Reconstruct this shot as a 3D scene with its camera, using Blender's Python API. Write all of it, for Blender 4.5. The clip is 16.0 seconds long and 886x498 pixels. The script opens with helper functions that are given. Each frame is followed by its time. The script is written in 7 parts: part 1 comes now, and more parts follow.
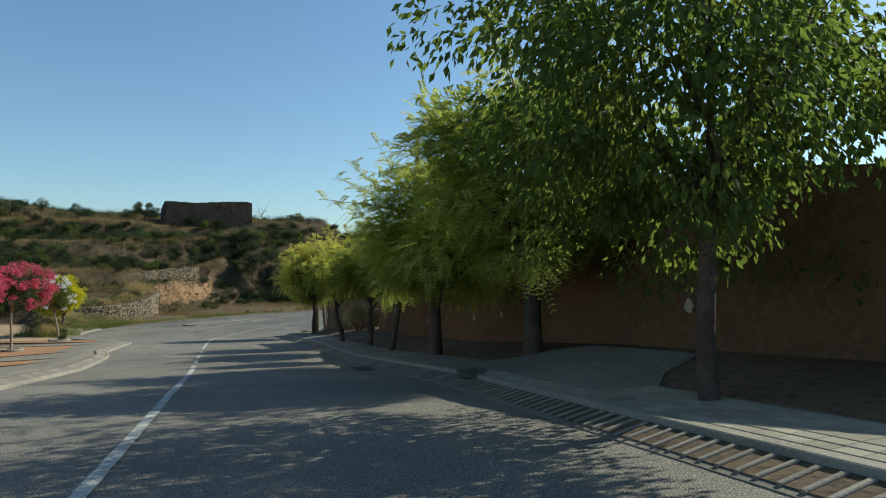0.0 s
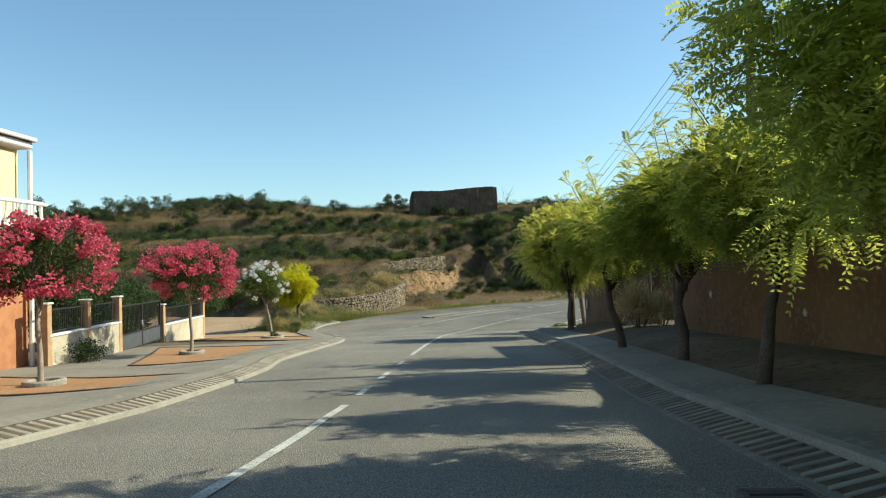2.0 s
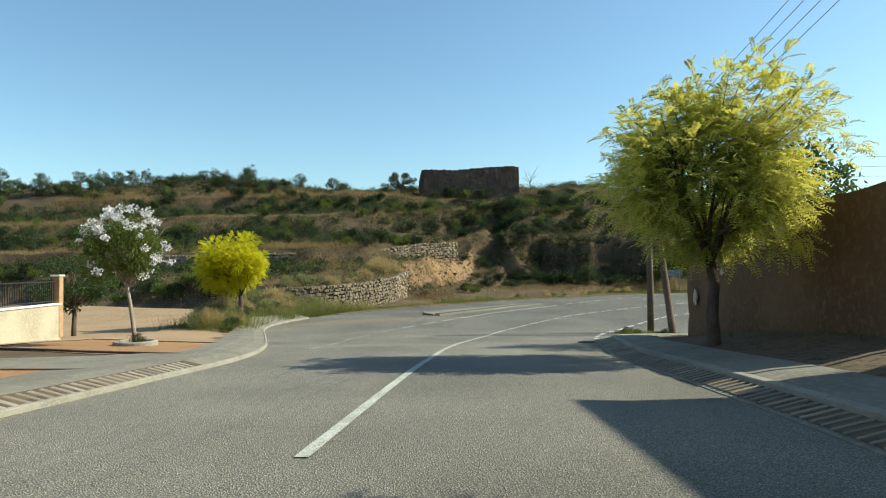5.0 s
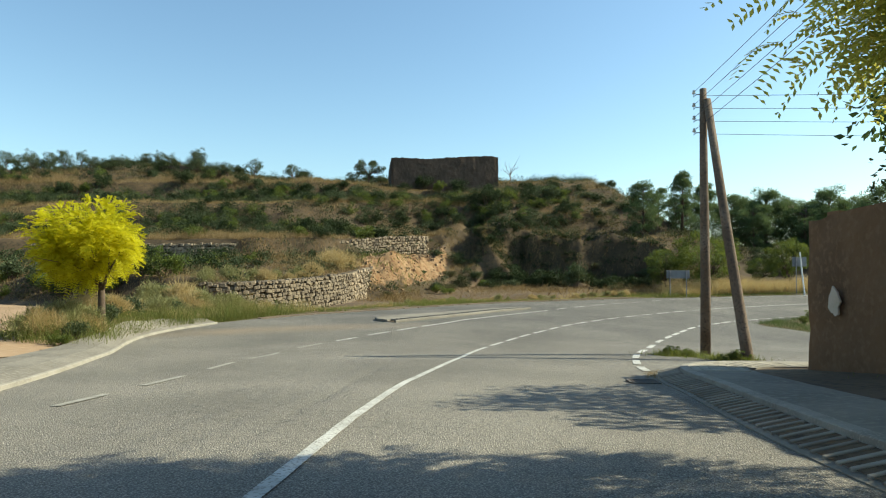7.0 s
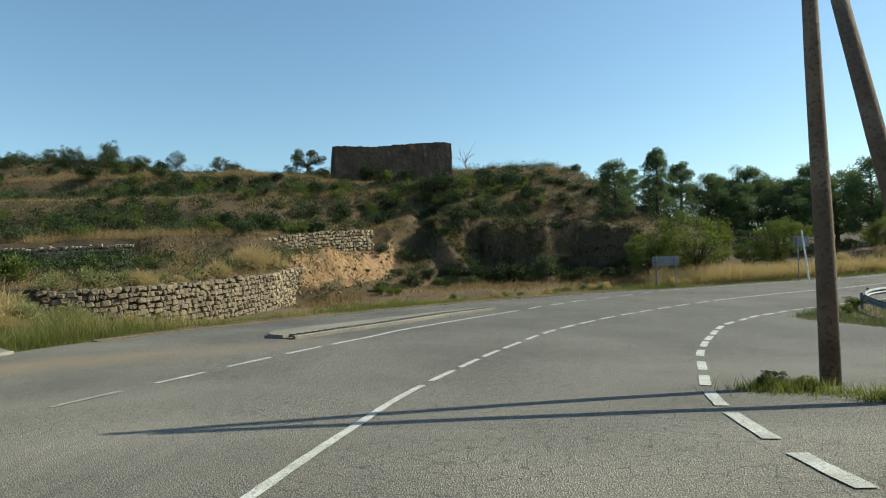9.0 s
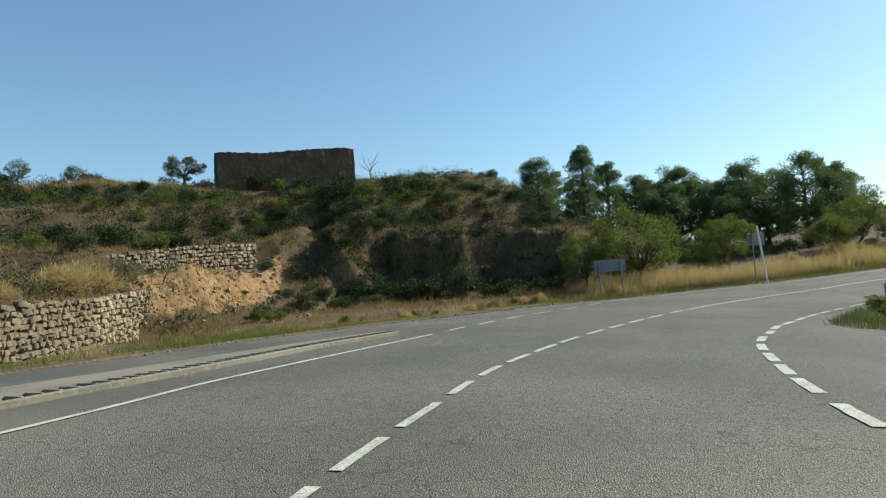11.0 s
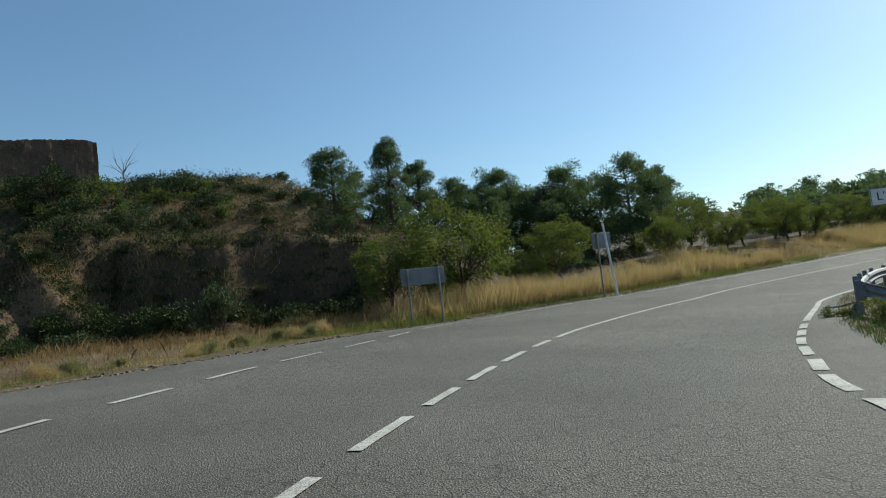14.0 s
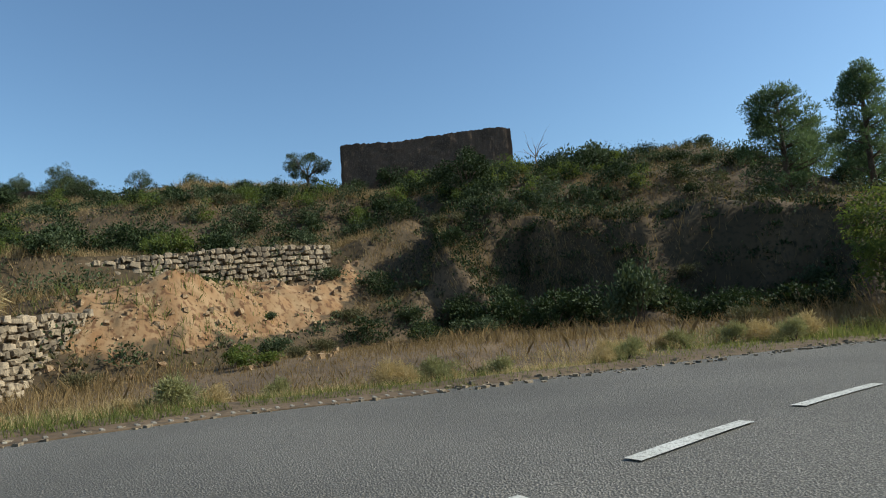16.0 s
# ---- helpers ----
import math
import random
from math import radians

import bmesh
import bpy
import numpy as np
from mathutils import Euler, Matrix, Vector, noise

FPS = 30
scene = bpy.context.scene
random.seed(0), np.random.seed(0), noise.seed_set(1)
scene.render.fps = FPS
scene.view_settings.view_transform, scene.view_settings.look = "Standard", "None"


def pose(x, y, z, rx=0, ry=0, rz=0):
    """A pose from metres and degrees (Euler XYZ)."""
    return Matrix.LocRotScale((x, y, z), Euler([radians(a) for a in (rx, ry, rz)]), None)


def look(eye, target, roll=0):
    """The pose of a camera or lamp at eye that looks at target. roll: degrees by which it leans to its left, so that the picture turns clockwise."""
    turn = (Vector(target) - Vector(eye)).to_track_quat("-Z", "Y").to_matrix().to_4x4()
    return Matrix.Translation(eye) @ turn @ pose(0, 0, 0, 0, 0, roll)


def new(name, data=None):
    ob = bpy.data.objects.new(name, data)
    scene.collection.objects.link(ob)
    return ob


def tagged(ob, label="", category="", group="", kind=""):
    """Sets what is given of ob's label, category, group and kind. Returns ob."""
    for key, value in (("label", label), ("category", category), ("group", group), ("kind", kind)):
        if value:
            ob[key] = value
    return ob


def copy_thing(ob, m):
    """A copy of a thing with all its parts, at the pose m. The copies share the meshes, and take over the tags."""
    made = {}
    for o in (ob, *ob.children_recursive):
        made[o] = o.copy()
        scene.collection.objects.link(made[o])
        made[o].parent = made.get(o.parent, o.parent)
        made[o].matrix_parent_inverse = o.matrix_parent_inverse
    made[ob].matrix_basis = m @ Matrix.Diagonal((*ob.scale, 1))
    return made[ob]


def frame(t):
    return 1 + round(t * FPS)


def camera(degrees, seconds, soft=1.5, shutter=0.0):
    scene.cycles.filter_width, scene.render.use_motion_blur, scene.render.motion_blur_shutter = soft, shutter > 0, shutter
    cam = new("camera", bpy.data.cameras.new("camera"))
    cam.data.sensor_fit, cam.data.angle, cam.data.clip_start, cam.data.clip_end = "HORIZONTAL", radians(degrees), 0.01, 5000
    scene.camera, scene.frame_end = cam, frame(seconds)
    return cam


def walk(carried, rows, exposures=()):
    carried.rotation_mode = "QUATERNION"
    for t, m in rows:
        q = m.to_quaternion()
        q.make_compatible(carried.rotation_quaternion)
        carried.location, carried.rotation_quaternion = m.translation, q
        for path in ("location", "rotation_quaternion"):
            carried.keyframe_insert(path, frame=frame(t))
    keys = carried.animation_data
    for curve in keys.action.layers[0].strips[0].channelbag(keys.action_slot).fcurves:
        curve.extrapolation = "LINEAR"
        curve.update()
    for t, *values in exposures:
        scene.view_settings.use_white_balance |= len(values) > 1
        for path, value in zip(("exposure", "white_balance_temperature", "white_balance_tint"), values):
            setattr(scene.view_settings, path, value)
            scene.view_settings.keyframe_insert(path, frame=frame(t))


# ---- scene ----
cam = camera(68.9, 16.0, soft=1.1)
PATH = [
    (0, (0.104, 0.08, 1.11), (0.103, 2.577, 1.211), 0),
    (0.5, (-0.1, 3.03, 0.944), (-0.335, 5.516, 1.04), -0.1),
    (1, (-0.586, 5.827, 0.754), (-1.085, 8.276, 0.832), -1.2),
    (1.5, (-1.339, 8.531, 0.586), (-2.119, 10.905, 0.656), -1.6),
    (2, (-2.211, 10.925, 0.422), (-3.144, 13.244, 0.499), -1.9),
    (2.5, (-3.058, 13.204, 0.278), (-4.053, 15.496, 0.335), -1.9),
    (3, (-3.985, 15.526, 0.131), (-5.011, 17.805, 0.188), -1.3),
    (3.2, (-4.308, 16.433, 0.084), (-5.334, 18.711, 0.132), -0.9),
    (5.3, (-7.936, 25.635, -0.757), (-8.904, 27.939, -0.679), -0.6),
    (5.5, (-8.293, 26.565, -0.805), (-9.247, 28.874, -0.722), -0.4),
    (6, (-9.1, 28.845, -0.962), (-10.034, 31.163, -0.882), -0.3),
    (6.5, (-9.78, 30.886, -1.067), (-10.694, 33.211, -0.984), -0.3),
    (7, (-10.489, 33.138, -1.197), (-11.383, 35.471, -1.12), 0.2),
    (7.5, (-11.125, 35.279, -1.301), (-11.985, 37.624, -1.204), 0.1),
    (8, (-11.67, 37.411, -1.427), (-12.501, 39.766, -1.331), -0.6),
    (8.5, (-12.209, 39.559, -1.549), (-13.006, 41.926, -1.458), -1.4),
    (8.7, (-12.381, 40.405, -1.596), (-13.159, 42.78, -1.514), -1.7),
    (10.8, (-14.247, 49.857, -2.238), (-14.618, 51.819, -2.137), -3.7),
    (11, (-14.331, 50.621, -2.271), (-14.665, 52.588, -2.142), -4.1),
    (11.5, (-14.413, 52.683, -2.355), (-14.647, 54.665, -2.22), -5.3),
    (12, (-14.395, 54.635, -2.401), (-14.497, 56.627, -2.262), -6.2),
    (12.5, (-14.219, 56.724, -2.462), (-14.17, 58.719, -2.332), -6.4),
    (13, (-13.983, 58.835, -2.517), (-13.802, 60.82, -2.357), -6.3),
    (13.5, (-13.694, 60.745, -2.562), (-13.452, 62.723, -2.398), -6.2),
    (14, (-13.405, 62.473, -2.587), (-13.168, 64.452, -2.425), -6.3),
    (14.5, (-13.366, 64.532, -2.629), (-13.234, 66.52, -2.452), -6.7),
    (15, (-13.442, 66.257, -2.596), (-13.58, 68.242, -2.394), -6.8),
    (15.5, (-14.104, 68.04, -2.556), (-14.611, 69.961, -2.331), -6.1),
    (16, (-15.115, 69.433, -2.56), (-16.07, 71.173, -2.312), -4.3),
]
walk(cam, [(t, look(eye, target, roll)) for t, eye, target, roll in PATH],
     [(0, 0.2, 6000, -3), (0.3, 0.6, 6200, -3), (0.5, 0.8, 6450, -3), (0.7, 0.78, 6450, -3), (1.0, 0.6, 6350, -3), (1.5, 0.7, 6350, -6), (5.5, 0.68, 6300, -7), (6.5, 0.75, 6450, -6), (7.0, 0.85, 6600, -5), (7.5, 0.52, 6250, -5), (8.5, 0.5, 6350, -5),
      (11.3, 0.5, 6300, -3), (12.0, 0.3, 6150, -3), (12.5, 0.25, 6150, -3), (13.4, 0.15, 6100, -3), (14.5, 0.12, 6000, -3), (15.5, 0.04, 5850, -3), (16, 0.36, 6000, 1)])

# ---- light: clear late-afternoon sky, sun from ahead on the right ----
SUN_DIR = Vector((0.694, 0.394, 0.60)).normalized()
world = bpy.data.worlds.new("world")
scene.world = world
world.use_nodes = True
wn = world.node_tree.nodes
sky = wn.new("ShaderNodeTexSky")
sky.sky_type = "NISHITA"
sky.sun_disc = False
sky.sun_elevation = math.asin(SUN_DIR.z)
sky.sun_rotation = math.atan2(SUN_DIR.x, SUN_DIR.y)
sky.air_density, sky.dust_density, sky.ozone_density, sky.altitude = 1.15, 0.75, 3.1, 300
wn["Background"].inputs["Strength"].default_value = 0.112
world.node_tree.links.new(sky.outputs["Color"], wn["Background"].inputs["Color"])
sun = new("sun", bpy.data.lights.new("sun", "SUN"))
sun.data.energy, sun.data.angle, sun.data.color = 5.0, radians(0.6), (1.0, 0.9, 0.76)
sun.matrix_world = look(SUN_DIR * 200, (0, 0, 0))

# ---- materials ----
def material(name, base, rough=0.9, spots=None, scale=3.0, bump=0.0, bump_scale=40.0, fine=None, metal=0.0, vary=0.0):
    """A surface with colour variation at two scales and fine relief. spots: second colour; fine: third colour at a small scale; vary: object-to-object change."""
    m = bpy.data.materials.new(name)
    m.use_nodes = True
    n, l = m.node_tree.nodes, m.node_tree.links
    b = n["Principled BSDF"]
    b.inputs["Roughness"].default_value, b.inputs["Metallic"].default_value = rough, metal
    b.inputs["Specular IOR Level"].default_value = 0.25
    co = n.new("ShaderNodeNewGeometry").outputs["Position"]
    colour = None

    def noise_tex(s, detail=4.0):
        t = n.new("ShaderNodeTexNoise")
        t.inputs["Scale"].default_value, t.inputs["Detail"].default_value = s, detail
        l.new(co, t.inputs["Vector"])
        return t.outputs["Fac"]

    def mixed(fac, a, c, lo=0.4, hi=0.62):
        r = n.new("ShaderNodeMapRange")
        r.inputs[1].default_value, r.inputs[2].default_value = lo, hi
        l.new(fac, r.inputs[0])
        x = n.new("ShaderNodeMix")
        x.data_type = "RGBA"
        l.new(r.outputs[0], x.inputs[0])
        for socket, v in ((x.inputs[6], a), (x.inputs[7], c)):
            if isinstance(v, tuple):
                socket.default_value = (*v, 1)
            else:
                l.new(v, socket)
        return x.outputs[2]

    colour = base
    if spots:
        colour = mixed(noise_tex(scale), colour, spots)
    if fine:
        colour = mixed(noise_tex(scale * 14), colour, fine, 0.5, 0.68)
    if vary:
        h = n.new("ShaderNodeHueSaturation")
        r = n.new("ShaderNodeMapRange")
        r.inputs[3].default_value, r.inputs[4].default_value = 1 - vary, 1 + vary
        l.new(n.new("ShaderNodeObjectInfo").outputs["Random"], r.inputs[0])
        l.new(r.outputs[0], h.inputs["Value"])
        if isinstance(colour, tuple):
            h.inputs["Color"].default_value = (*colour, 1)
        else:
            l.new(colour, h.inputs["Color"])
        colour = h.outputs["Color"]
    if isinstance(colour, tuple):
        b.inputs["Base Color"].default_value = (*colour, 1)
    else:
        l.new(colour, b.inputs["Base Color"])
    if bump:
        p = n.new("ShaderNodeBump")
        p.inputs["Strength"].default_value, p.inputs["Distance"].default_value = bump, 0.02
        l.new(noise_tex(bump_scale, 6), p.inputs["Height"])
        l.new(p.outputs["Normal"], b.inputs["Normal"])
    return m


def asphalt_material():
    """Old asphalt: pale stones in a dark binder, broad stains, and a net of cracks where it has aged."""
    m = bpy.data.materials.new("asphalt")
    m.use_nodes = True
    n, l = m.node_tree.nodes, m.node_tree.links
    b = n["Principled BSDF"]
    b.inputs["Roughness"].default_value = 0.82
    b.inputs["Specular IOR Level"].default_value = 0.35
    co = n.new("ShaderNodeNewGeometry").outputs["Position"]

    def tex(kind, scale, **sets):
        t = n.new(kind)
        t.inputs["Scale"].default_value = scale
        for k, v in sets.items():
            t.inputs[k].default_value = v
        return t

    def ramp(fac, lo, hi, a, c):
        r = n.new("ShaderNodeMapRange")
        for k, v in enumerate((lo, hi, a, c)):
            r.inputs[k + 1].default_value = v
        l.new(fac, r.inputs[0])
        return r.outputs[0]

    def mult(a, c):
        x = n.new("ShaderNodeMath")
        x.operation = "MULTIPLY"
        l.new(a, x.inputs[0])
        l.new(c, x.inputs[1])
        return x.outputs[0]

    grain = tex("ShaderNodeTexNoise", 64.0, Detail=4.0)
    grit = tex("ShaderNodeTexVoronoi", 62.0)
    broad = tex("ShaderNodeTexNoise", 0.28, Detail=5.0)
    worn = tex("ShaderNodeTexNoise", 0.35, Detail=4.0)
    wob = tex("ShaderNodeTexNoise", 2.2, Detail=4.0)
    for q in (grain, grit, broad, worn, wob):
        l.new(co, q.inputs["Vector"])
    shift = n.new("ShaderNodeVectorMath")
    shift.operation = "MULTIPLY_ADD"
    shift.inputs[1].default_value = (0.34, 0.34, 0.34)
    l.new(wob.outputs["Color"], shift.inputs[0])
    l.new(co, shift.inputs[2])
    crack = tex("ShaderNodeTexVoronoi", 3.7)
    crack.feature = "DISTANCE_TO_EDGE"
    l.new(shift.outputs[0], crack.inputs["Vector"])
    line = ramp(crack.outputs["Distance"], 0.006, 0.03, 0.5, 1.0)
    place = ramp(worn.outputs["Fac"], 0.44, 0.52, 0.0, 1.0)
    split = n.new("ShaderNodeSeparateXYZ")
    l.new(co, split.inputs[0])
    place = mult(mult(place, ramp(split.outputs["Y"], 67.0, 74.0, 1.0, 0.0)), ramp(split.outputs["Y"], 30.0, 42.0, 0.35, 1.0))
    keep = n.new("ShaderNodeMix")
    keep.data_type = "FLOAT"
    l.new(place, keep.inputs[0])
    keep.inputs[2].default_value = 1.0
    l.new(line, keep.inputs[3])
    value = mult(mult(ramp(grain.outputs["Fac"], 0.3, 0.7, 0.48, 1.52), ramp(grit.outputs["Distance"], 0.05, 0.6, 1.8, 0.66)), mult(ramp(broad.outputs["Fac"], 0.3, 0.7, 0.74, 1.26), keep.outputs[0]))
    colour = n.new("ShaderNodeMix")
    colour.data_type = "RGBA"
    colour.blend_type = "MULTIPLY"
    colour.inputs[0].default_value = 1.0
    # the village street is older and paler than the main road
    age = n.new("ShaderNodeMix")
    age.data_type = "RGBA"
    l.new(ramp(split.outputs["Y"], 44.0, 62.0, 0.0, 1.0), age.inputs[0])
    age.inputs[6].default_value, age.inputs[7].default_value = (0.2, 0.18, 0.145, 1), (0.118, 0.108, 0.092, 1)
    l.new(age.outputs[2], colour.inputs[6])
    l.new(value, colour.inputs[7])
    # sandy dust that wheels have dragged out of the forecourt
    away = n.new("ShaderNodeMapping")
    away.vector_type = "TEXTURE"
    away.inputs["Location"].default_value = (-25.8, 53.0, -3.7)
    away.inputs["Rotation"].default_value = (0, 0, radians(38))
    away.inputs["Scale"].default_value = (7.5, 1.5, 50)
    l.new(shift.outputs[0], away.inputs["Vector"])
    far = n.new("ShaderNodeVectorMath")
    far.operation = "LENGTH"
    l.new(away.outputs[0], far.inputs[0])
    dust = n.new("ShaderNodeMix")
    dust.data_type = "RGBA"
    l.new(mult(ramp(far.outputs["Value"], 0.2, 1.1, 1.0, 0.0), ramp(broad.outputs["Fac"], 0.3, 0.6, 0.25, 0.8)), dust.inputs[0])
    l.new(colour.outputs[2], dust.inputs[6])
    dust.inputs[7].default_value = (0.235, 0.175, 0.11, 1)
    l.new(dust.outputs[2], b.inputs["Base Color"])
    p = n.new("ShaderNodeBump")
    p.inputs["Strength"].default_value, p.inputs["Distance"].default_value = 0.6, 0.012
    l.new(value, p.inputs["Height"])
    l.new(p.outputs["Normal"], b.inputs["Normal"])
    return m


ASPHALT = asphalt_material()
CONCRETE = material("concrete", (0.205, 0.183, 0.146), 0.9, (0.155, 0.138, 0.11), 0.8, 0.4, 50, (0.24, 0.215, 0.172))
SOIL = material("soil", (0.095, 0.065, 0.039), 0.95, (0.14, 0.097, 0.058), 0.5, 0.9, 12, (0.055, 0.04, 0.025))
GRAVEL = material("orange_gravel", (0.33, 0.18, 0.085), 0.95, (0.28, 0.155, 0.075), 1.5, 0.8, 90, (0.4, 0.235, 0.12))
MUD = material("mud_wall", (0.165, 0.096, 0.05), 0.95, (0.115, 0.068, 0.037), 0.55, 0.7, 7, (0.185, 0.112, 0.062))
STONE = material("stone", (0.32, 0.25, 0.165), 0.95, (0.18, 0.142, 0.1), 2.0, 0.8, 14, (0.13, 0.11, 0.085), vary=0.35)
RUIN = material("ruin_stone", (0.1, 0.07, 0.05), 0.95, (0.065, 0.047, 0.034), 0.7, 1.0, 5, (0.15, 0.105, 0.075))
PAINT = material("road_paint", (0.5, 0.49, 0.45), 0.8, (0.36, 0.35, 0.31), 2.5, 0.4, 60, (0.2, 0.19, 0.165))
PAINT_FAINT = material("scuffed_road_paint", (0.27, 0.255, 0.215), 0.8, (0.2, 0.185, 0.15), 5, 0.4, 60, (0.36, 0.35, 0.3))
WOOD = material("weathered_wood", (0.13, 0.09, 0.06), 0.9, (0.19, 0.14, 0.10), 1.2, 0.6, 30, (0.08, 0.06, 0.045))


# ---- the lie of the land ----
STREET_U = (-400, -60, -30, 0, 11, 20.7, 30, 35, 41.4, 46, 51.3, 56, 62, 70, 900)
STREET_Z = (6.0, 4.4, 2.1, -0.07, -0.76, -1.6, -2.1, -2.38, -2.75, -3.1, -3.45, -3.57, -3.62, -3.64, -3.64)
RISE_Y = (-900, 70, 78, 86, 92, 100, 110, 130, 160, 220, 900)
RISE_Z = (0, 0, 0.0, 0.1, 0.42, 0.95, 1.75, 3.4, 5.2, 8.0, 8.6)
CROWN_Y = (42, 44, 48.8, 52, 55.3, 58.3, 61.7, 65.3, 68.7, 72.2, 75.8, 79.6, 84.4, 86.7, 91.5, 94.6)
CROWN_X = (-14.6, -15.1, -15.9, -16.2, -16.1, -15.8, -15.4, -14.4, -13.2, -11.7, -9.8, -7.2, -2.9, -0.4, 6.5, 12)


def smooth(a, lo, hi):
    t = np.clip((a - lo) / (hi - lo), 0, 1)
    return t * t * (3 - 2 * t)


def road_z(x, y):
    u = -0.30 * x + 0.954 * y
    beside = x - np.interp(y, (50, 55, 61, 66.6, 72, 79), (-11.5, -11.7, -10.9, -9.3, -6.2, -1.4)) - 0.6
    drop = (0.06 + 0.13 * smooth(y, 66, 70)) * np.clip(beside, 0, 5) * smooth(y, 54, 61) * (1 - smooth(y, 73, 77.5))
    # the bend is banked: its outer lane lies higher
    bank = 0.045 * np.clip(np.interp(y, CROWN_Y, CROWN_X) - x, -4.5, 5.2) * smooth(y, 48, 60) * (1 - smooth(y, 82, 95))
    return np.interp(u, STREET_U, STREET_Z) + np.interp(y, RISE_Y, RISE_Z) + bank - drop


LEFT_EDGE = [(10, -43), (4, -25), (-11.1, 21.2), (-12.3, 23.8), (-13.6, 26.4), (-15.4, 31.5), (-16.9, 35.4), (-19, 38.8), (-23.6, 44.6), (-27.3, 49.2),
             (-28.4, 51.8), (-28.5, 55), (-27.6, 59.3), (-25.6, 65), (-23.9, 70), (-22.5, 73), (-21.3, 75.3), (-19.5, 77.4), (-17.3, 79.8), (-15.0, 82.5), (-12.4, 84.9), (-7.8, 88.3), (-4, 90.8), (-0.3, 92.9),
             (4.2, 95.7), (9.2, 98.5), (14.7, 101.5), (24.6, 106.6), (45, 115), (90, 132)]
RIGHT_EDGE = [(18, -43), (12.2, -25), (-0.76, 13.5), (-6.5, 30.6), (-9.5, 38.5), (-10.8, 44.3), (-11.0, 45.6), (-11.0, 46.5), (-10.55, 47.8), (-10.05, 48.5), (-9.4, 48.95), (-8.3, 49.35),
              (-4, 50.65), (2, 52.4), (40, 54), (40, 63), (0, 67.6), (-5.2, 68.5), (-7.1, 67.8), (-7.9, 68.4), (-7.2, 69.9), (-4.6, 74.4), (-0.8, 79.5), (1.2, 81.8), (5, 84.8), (10.5, 88.0), (26, 95.4), (46, 104), (90, 121)]
ROAD_POLY = np.array(LEFT_EDGE + RIGHT_EDGE[::-1], float)


_rng = np.random.RandomState(5)
_WAVES = [(_rng.uniform(0, 6.28), _rng.uniform(0, 6.28), k) for k in (0.05, 0.09, 0.17, 0.31, 0.55, 0.9, 1.6, 2.7)]


def ripple(x, y):
    """Unevenness of the ground, about -1 to 1."""
    z = 0
    for a, ph, k in _WAVES:
        z = z + np.sin(k * (x * math.cos(a) + y * math.sin(a)) * 1.9 + ph + 1.3 * np.sin(k * (y * math.cos(a) - x * math.sin(a)) + ph * 2)) * (0.05 / k) ** 0.6
    return z / 2.2


HILL_Q = (-900, 60, 70, 80, 89.5, 90.3, 95, 99, 104, 112, 116, 125, 145, 220, 900)
HILL_Z = (0, 0, 1.5, 2.4, 3.2, 4.8, 5.2, 6.2, 8.9, 9.2, 11.8, 12.3, 13.2, 13.2, 10)
FOOT = np.array([(-260, 30), (-110, 52), (-60, 60.5), (-44, 60), (-37, 60.6), (-33.6, 62.6), (-32.7, 65.0), (-32.6, 68.3), (-33.5, 72.6), (-34.8, 77), (-35.5, 79.6), (-34.4, 80.8), (-32.9, 84), (-31.2, 89.5), (-29.5, 95), (-24, 96.3), (-18, 94), (-12.5, 93.5), (-7, 99.5),
                 (2, 108), (20, 124), (60, 160), (60, 500), (-260, 500)], float)


def poly_distance(poly, x, y):
    """Signed distance to a closed outline: negative inside."""
    x, y = np.asarray(x, float), np.asarray(y, float)
    best, inside = np.full(x.shape, 1e9), np.zeros(x.shape, bool)
    for p, q in zip(poly, np.roll(poly, -1, 0)):
        d = q - p
        t = np.clip(((x - p[0]) * d[0] + (y - p[1]) * d[1]) / (d @ d), 0, 1)
        best = np.minimum(best, np.hypot(x - p[0] - t * d[0], y - p[1] - t * d[1]))
        if p[1] != q[1]:
            cross = (p[1] > y) != (q[1] > y)
            inside ^= cross & (x < (q[0] - p[0]) * (y - p[1]) / (q[1] - p[1]) + p[0])
    return np.where(inside, -best, best)


def road_distance(x, y):
    """Signed distance to the edge of the carriageway: negative on the road."""
    return poly_distance(ROAD_POLY, x, y)


def scar_at(x, y):
    """Less than one on the bare clay slip beside the stone wall."""
    return ((x + 35.3 - 0.12 * (y - 88)) / 2.7) ** 2 + ((y - 88.0) / 7.4) ** 2


def hill_tier(x, y):
    """Distance up the terraces, evened out so that each step of HILL_Q lies at one value."""
    q, p = -0.38 * x + 0.92 * y, 0.92 * x + 0.38 * y
    shift = np.interp(p, (-30, -12, -6.3, -1.7, 2.8, 8, 30), (0, 0, 3, 7.4, 11.8, 14, 14)) * (1 - 0.5 * smooth(q, 100, 122))
    return q - shift + 0.6 * ripple(x * 0.7, y * 0.7)


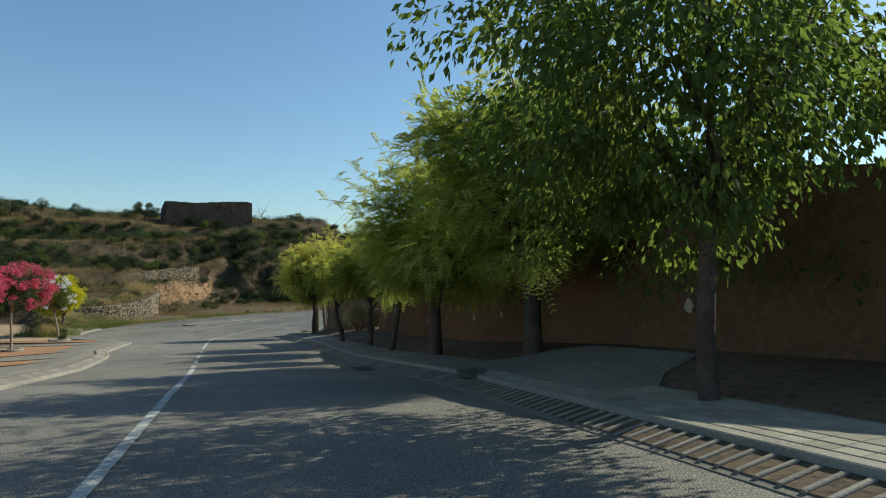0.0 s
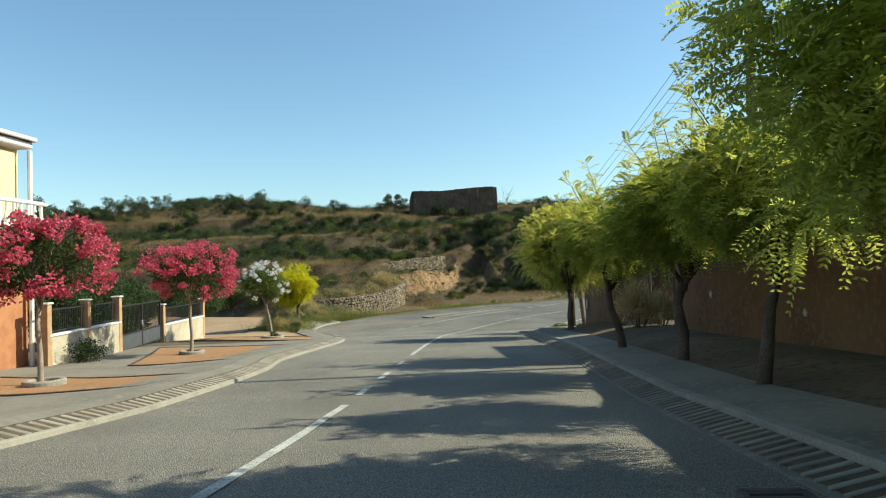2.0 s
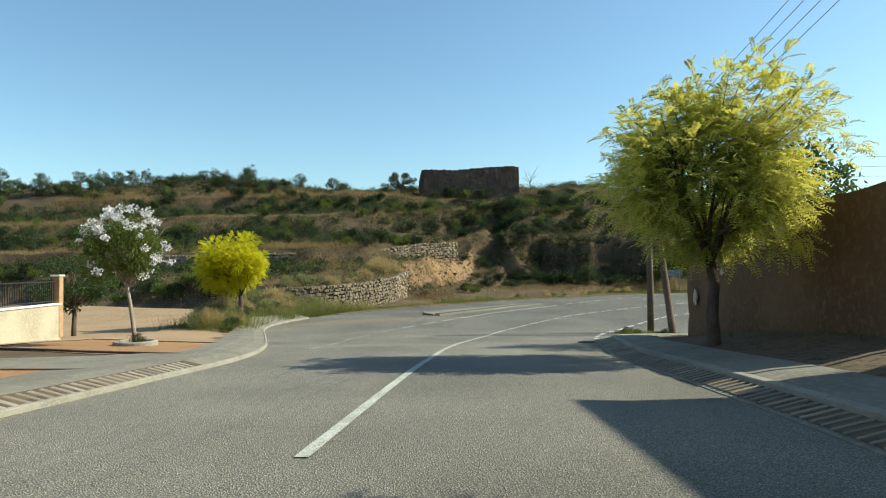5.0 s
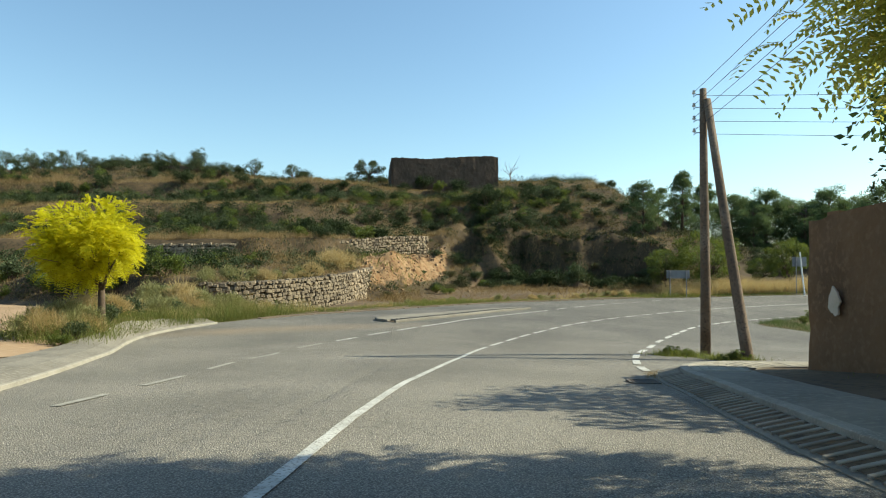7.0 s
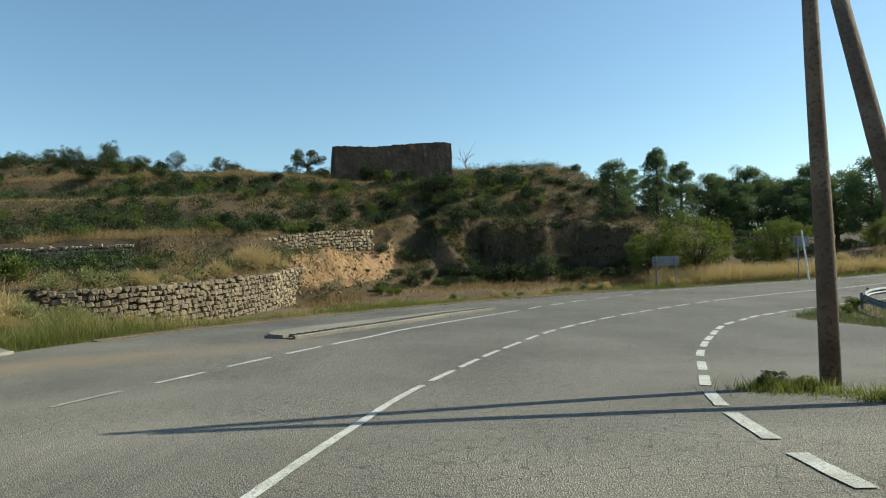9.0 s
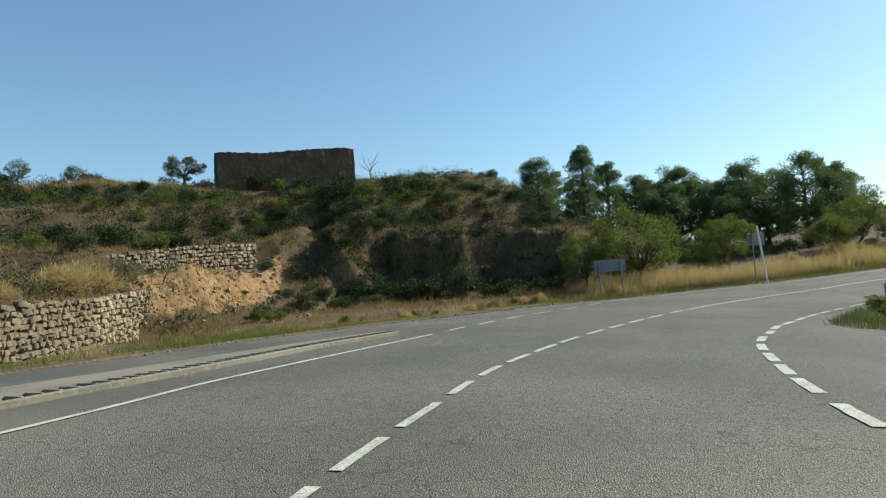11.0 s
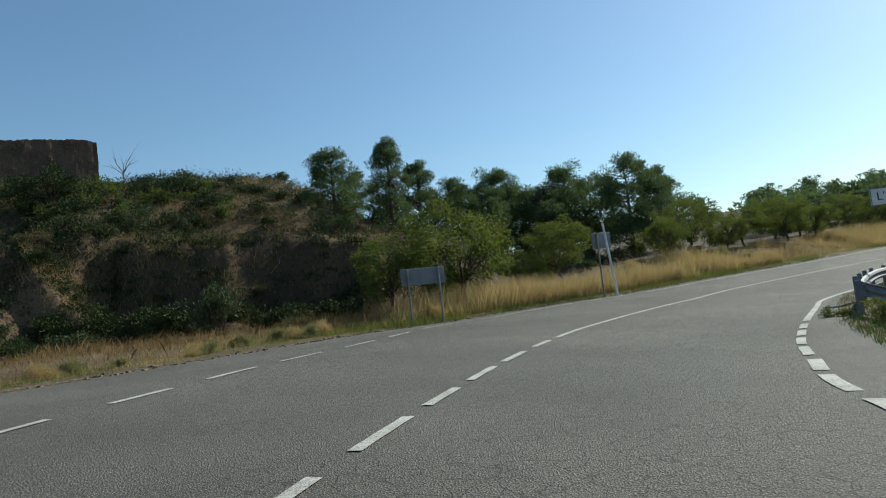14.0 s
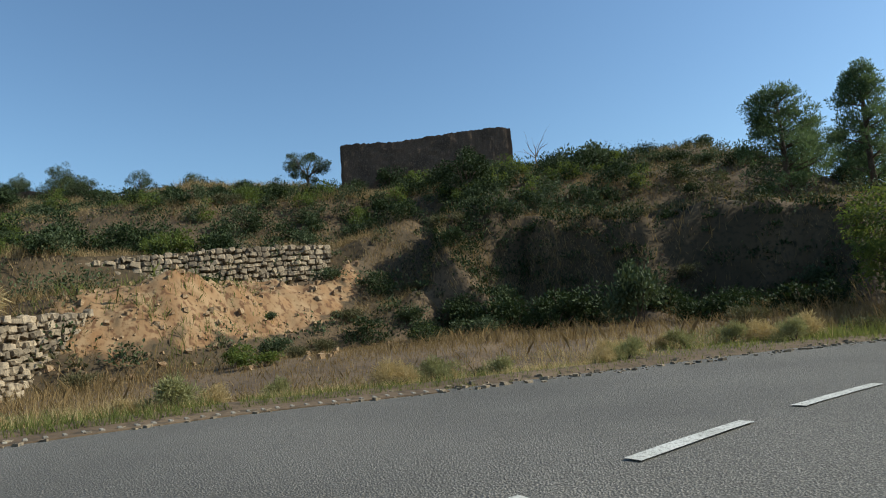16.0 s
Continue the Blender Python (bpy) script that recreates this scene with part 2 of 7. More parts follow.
def hill_z(x, y):
    """Terraced hillside behind the road: height above the road's level."""
    q, p = -0.38 * x + 0.92 * y, 0.92 * x + 0.38 * y
    n = ripple(x * 0.7, y * 0.7)
    shift = np.interp(p, (-30, -12, -6.3, -1.7, 2.8, 8, 30), (0, 0, 3, 7.4, 11.8, 14, 14)) * (1 - 0.5 * smooth(q, 100, 122))
    full = np.interp(q - shift + 0.6 * n, HILL_Q, HILL_Z)
    mid = np.interp(q + 1.0 * n, (-900, 78, 84, 90, 97, 104, 106, 112, 118, 128, 145, 200, 900), (0, 3.2, 4.2, 4.6, 5.2, 6.0, 7.0, 8.8, 10.2, 12.0, 12.3, 6, 0))
    low = np.interp(q + 1.0 * n, (-900, 82, 90, 96, 104, 115, 160, 900), (0, 2.6, 4.0, 4.7, 5.2, 4.6, 1.5, 0))
    s, r = smooth(p + 1.0 * n, 2.5, 7), smooth(p + 1.0 * n, 27, 34)
    z = (full * (1 - s) + mid * s) * (1 - r) + low * r
    z = z - 1.05 * smooth(p, 11, 17) * (1 - smooth(q, 102, 110))
    z = z - 1.0 * np.exp(-(((0.872 * (x + 43.5) + 0.49 * (y - 116)) / 8.5) ** 4 + ((-0.49 * (x + 43.5) + 0.872 * (y - 116)) / 5.0) ** 4))
    # the dark scoop that has slipped out of the bank above the road
    scoop = smooth(x, -31.5, -26.0) * (1 - smooth(x, -15.5, -10.5)) * (1 - 0.3 * np.exp(-((x + 20.5) / 1.8) ** 2))
    z = z - 5.0 * scoop * np.exp(-(np.maximum(y - 97.4 - 1.2 * ripple(x * 1.7, y * 0.5), 0) / 2.4) ** 4) * (y < 108)
    inner = -poly_distance(FOOT, x, y)
    at_wall = smooth(x, -38.6, -37.4) * smooth(y, 61, 62.5) * (1 - smooth(y, 79.3, 80.3))
    gully = 1.6 * smooth(x, -31.8, -28.5) * (1 - smooth(x, -20, -12)) * (1 - smooth(y, 104, 110))
    steep = 0.85 + 0.3 * n + 6 * at_wall + 2.6 * gully + 0.25 * np.exp(-scar_at(x, y))
    return np.clip(np.minimum(z, np.maximum(inner, 0) * steep), 0, None) * (1 - smooth(p, 30, 48)) + 3.0 * smooth(-p, 13, 38) * smooth(q, 112, 126)


def land_z(x, y):
    x, y = np.asarray(x, float), np.asarray(y, float)
    d = road_distance(x, y)
    u, v = -0.30 * x + 0.954 * y, 0.954 * x + 0.30 * y
    base = road_z(x, y)
    left = -0.12 * smooth(d, 0.8, 4) * (1 - smooth(u, 30, 38)) * (v < -1)
    right = 0.45 * smooth(d, 0.4, 3.4) * (v >= -1) * (1 - smooth(u, 38, 50))
    z = base - 0.06 + 0.14 * smooth(d, 0.05, 0.8) + 0.08 * ripple(x, y) * smooth(d, 2.5, 7)
    z = z + (left + right) * smooth(d, 0.0, 0.5)
    mound = 0.55 * np.exp(-(((x + 29.6) / 2.2) ** 2 + ((y - 50.5) / 3.2) ** 2)) * smooth(d, 0.4, 1.6)
    bank = 0.12 * smooth(d, 0.8, 4) * smooth(u, 62, 72) * (v < 4)
    dip = 0.42 * smooth(d, 0.8, 4) * smooth(y, 57, 63) * (1 - smooth(y, 79, 86)) * (x < -18)
    h = hill_z(x, y)
    rubble = (0.25 * ripple(x * 3.1 + 5, y * 3.1) + 0.5 * np.exp(-scar_at(x, y)) * ripple(x * 4.5 + 3, y * 4.5)) * smooth(h, 0.3, 1.5)
    crag = (0.55 * ripple(x * 7.3 - 2, y * 7.3) + 0.35 * np.abs(ripple(x * 2.3, y * 2.3 + 4))) * smooth(h, 0.15, 1.2) * np.clip(np.exp(-scar_at(x, y)) * 1.1 + smooth(x, -33, -30) * (1 - smooth(x, -11, -7)) * smooth(y, 91, 94) * (1 - smooth(y, 101, 104)), 0, 1) * 0.8
    field = 0.9 * smooth(d, 1.2, 6) * smooth(x, -6, 6) * smooth(y - 0.55 * x, 86, 90)
    knoll = 7.5 * np.exp(-(((x - 85) / 45) ** 2 + ((y - 195) / 40) ** 2))
    return z + mound + bank - dip + h + rubble + crag + field + knoll * smooth(d, 3, 15)


def grid_mesh(name, xs, ys, height):
    X, Y = np.meshgrid(xs, ys)
    Z = height(X, Y)
    v = np.stack([X, Y, Z], -1).reshape(-1, 3)
    nx, ny = len(xs), len(ys)
    i = (np.arange(ny - 1)[:, None] * nx + np.arange(nx - 1)).ravel()
    f = np.stack([i, i + 1, i + 1 + nx, i + nx], -1)
    me = bpy.data.meshes.new(name)
    me.from_pydata(v.tolist(), [], f.tolist())
    me.polygons.foreach_set("use_smooth", [True] * len(f))
    return me


def spread(lo, hi, step, far, grow=1.25):
    """Grid lines: even between lo and hi, ever wider out to far on both sides."""
    a = list(np.arange(lo, hi + step / 2, step))
    s, up = step, []
    x = a[-1]
    while x < far:
        s *= grow
        x += s
        up.append(x)
    s, down, x = step, [], a[0]
    while x > -far:
        s *= grow
        x -= s
        down.append(x)
    return np.array(down[::-1] + a + up)


def finer(a, lo, hi, step):
    """Grid lines a, closer together between lo and hi."""
    return np.concatenate([a[a < lo - 0.1], np.arange(lo, hi + step / 2, step), a[a > hi + 0.1]])


ground = new("ground", grid_mesh("ground", finer(spread(-85, 30, 0.5, 2500), -41, -7, 0.2), finer(spread(-12, 135, 0.5, 2500), 79, 104, 0.2), land_z))
HILLSOIL = material("hill_soil", (0.065, 0.046, 0.026), 0.95, (0.1, 0.068, 0.038), 0.35, 1.0, 6, (0.036, 0.03, 0.017))
_v = np.empty(len(ground.data.vertices) * 3)
ground.data.vertices.foreach_get("co", _v)
_v = _v.reshape(-1, 3)
ground.data.attributes.new("clay", "FLOAT", "POINT").data.foreach_set("value", np.clip(1.6 - scar_at(_v[:, 0], _v[:, 1]), 0, 1.6) / 1.6)


def bare_clay(m):
    """Bare ochre clay showing through the hill's soil where the bank has slipped."""
    n, l = m.node_tree.nodes, m.node_tree.links
    b = n["Principled BSDF"]
    under = b.inputs["Base Color"].links[0].from_socket
    at = n.new("ShaderNodeAttribute")
    at.attribute_name = "clay"
    pos = n.new("ShaderNodeNewGeometry").outputs["Position"]

    def noisy(scale, stretch):
        t, s = n.new("ShaderNodeTexNoise"), n.new("ShaderNodeVectorMath")
        s.operation = "MULTIPLY"
        s.inputs[1].default_value = stretch
        l.new(pos, s.inputs[0])
        l.new(s.outputs[0], t.inputs["Vector"])
        t.inputs["Scale"].default_value, t.inputs["Detail"].default_value = scale, 6.0
        return t.outputs["Fac"]

    def ranged(a, lo, hi):
        r = n.new("ShaderNodeMapRange")
        r.inputs[1].default_value, r.inputs[2].default_value = lo, hi
        l.new(a, r.inputs[0])
        return r.outputs[0]

    def blend(fac, a, c):
        x = n.new("ShaderNodeMix")
        x.data_type = "RGBA"
        l.new(fac, x.inputs[0])
        for socket, v in ((x.inputs[6], a), (x.inputs[7], c)):
            if isinstance(v, tuple):
                socket.default_value = (*v, 1)
            else:
                l.new(v, socket)
        return x.outputs[2]

    add = n.new("ShaderNodeMath")
    l.new(at.outputs["Fac"], add.inputs[0])
    l.new(noisy(1.1, (1, 1, 0.5)), add.inputs[1])
    clay = blend(ranged(noisy(1.6, (1, 1, 0.3)), 0.35, 0.65), (0.21, 0.115, 0.052), (0.27, 0.18, 0.096))
    clay = blend(ranged(noisy(5.0, (1, 1, 0.5)), 0.52, 0.62), clay, (0.12, 0.062, 0.03))
    l.new(blend(ranged(add.outputs[0], 0.93, 1.05), under, clay), b.inputs["Base Color"])


bare_clay(HILLSOIL)
for m in (SOIL, HILLSOIL):
    ground.data.materials.append(m)
_c = np.empty(len(ground.data.polygons) * 3)
ground.data.polygons.foreach_get("center", _c)
_c = _c.reshape(-1, 3)
_n = ripple(_c[:, 0] * 1.3, _c[:, 1] * 1.3)
_hill = (-poly_distance(FOOT, _c[:, 0], _c[:, 1]) + 0.8 * _n > 0.4) | (_c[:, 1] > 125) | (_c[:, 0] > 25) & (_c[:, 1] > 60) | (_c[:, 0] > -8) & (_c[:, 1] - 0.55 * _c[:, 0] > 96.5)
ground.data.polygons.foreach_set("material_index", np.where(_hill | (scar_at(_c[:, 0], _c[:, 1]) < 3), 1, 0).astype(np.int32))
tagged(ground, "dry ochre soil with sparse yellow grass on terraced hillside", "ground", kind="structure")

rx, ry = np.arange(-34, 80, 0.75), np.arange(-42, 132, 0.75)
RX, RY = np.meshgrid(rx, ry)
me = grid_mesh("road", rx, ry, road_z)
bm = bmesh.new()
bm.from_mesh(me)
bm.faces.ensure_lookup_table()
far_off = (road_distance(RX + 0.375, RY + 0.375)[:-1, :-1] > 0.9).ravel()
bmesh.ops.delete(bm, geom=[f for f, off in zip(bm.faces, far_off) if off], context="FACES")
bm.to_mesh(me)
bm.free()
me.materials.append(ASPHALT)
road = tagged(new("road", me), "worn grey asphalt road with cracks", "road", kind="structure")


# ---- building blocks ----
def finish(bm, name, mat, parent=None, label="", smooth_faces=False):
    me = bpy.data.meshes.new(name)
    bm.normal_update()
    bm.to_mesh(me)
    bm.free()
    if mat:
        me.materials.append(mat)
    if smooth_faces:
        me.polygons.foreach_set("use_smooth", [True] * len(me.polygons))
    ob = new(name, me)
    if parent:
        ob.parent = parent
    if label:
        ob["label"] = label
    return ob


def part(name, bm, mat, parent, label="", smooth_faces=False):
    return finish(bm, name, mat, parent, label, smooth_faces)


def box(bm, centre, size, rot=0.0, bevel=0.0):
    m = Matrix.Translation(centre) @ Matrix.Rotation(rot, 4, "Z") @ Matrix.Diagonal((*size, 1))
    r = bmesh.ops.create_cube(bm, size=1, matrix=m)
    if bevel:
        e = list({e for v in r["verts"] for e in v.link_edges})
        bmesh.ops.bevel(bm, geom=e, offset=bevel, segments=1, affect="EDGES")
    return bm


def tube(bm, pts, radii, sides=8, cap=True):
    """A tapered round bar along points."""
    rings = []
    pts = [Vector(p) for p in pts]
    for i, (p, r) in enumerate(zip(pts, radii)):
        d = (pts[min(i + 1, len(pts) - 1)] - pts[max(i - 1, 0)]).normalized()
        a = d.orthogonal().normalized() if i == 0 else (a - d * a.dot(d)).normalized()
        b = d.cross(a)
        rings.append([bm.verts.new(p + r * (math.cos(k * math.tau / sides) * a + math.sin(k * math.tau / sides) * b)) for k in range(sides)])
    for r0, r1 in zip(rings, rings[1:]):
        for k in range(sides):
            bm.faces.new((r0[k], r0[(k + 1) % sides], r1[(k + 1) % sides], r1[k]))
    if cap:
        bm.faces.new(rings[0][::-1])
        bm.faces.new(rings[-1])
    return bm


def empty(name, x, y, z=None, rz=0.0):
    e = new(name)
    e.empty_display_size = 0.2
    e.matrix_basis = pose(x, y, float(land_z(x, y)) if z is None else z, 0, 0, rz)
    return e

# ---- plant materials ----
def leaf_material(name, dark, light, glow, amount=0.45, tip=None, heart=(0, 0, 0), size=(1, 1, 1), start=0.7):
    """Leaves: two greens that vary from leaf to leaf, and light that comes through them."""
    m = bpy.data.materials.new(name)
    m.use_nodes = True
    n, l = m.node_tree.nodes, m.node_tree.links
    b = n["Principled BSDF"]
    b.inputs["Roughness"].default_value = 0.7
    b.inputs["Specular IOR Level"].default_value = 0.15
    mix = n.new("ShaderNodeMix")
    mix.data_type = "RGBA"
    l.new(n.new("ShaderNodeNewGeometry").outputs["Random Per Island"], mix.inputs[0])
    mix.inputs[6].default_value, mix.inputs[7].default_value = (*dark, 1), (*light, 1)
    t = n.new("ShaderNodeBsdfTranslucent")
    t.inputs["Color"].default_value = (*glow, 1)
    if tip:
        # yellow put into the outer leaves' colour, imitating sun on the crown's rim
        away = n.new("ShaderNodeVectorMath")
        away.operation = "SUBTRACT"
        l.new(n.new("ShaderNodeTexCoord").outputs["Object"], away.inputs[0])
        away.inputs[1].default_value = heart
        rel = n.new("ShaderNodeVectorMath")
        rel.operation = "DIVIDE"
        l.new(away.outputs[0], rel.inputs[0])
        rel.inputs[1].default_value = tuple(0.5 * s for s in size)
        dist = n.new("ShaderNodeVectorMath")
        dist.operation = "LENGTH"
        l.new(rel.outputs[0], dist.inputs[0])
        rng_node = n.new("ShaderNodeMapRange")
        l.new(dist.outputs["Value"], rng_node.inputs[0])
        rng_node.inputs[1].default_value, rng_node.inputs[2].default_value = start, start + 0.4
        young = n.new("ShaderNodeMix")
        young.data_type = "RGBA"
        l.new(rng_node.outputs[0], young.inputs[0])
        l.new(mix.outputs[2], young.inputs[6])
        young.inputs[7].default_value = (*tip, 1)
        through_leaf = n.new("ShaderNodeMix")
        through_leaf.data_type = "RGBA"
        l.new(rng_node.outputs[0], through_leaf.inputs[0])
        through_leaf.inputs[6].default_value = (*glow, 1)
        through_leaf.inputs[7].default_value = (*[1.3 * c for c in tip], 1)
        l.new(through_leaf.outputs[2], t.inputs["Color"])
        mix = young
    l.new(mix.outputs[2], b.inputs["Base Color"])
    s = n.new("ShaderNodeMixShader")
    s.inputs[0].default_value = amount
    l.new(b.outputs[0], s.inputs[1])
    l.new(t.outputs[0], s.inputs[2])
    l.new(s.outputs[0], n["Material Output"].inputs["Surface"])
    return m


# robinia leaves: the tip colours paint sunlit yellow onto the crowns' outer parts
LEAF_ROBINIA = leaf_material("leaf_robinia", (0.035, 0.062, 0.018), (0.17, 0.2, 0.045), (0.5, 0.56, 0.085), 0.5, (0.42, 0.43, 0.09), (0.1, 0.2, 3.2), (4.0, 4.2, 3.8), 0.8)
LEAF_EAST = leaf_material("leaf_robinia_sun_tipped", (0.035, 0.06, 0.018), (0.22, 0.24, 0.05), (0.4, 0.44, 0.07), 0.42, (0.58, 0.53, 0.11), (0.0, 0.1, 3.2), (3.9, 3.9, 3.8), 0.62)
LEAF_SUN_EDGED = leaf_material("leaf_robinia_sun_edged", (0.05, 0.08, 0.018), (0.22, 0.25, 0.05), (0.45, 0.5, 0.07), 0.46, (0.46, 0.44, 0.085), (-0.1, 0.2, 2.6), (3.0, 3.2, 2.8), 0.8)
# pale yellow for leaves on the shoots, coloured as if in sun
LEAF_TIP = leaf_material("leaf_tip", (0.2, 0.215, 0.05), (0.46, 0.44, 0.12), (0.6, 0.58, 0.14), 0.45)
LEAF_GOLD = leaf_material("leaf_gold", (0.32, 0.30, 0.012), (0.5, 0.46, 0.02), (0.72, 0.66, 0.03), 0.5)
LEAF_MULBERRY = leaf_material("leaf_mulberry", (0.026, 0.043, 0.012), (0.08, 0.108, 0.03), (0.28, 0.37, 0.06), 0.36)
LEAF_MYRTLE = leaf_material("leaf_myrtle", (0.03, 0.045, 0.018), (0.06, 0.085, 0.03), (0.1, 0.15, 0.04), 0.3)
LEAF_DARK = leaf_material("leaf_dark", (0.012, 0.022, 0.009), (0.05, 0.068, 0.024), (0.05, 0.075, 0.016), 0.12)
LEAF_OLIVE = leaf_material("leaf_olive", (0.035, 0.048, 0.023), (0.095, 0.115, 0.055), (0.09, 0.12, 0.04), 0.18)
LEAF_ALMOND = leaf_material("leaf_almond", (0.036, 0.056, 0.014), (0.115, 0.14, 0.033), (0.21, 0.25, 0.04), 0.27)
LEAF_PINE = leaf_material("leaf_pine", (0.04, 0.066, 0.03), (0.12, 0.155, 0.072), (0.15, 0.21, 0.075), 0.3)
LEAF_SCRUB = leaf_material("leaf_scrub", (0.055, 0.06, 0.028), (0.14, 0.12, 0.06), (0.12, 0.11, 0.04), 0.25)
FLOWER_PINK = leaf_material("flower_pink", (0.42, 0.045, 0.09), (0.62, 0.12, 0.17), (0.65, 0.14, 0.2), 0.35)
FLOWER_WHITE = leaf_material("flower_white", (0.62, 0.58, 0.58), (0.8, 0.78, 0.78), (0.7, 0.68, 0.66), 0.3)
GRASS_DRY = leaf_material("grass_dry", (0.28, 0.21, 0.095), (0.5, 0.39, 0.2), (0.46, 0.35, 0.15), 0.42)
LEAF_WEED = leaf_material("leaf_weed", (0.12, 0.13, 0.05), (0.3, 0.28, 0.13), (0.28, 0.27, 0.1), 0.35)
GRASS_BROWN = leaf_material("grass_brown", (0.15, 0.1, 0.045), (0.3, 0.21, 0.095), (0.26, 0.18, 0.075), 0.38)
GRASS_GREEN = leaf_material("grass_green", (0.07, 0.09, 0.025), (0.17, 0.17, 0.05), (0.20, 0.22, 0.05), 0.4)
GRASS_WEED = leaf_material("grass_weed", (0.035, 0.055, 0.02), (0.085, 0.115, 0.045), (0.12, 0.16, 0.04), 0.3)
GRASS_HILL = leaf_material("grass_hill", (0.19, 0.135, 0.062), (0.36, 0.265, 0.135), (0.3, 0.215, 0.095), 0.36)
BARK = material("bark", (0.085, 0.06, 0.042), 0.95, (0.13, 0.095, 0.07), 3.0, 0.9, 25, (0.05, 0.036, 0.026))
BARK_PALE = material("bark_pale", (0.24, 0.19, 0.145), 0.9, (0.32, 0.26, 0.2), 4.0, 0.5, 30, (0.17, 0.13, 0.1))


def unit(v):
    return v / np.maximum(np.linalg.norm(v, axis=-1, keepdims=True), 1e-9)


def leaf_faces(base, way, side, length, width):
    """Pointed leaves as kinked diamonds: base points, directions, side vectors; returns vertices and faces."""
    n = len(base)
    droop = np.cross(way, side)
    length, width = np.reshape(length, (-1, 1)), np.reshape(width, (-1, 1))
    mid = base + way * length * 0.45
    v = np.stack([base, mid + side * width / 2 + droop * width * 0.18, base + way * length, mid - side * width / 2 + droop * width * 0.18], 1).reshape(-1, 3)
    i = np.arange(n)[:, None] * 4
    return v, np.concatenate([i, i + 1, i + 2, i + 3], 1)


def mesh_of(name, v, f, mat):
    me = bpy.data.meshes.new(name)
    me.from_pydata(v.tolist(), [], f.tolist())
    me.materials.append(mat)
    return me


def clump_points(rng, clumps, per, spread_by):
    """Points scattered round clump centres; and each one's centre."""
    idx = np.repeat(np.arange(len(clumps)), per)
    off = unit(rng.normal(size=(len(idx), 3))) * (rng.uniform(0.15, 1.0, (len(idx), 1)) ** 0.6)
    r = spread_by[idx][:, None] if np.ndim(spread_by) else spread_by
    return clumps[idx] + off * r * np.array((1, 1, 0.75)), idx, off


def simple_leaves(rng, pts, out, length, width, droop=0.2):
    way = unit(out + rng.normal(size=pts.shape) * 0.7 - np.array((0, 0, droop)))
    side = unit(np.cross(way, unit(rng.normal(size=pts.shape))))
    k = rng.uniform(0.7, 1.25, len(pts))
    return leaf_faces(pts, way, side, length * k, width * k)


def pinnate_leaves(rng, pts, out, length, pairs, leaflet):
    """Feathered leaves: leaflets in pairs on an arching stalk."""
    way = unit(out * 1.1 + rng.normal(size=pts.shape) * 0.55 + np.array((0, 0, 0.12)))
    side = unit(np.cross(way, np.array((0, 0, 1.0)) + rng.normal(size=pts.shape) * 0.35))
    up = np.cross(side, way)
    lens = length * rng.uniform(0.7, 1.25, (len(pts), 1))
    vs, fs, k = [], [], 0
    for i in range(pairs):
        t = (i + 0.6) / pairs
        at = pts + way * lens * t - np.array((0, 0, 1.0)) * lens * 0.38 * t * t
        for sgn in (1, -1):
            w = unit(side * sgn + way * 0.45 - up * 0.25 + rng.normal(size=pts.shape) * 0.12)
            s2 = unit(np.cross(w, up))
            L = leaflet * (1.15 - 0.5 * abs(t - 0.45)) * np.ones(len(pts))
            v, f = leaf_faces(at, w, s2, L, L * 0.42)
            vs.append(v)
            fs.append(f + k)
            k += len(v)
    return np.concatenate(vs), np.concatenate(fs)


def crown_clumps(rng, n, centre, size, hollow=0.35):
    """Clump centres through a rounded crown, uneven, fewer at its heart."""
    d = unit(rng.normal(size=(n, 3)))
    r = rng.uniform(hollow, 1.0, (n, 1)) ** 0.6 * rng.uniform(0.82, 1.1, (n, 1))
    return np.array(centre) + d * r * np.array(size) / 2


def trunk_bm(rng, height, radius, clumps, lean=(0, 0), limbs=9, sides=8):
    """A tapered trunk that forks into limbs towards the crown's clumps."""
    bm = bmesh.new()
    top = Vector((lean[0], lean[1], height))
    pts = [Vector((0, 0, -0.25)), Vector((0, 0, 0.02)), top * 0.33 + Vector((rng.normal() * 0.04, rng.normal() * 0.04, 0)), top * 0.68 + Vector((rng.normal() * 0.05, rng.normal() * 0.05, 0)), top]
    tube(bm, pts, [radius * 1.35, radius * 1.15, radius, radius * 0.9, radius * 0.75], sides)
    pick = rng.choice(len(clumps), min(limbs, len(clumps)), replace=False)
    for i in pick:
        c = Vector(clumps[i])
        start = top * rng.uniform(0.82, 1.0)
        a = start.lerp(c, 0.4) + Vector((rng.normal() * 0.12, rng.normal() * 0.12, 0.12))
        tube(bm, [start, a, start.lerp(c, 0.95)], [radius * 0.55, radius * 0.33, radius * 0.1], 5)
        for _ in range(2):
            e = c + Vector(rng.normal(size=3) * 0.35)
            tube(bm, [a, a.lerp(e, 0.5) + Vector((0, 0, 0.08)), e], [radius * 0.25, radius * 0.15, radius * 0.05], 4)
    return bm


def plant(name, x, y, label, category, group="", rz=0.0, z=None):
    e = empty(name, x, y, z, rz)
    return tagged(e, label, category, group)


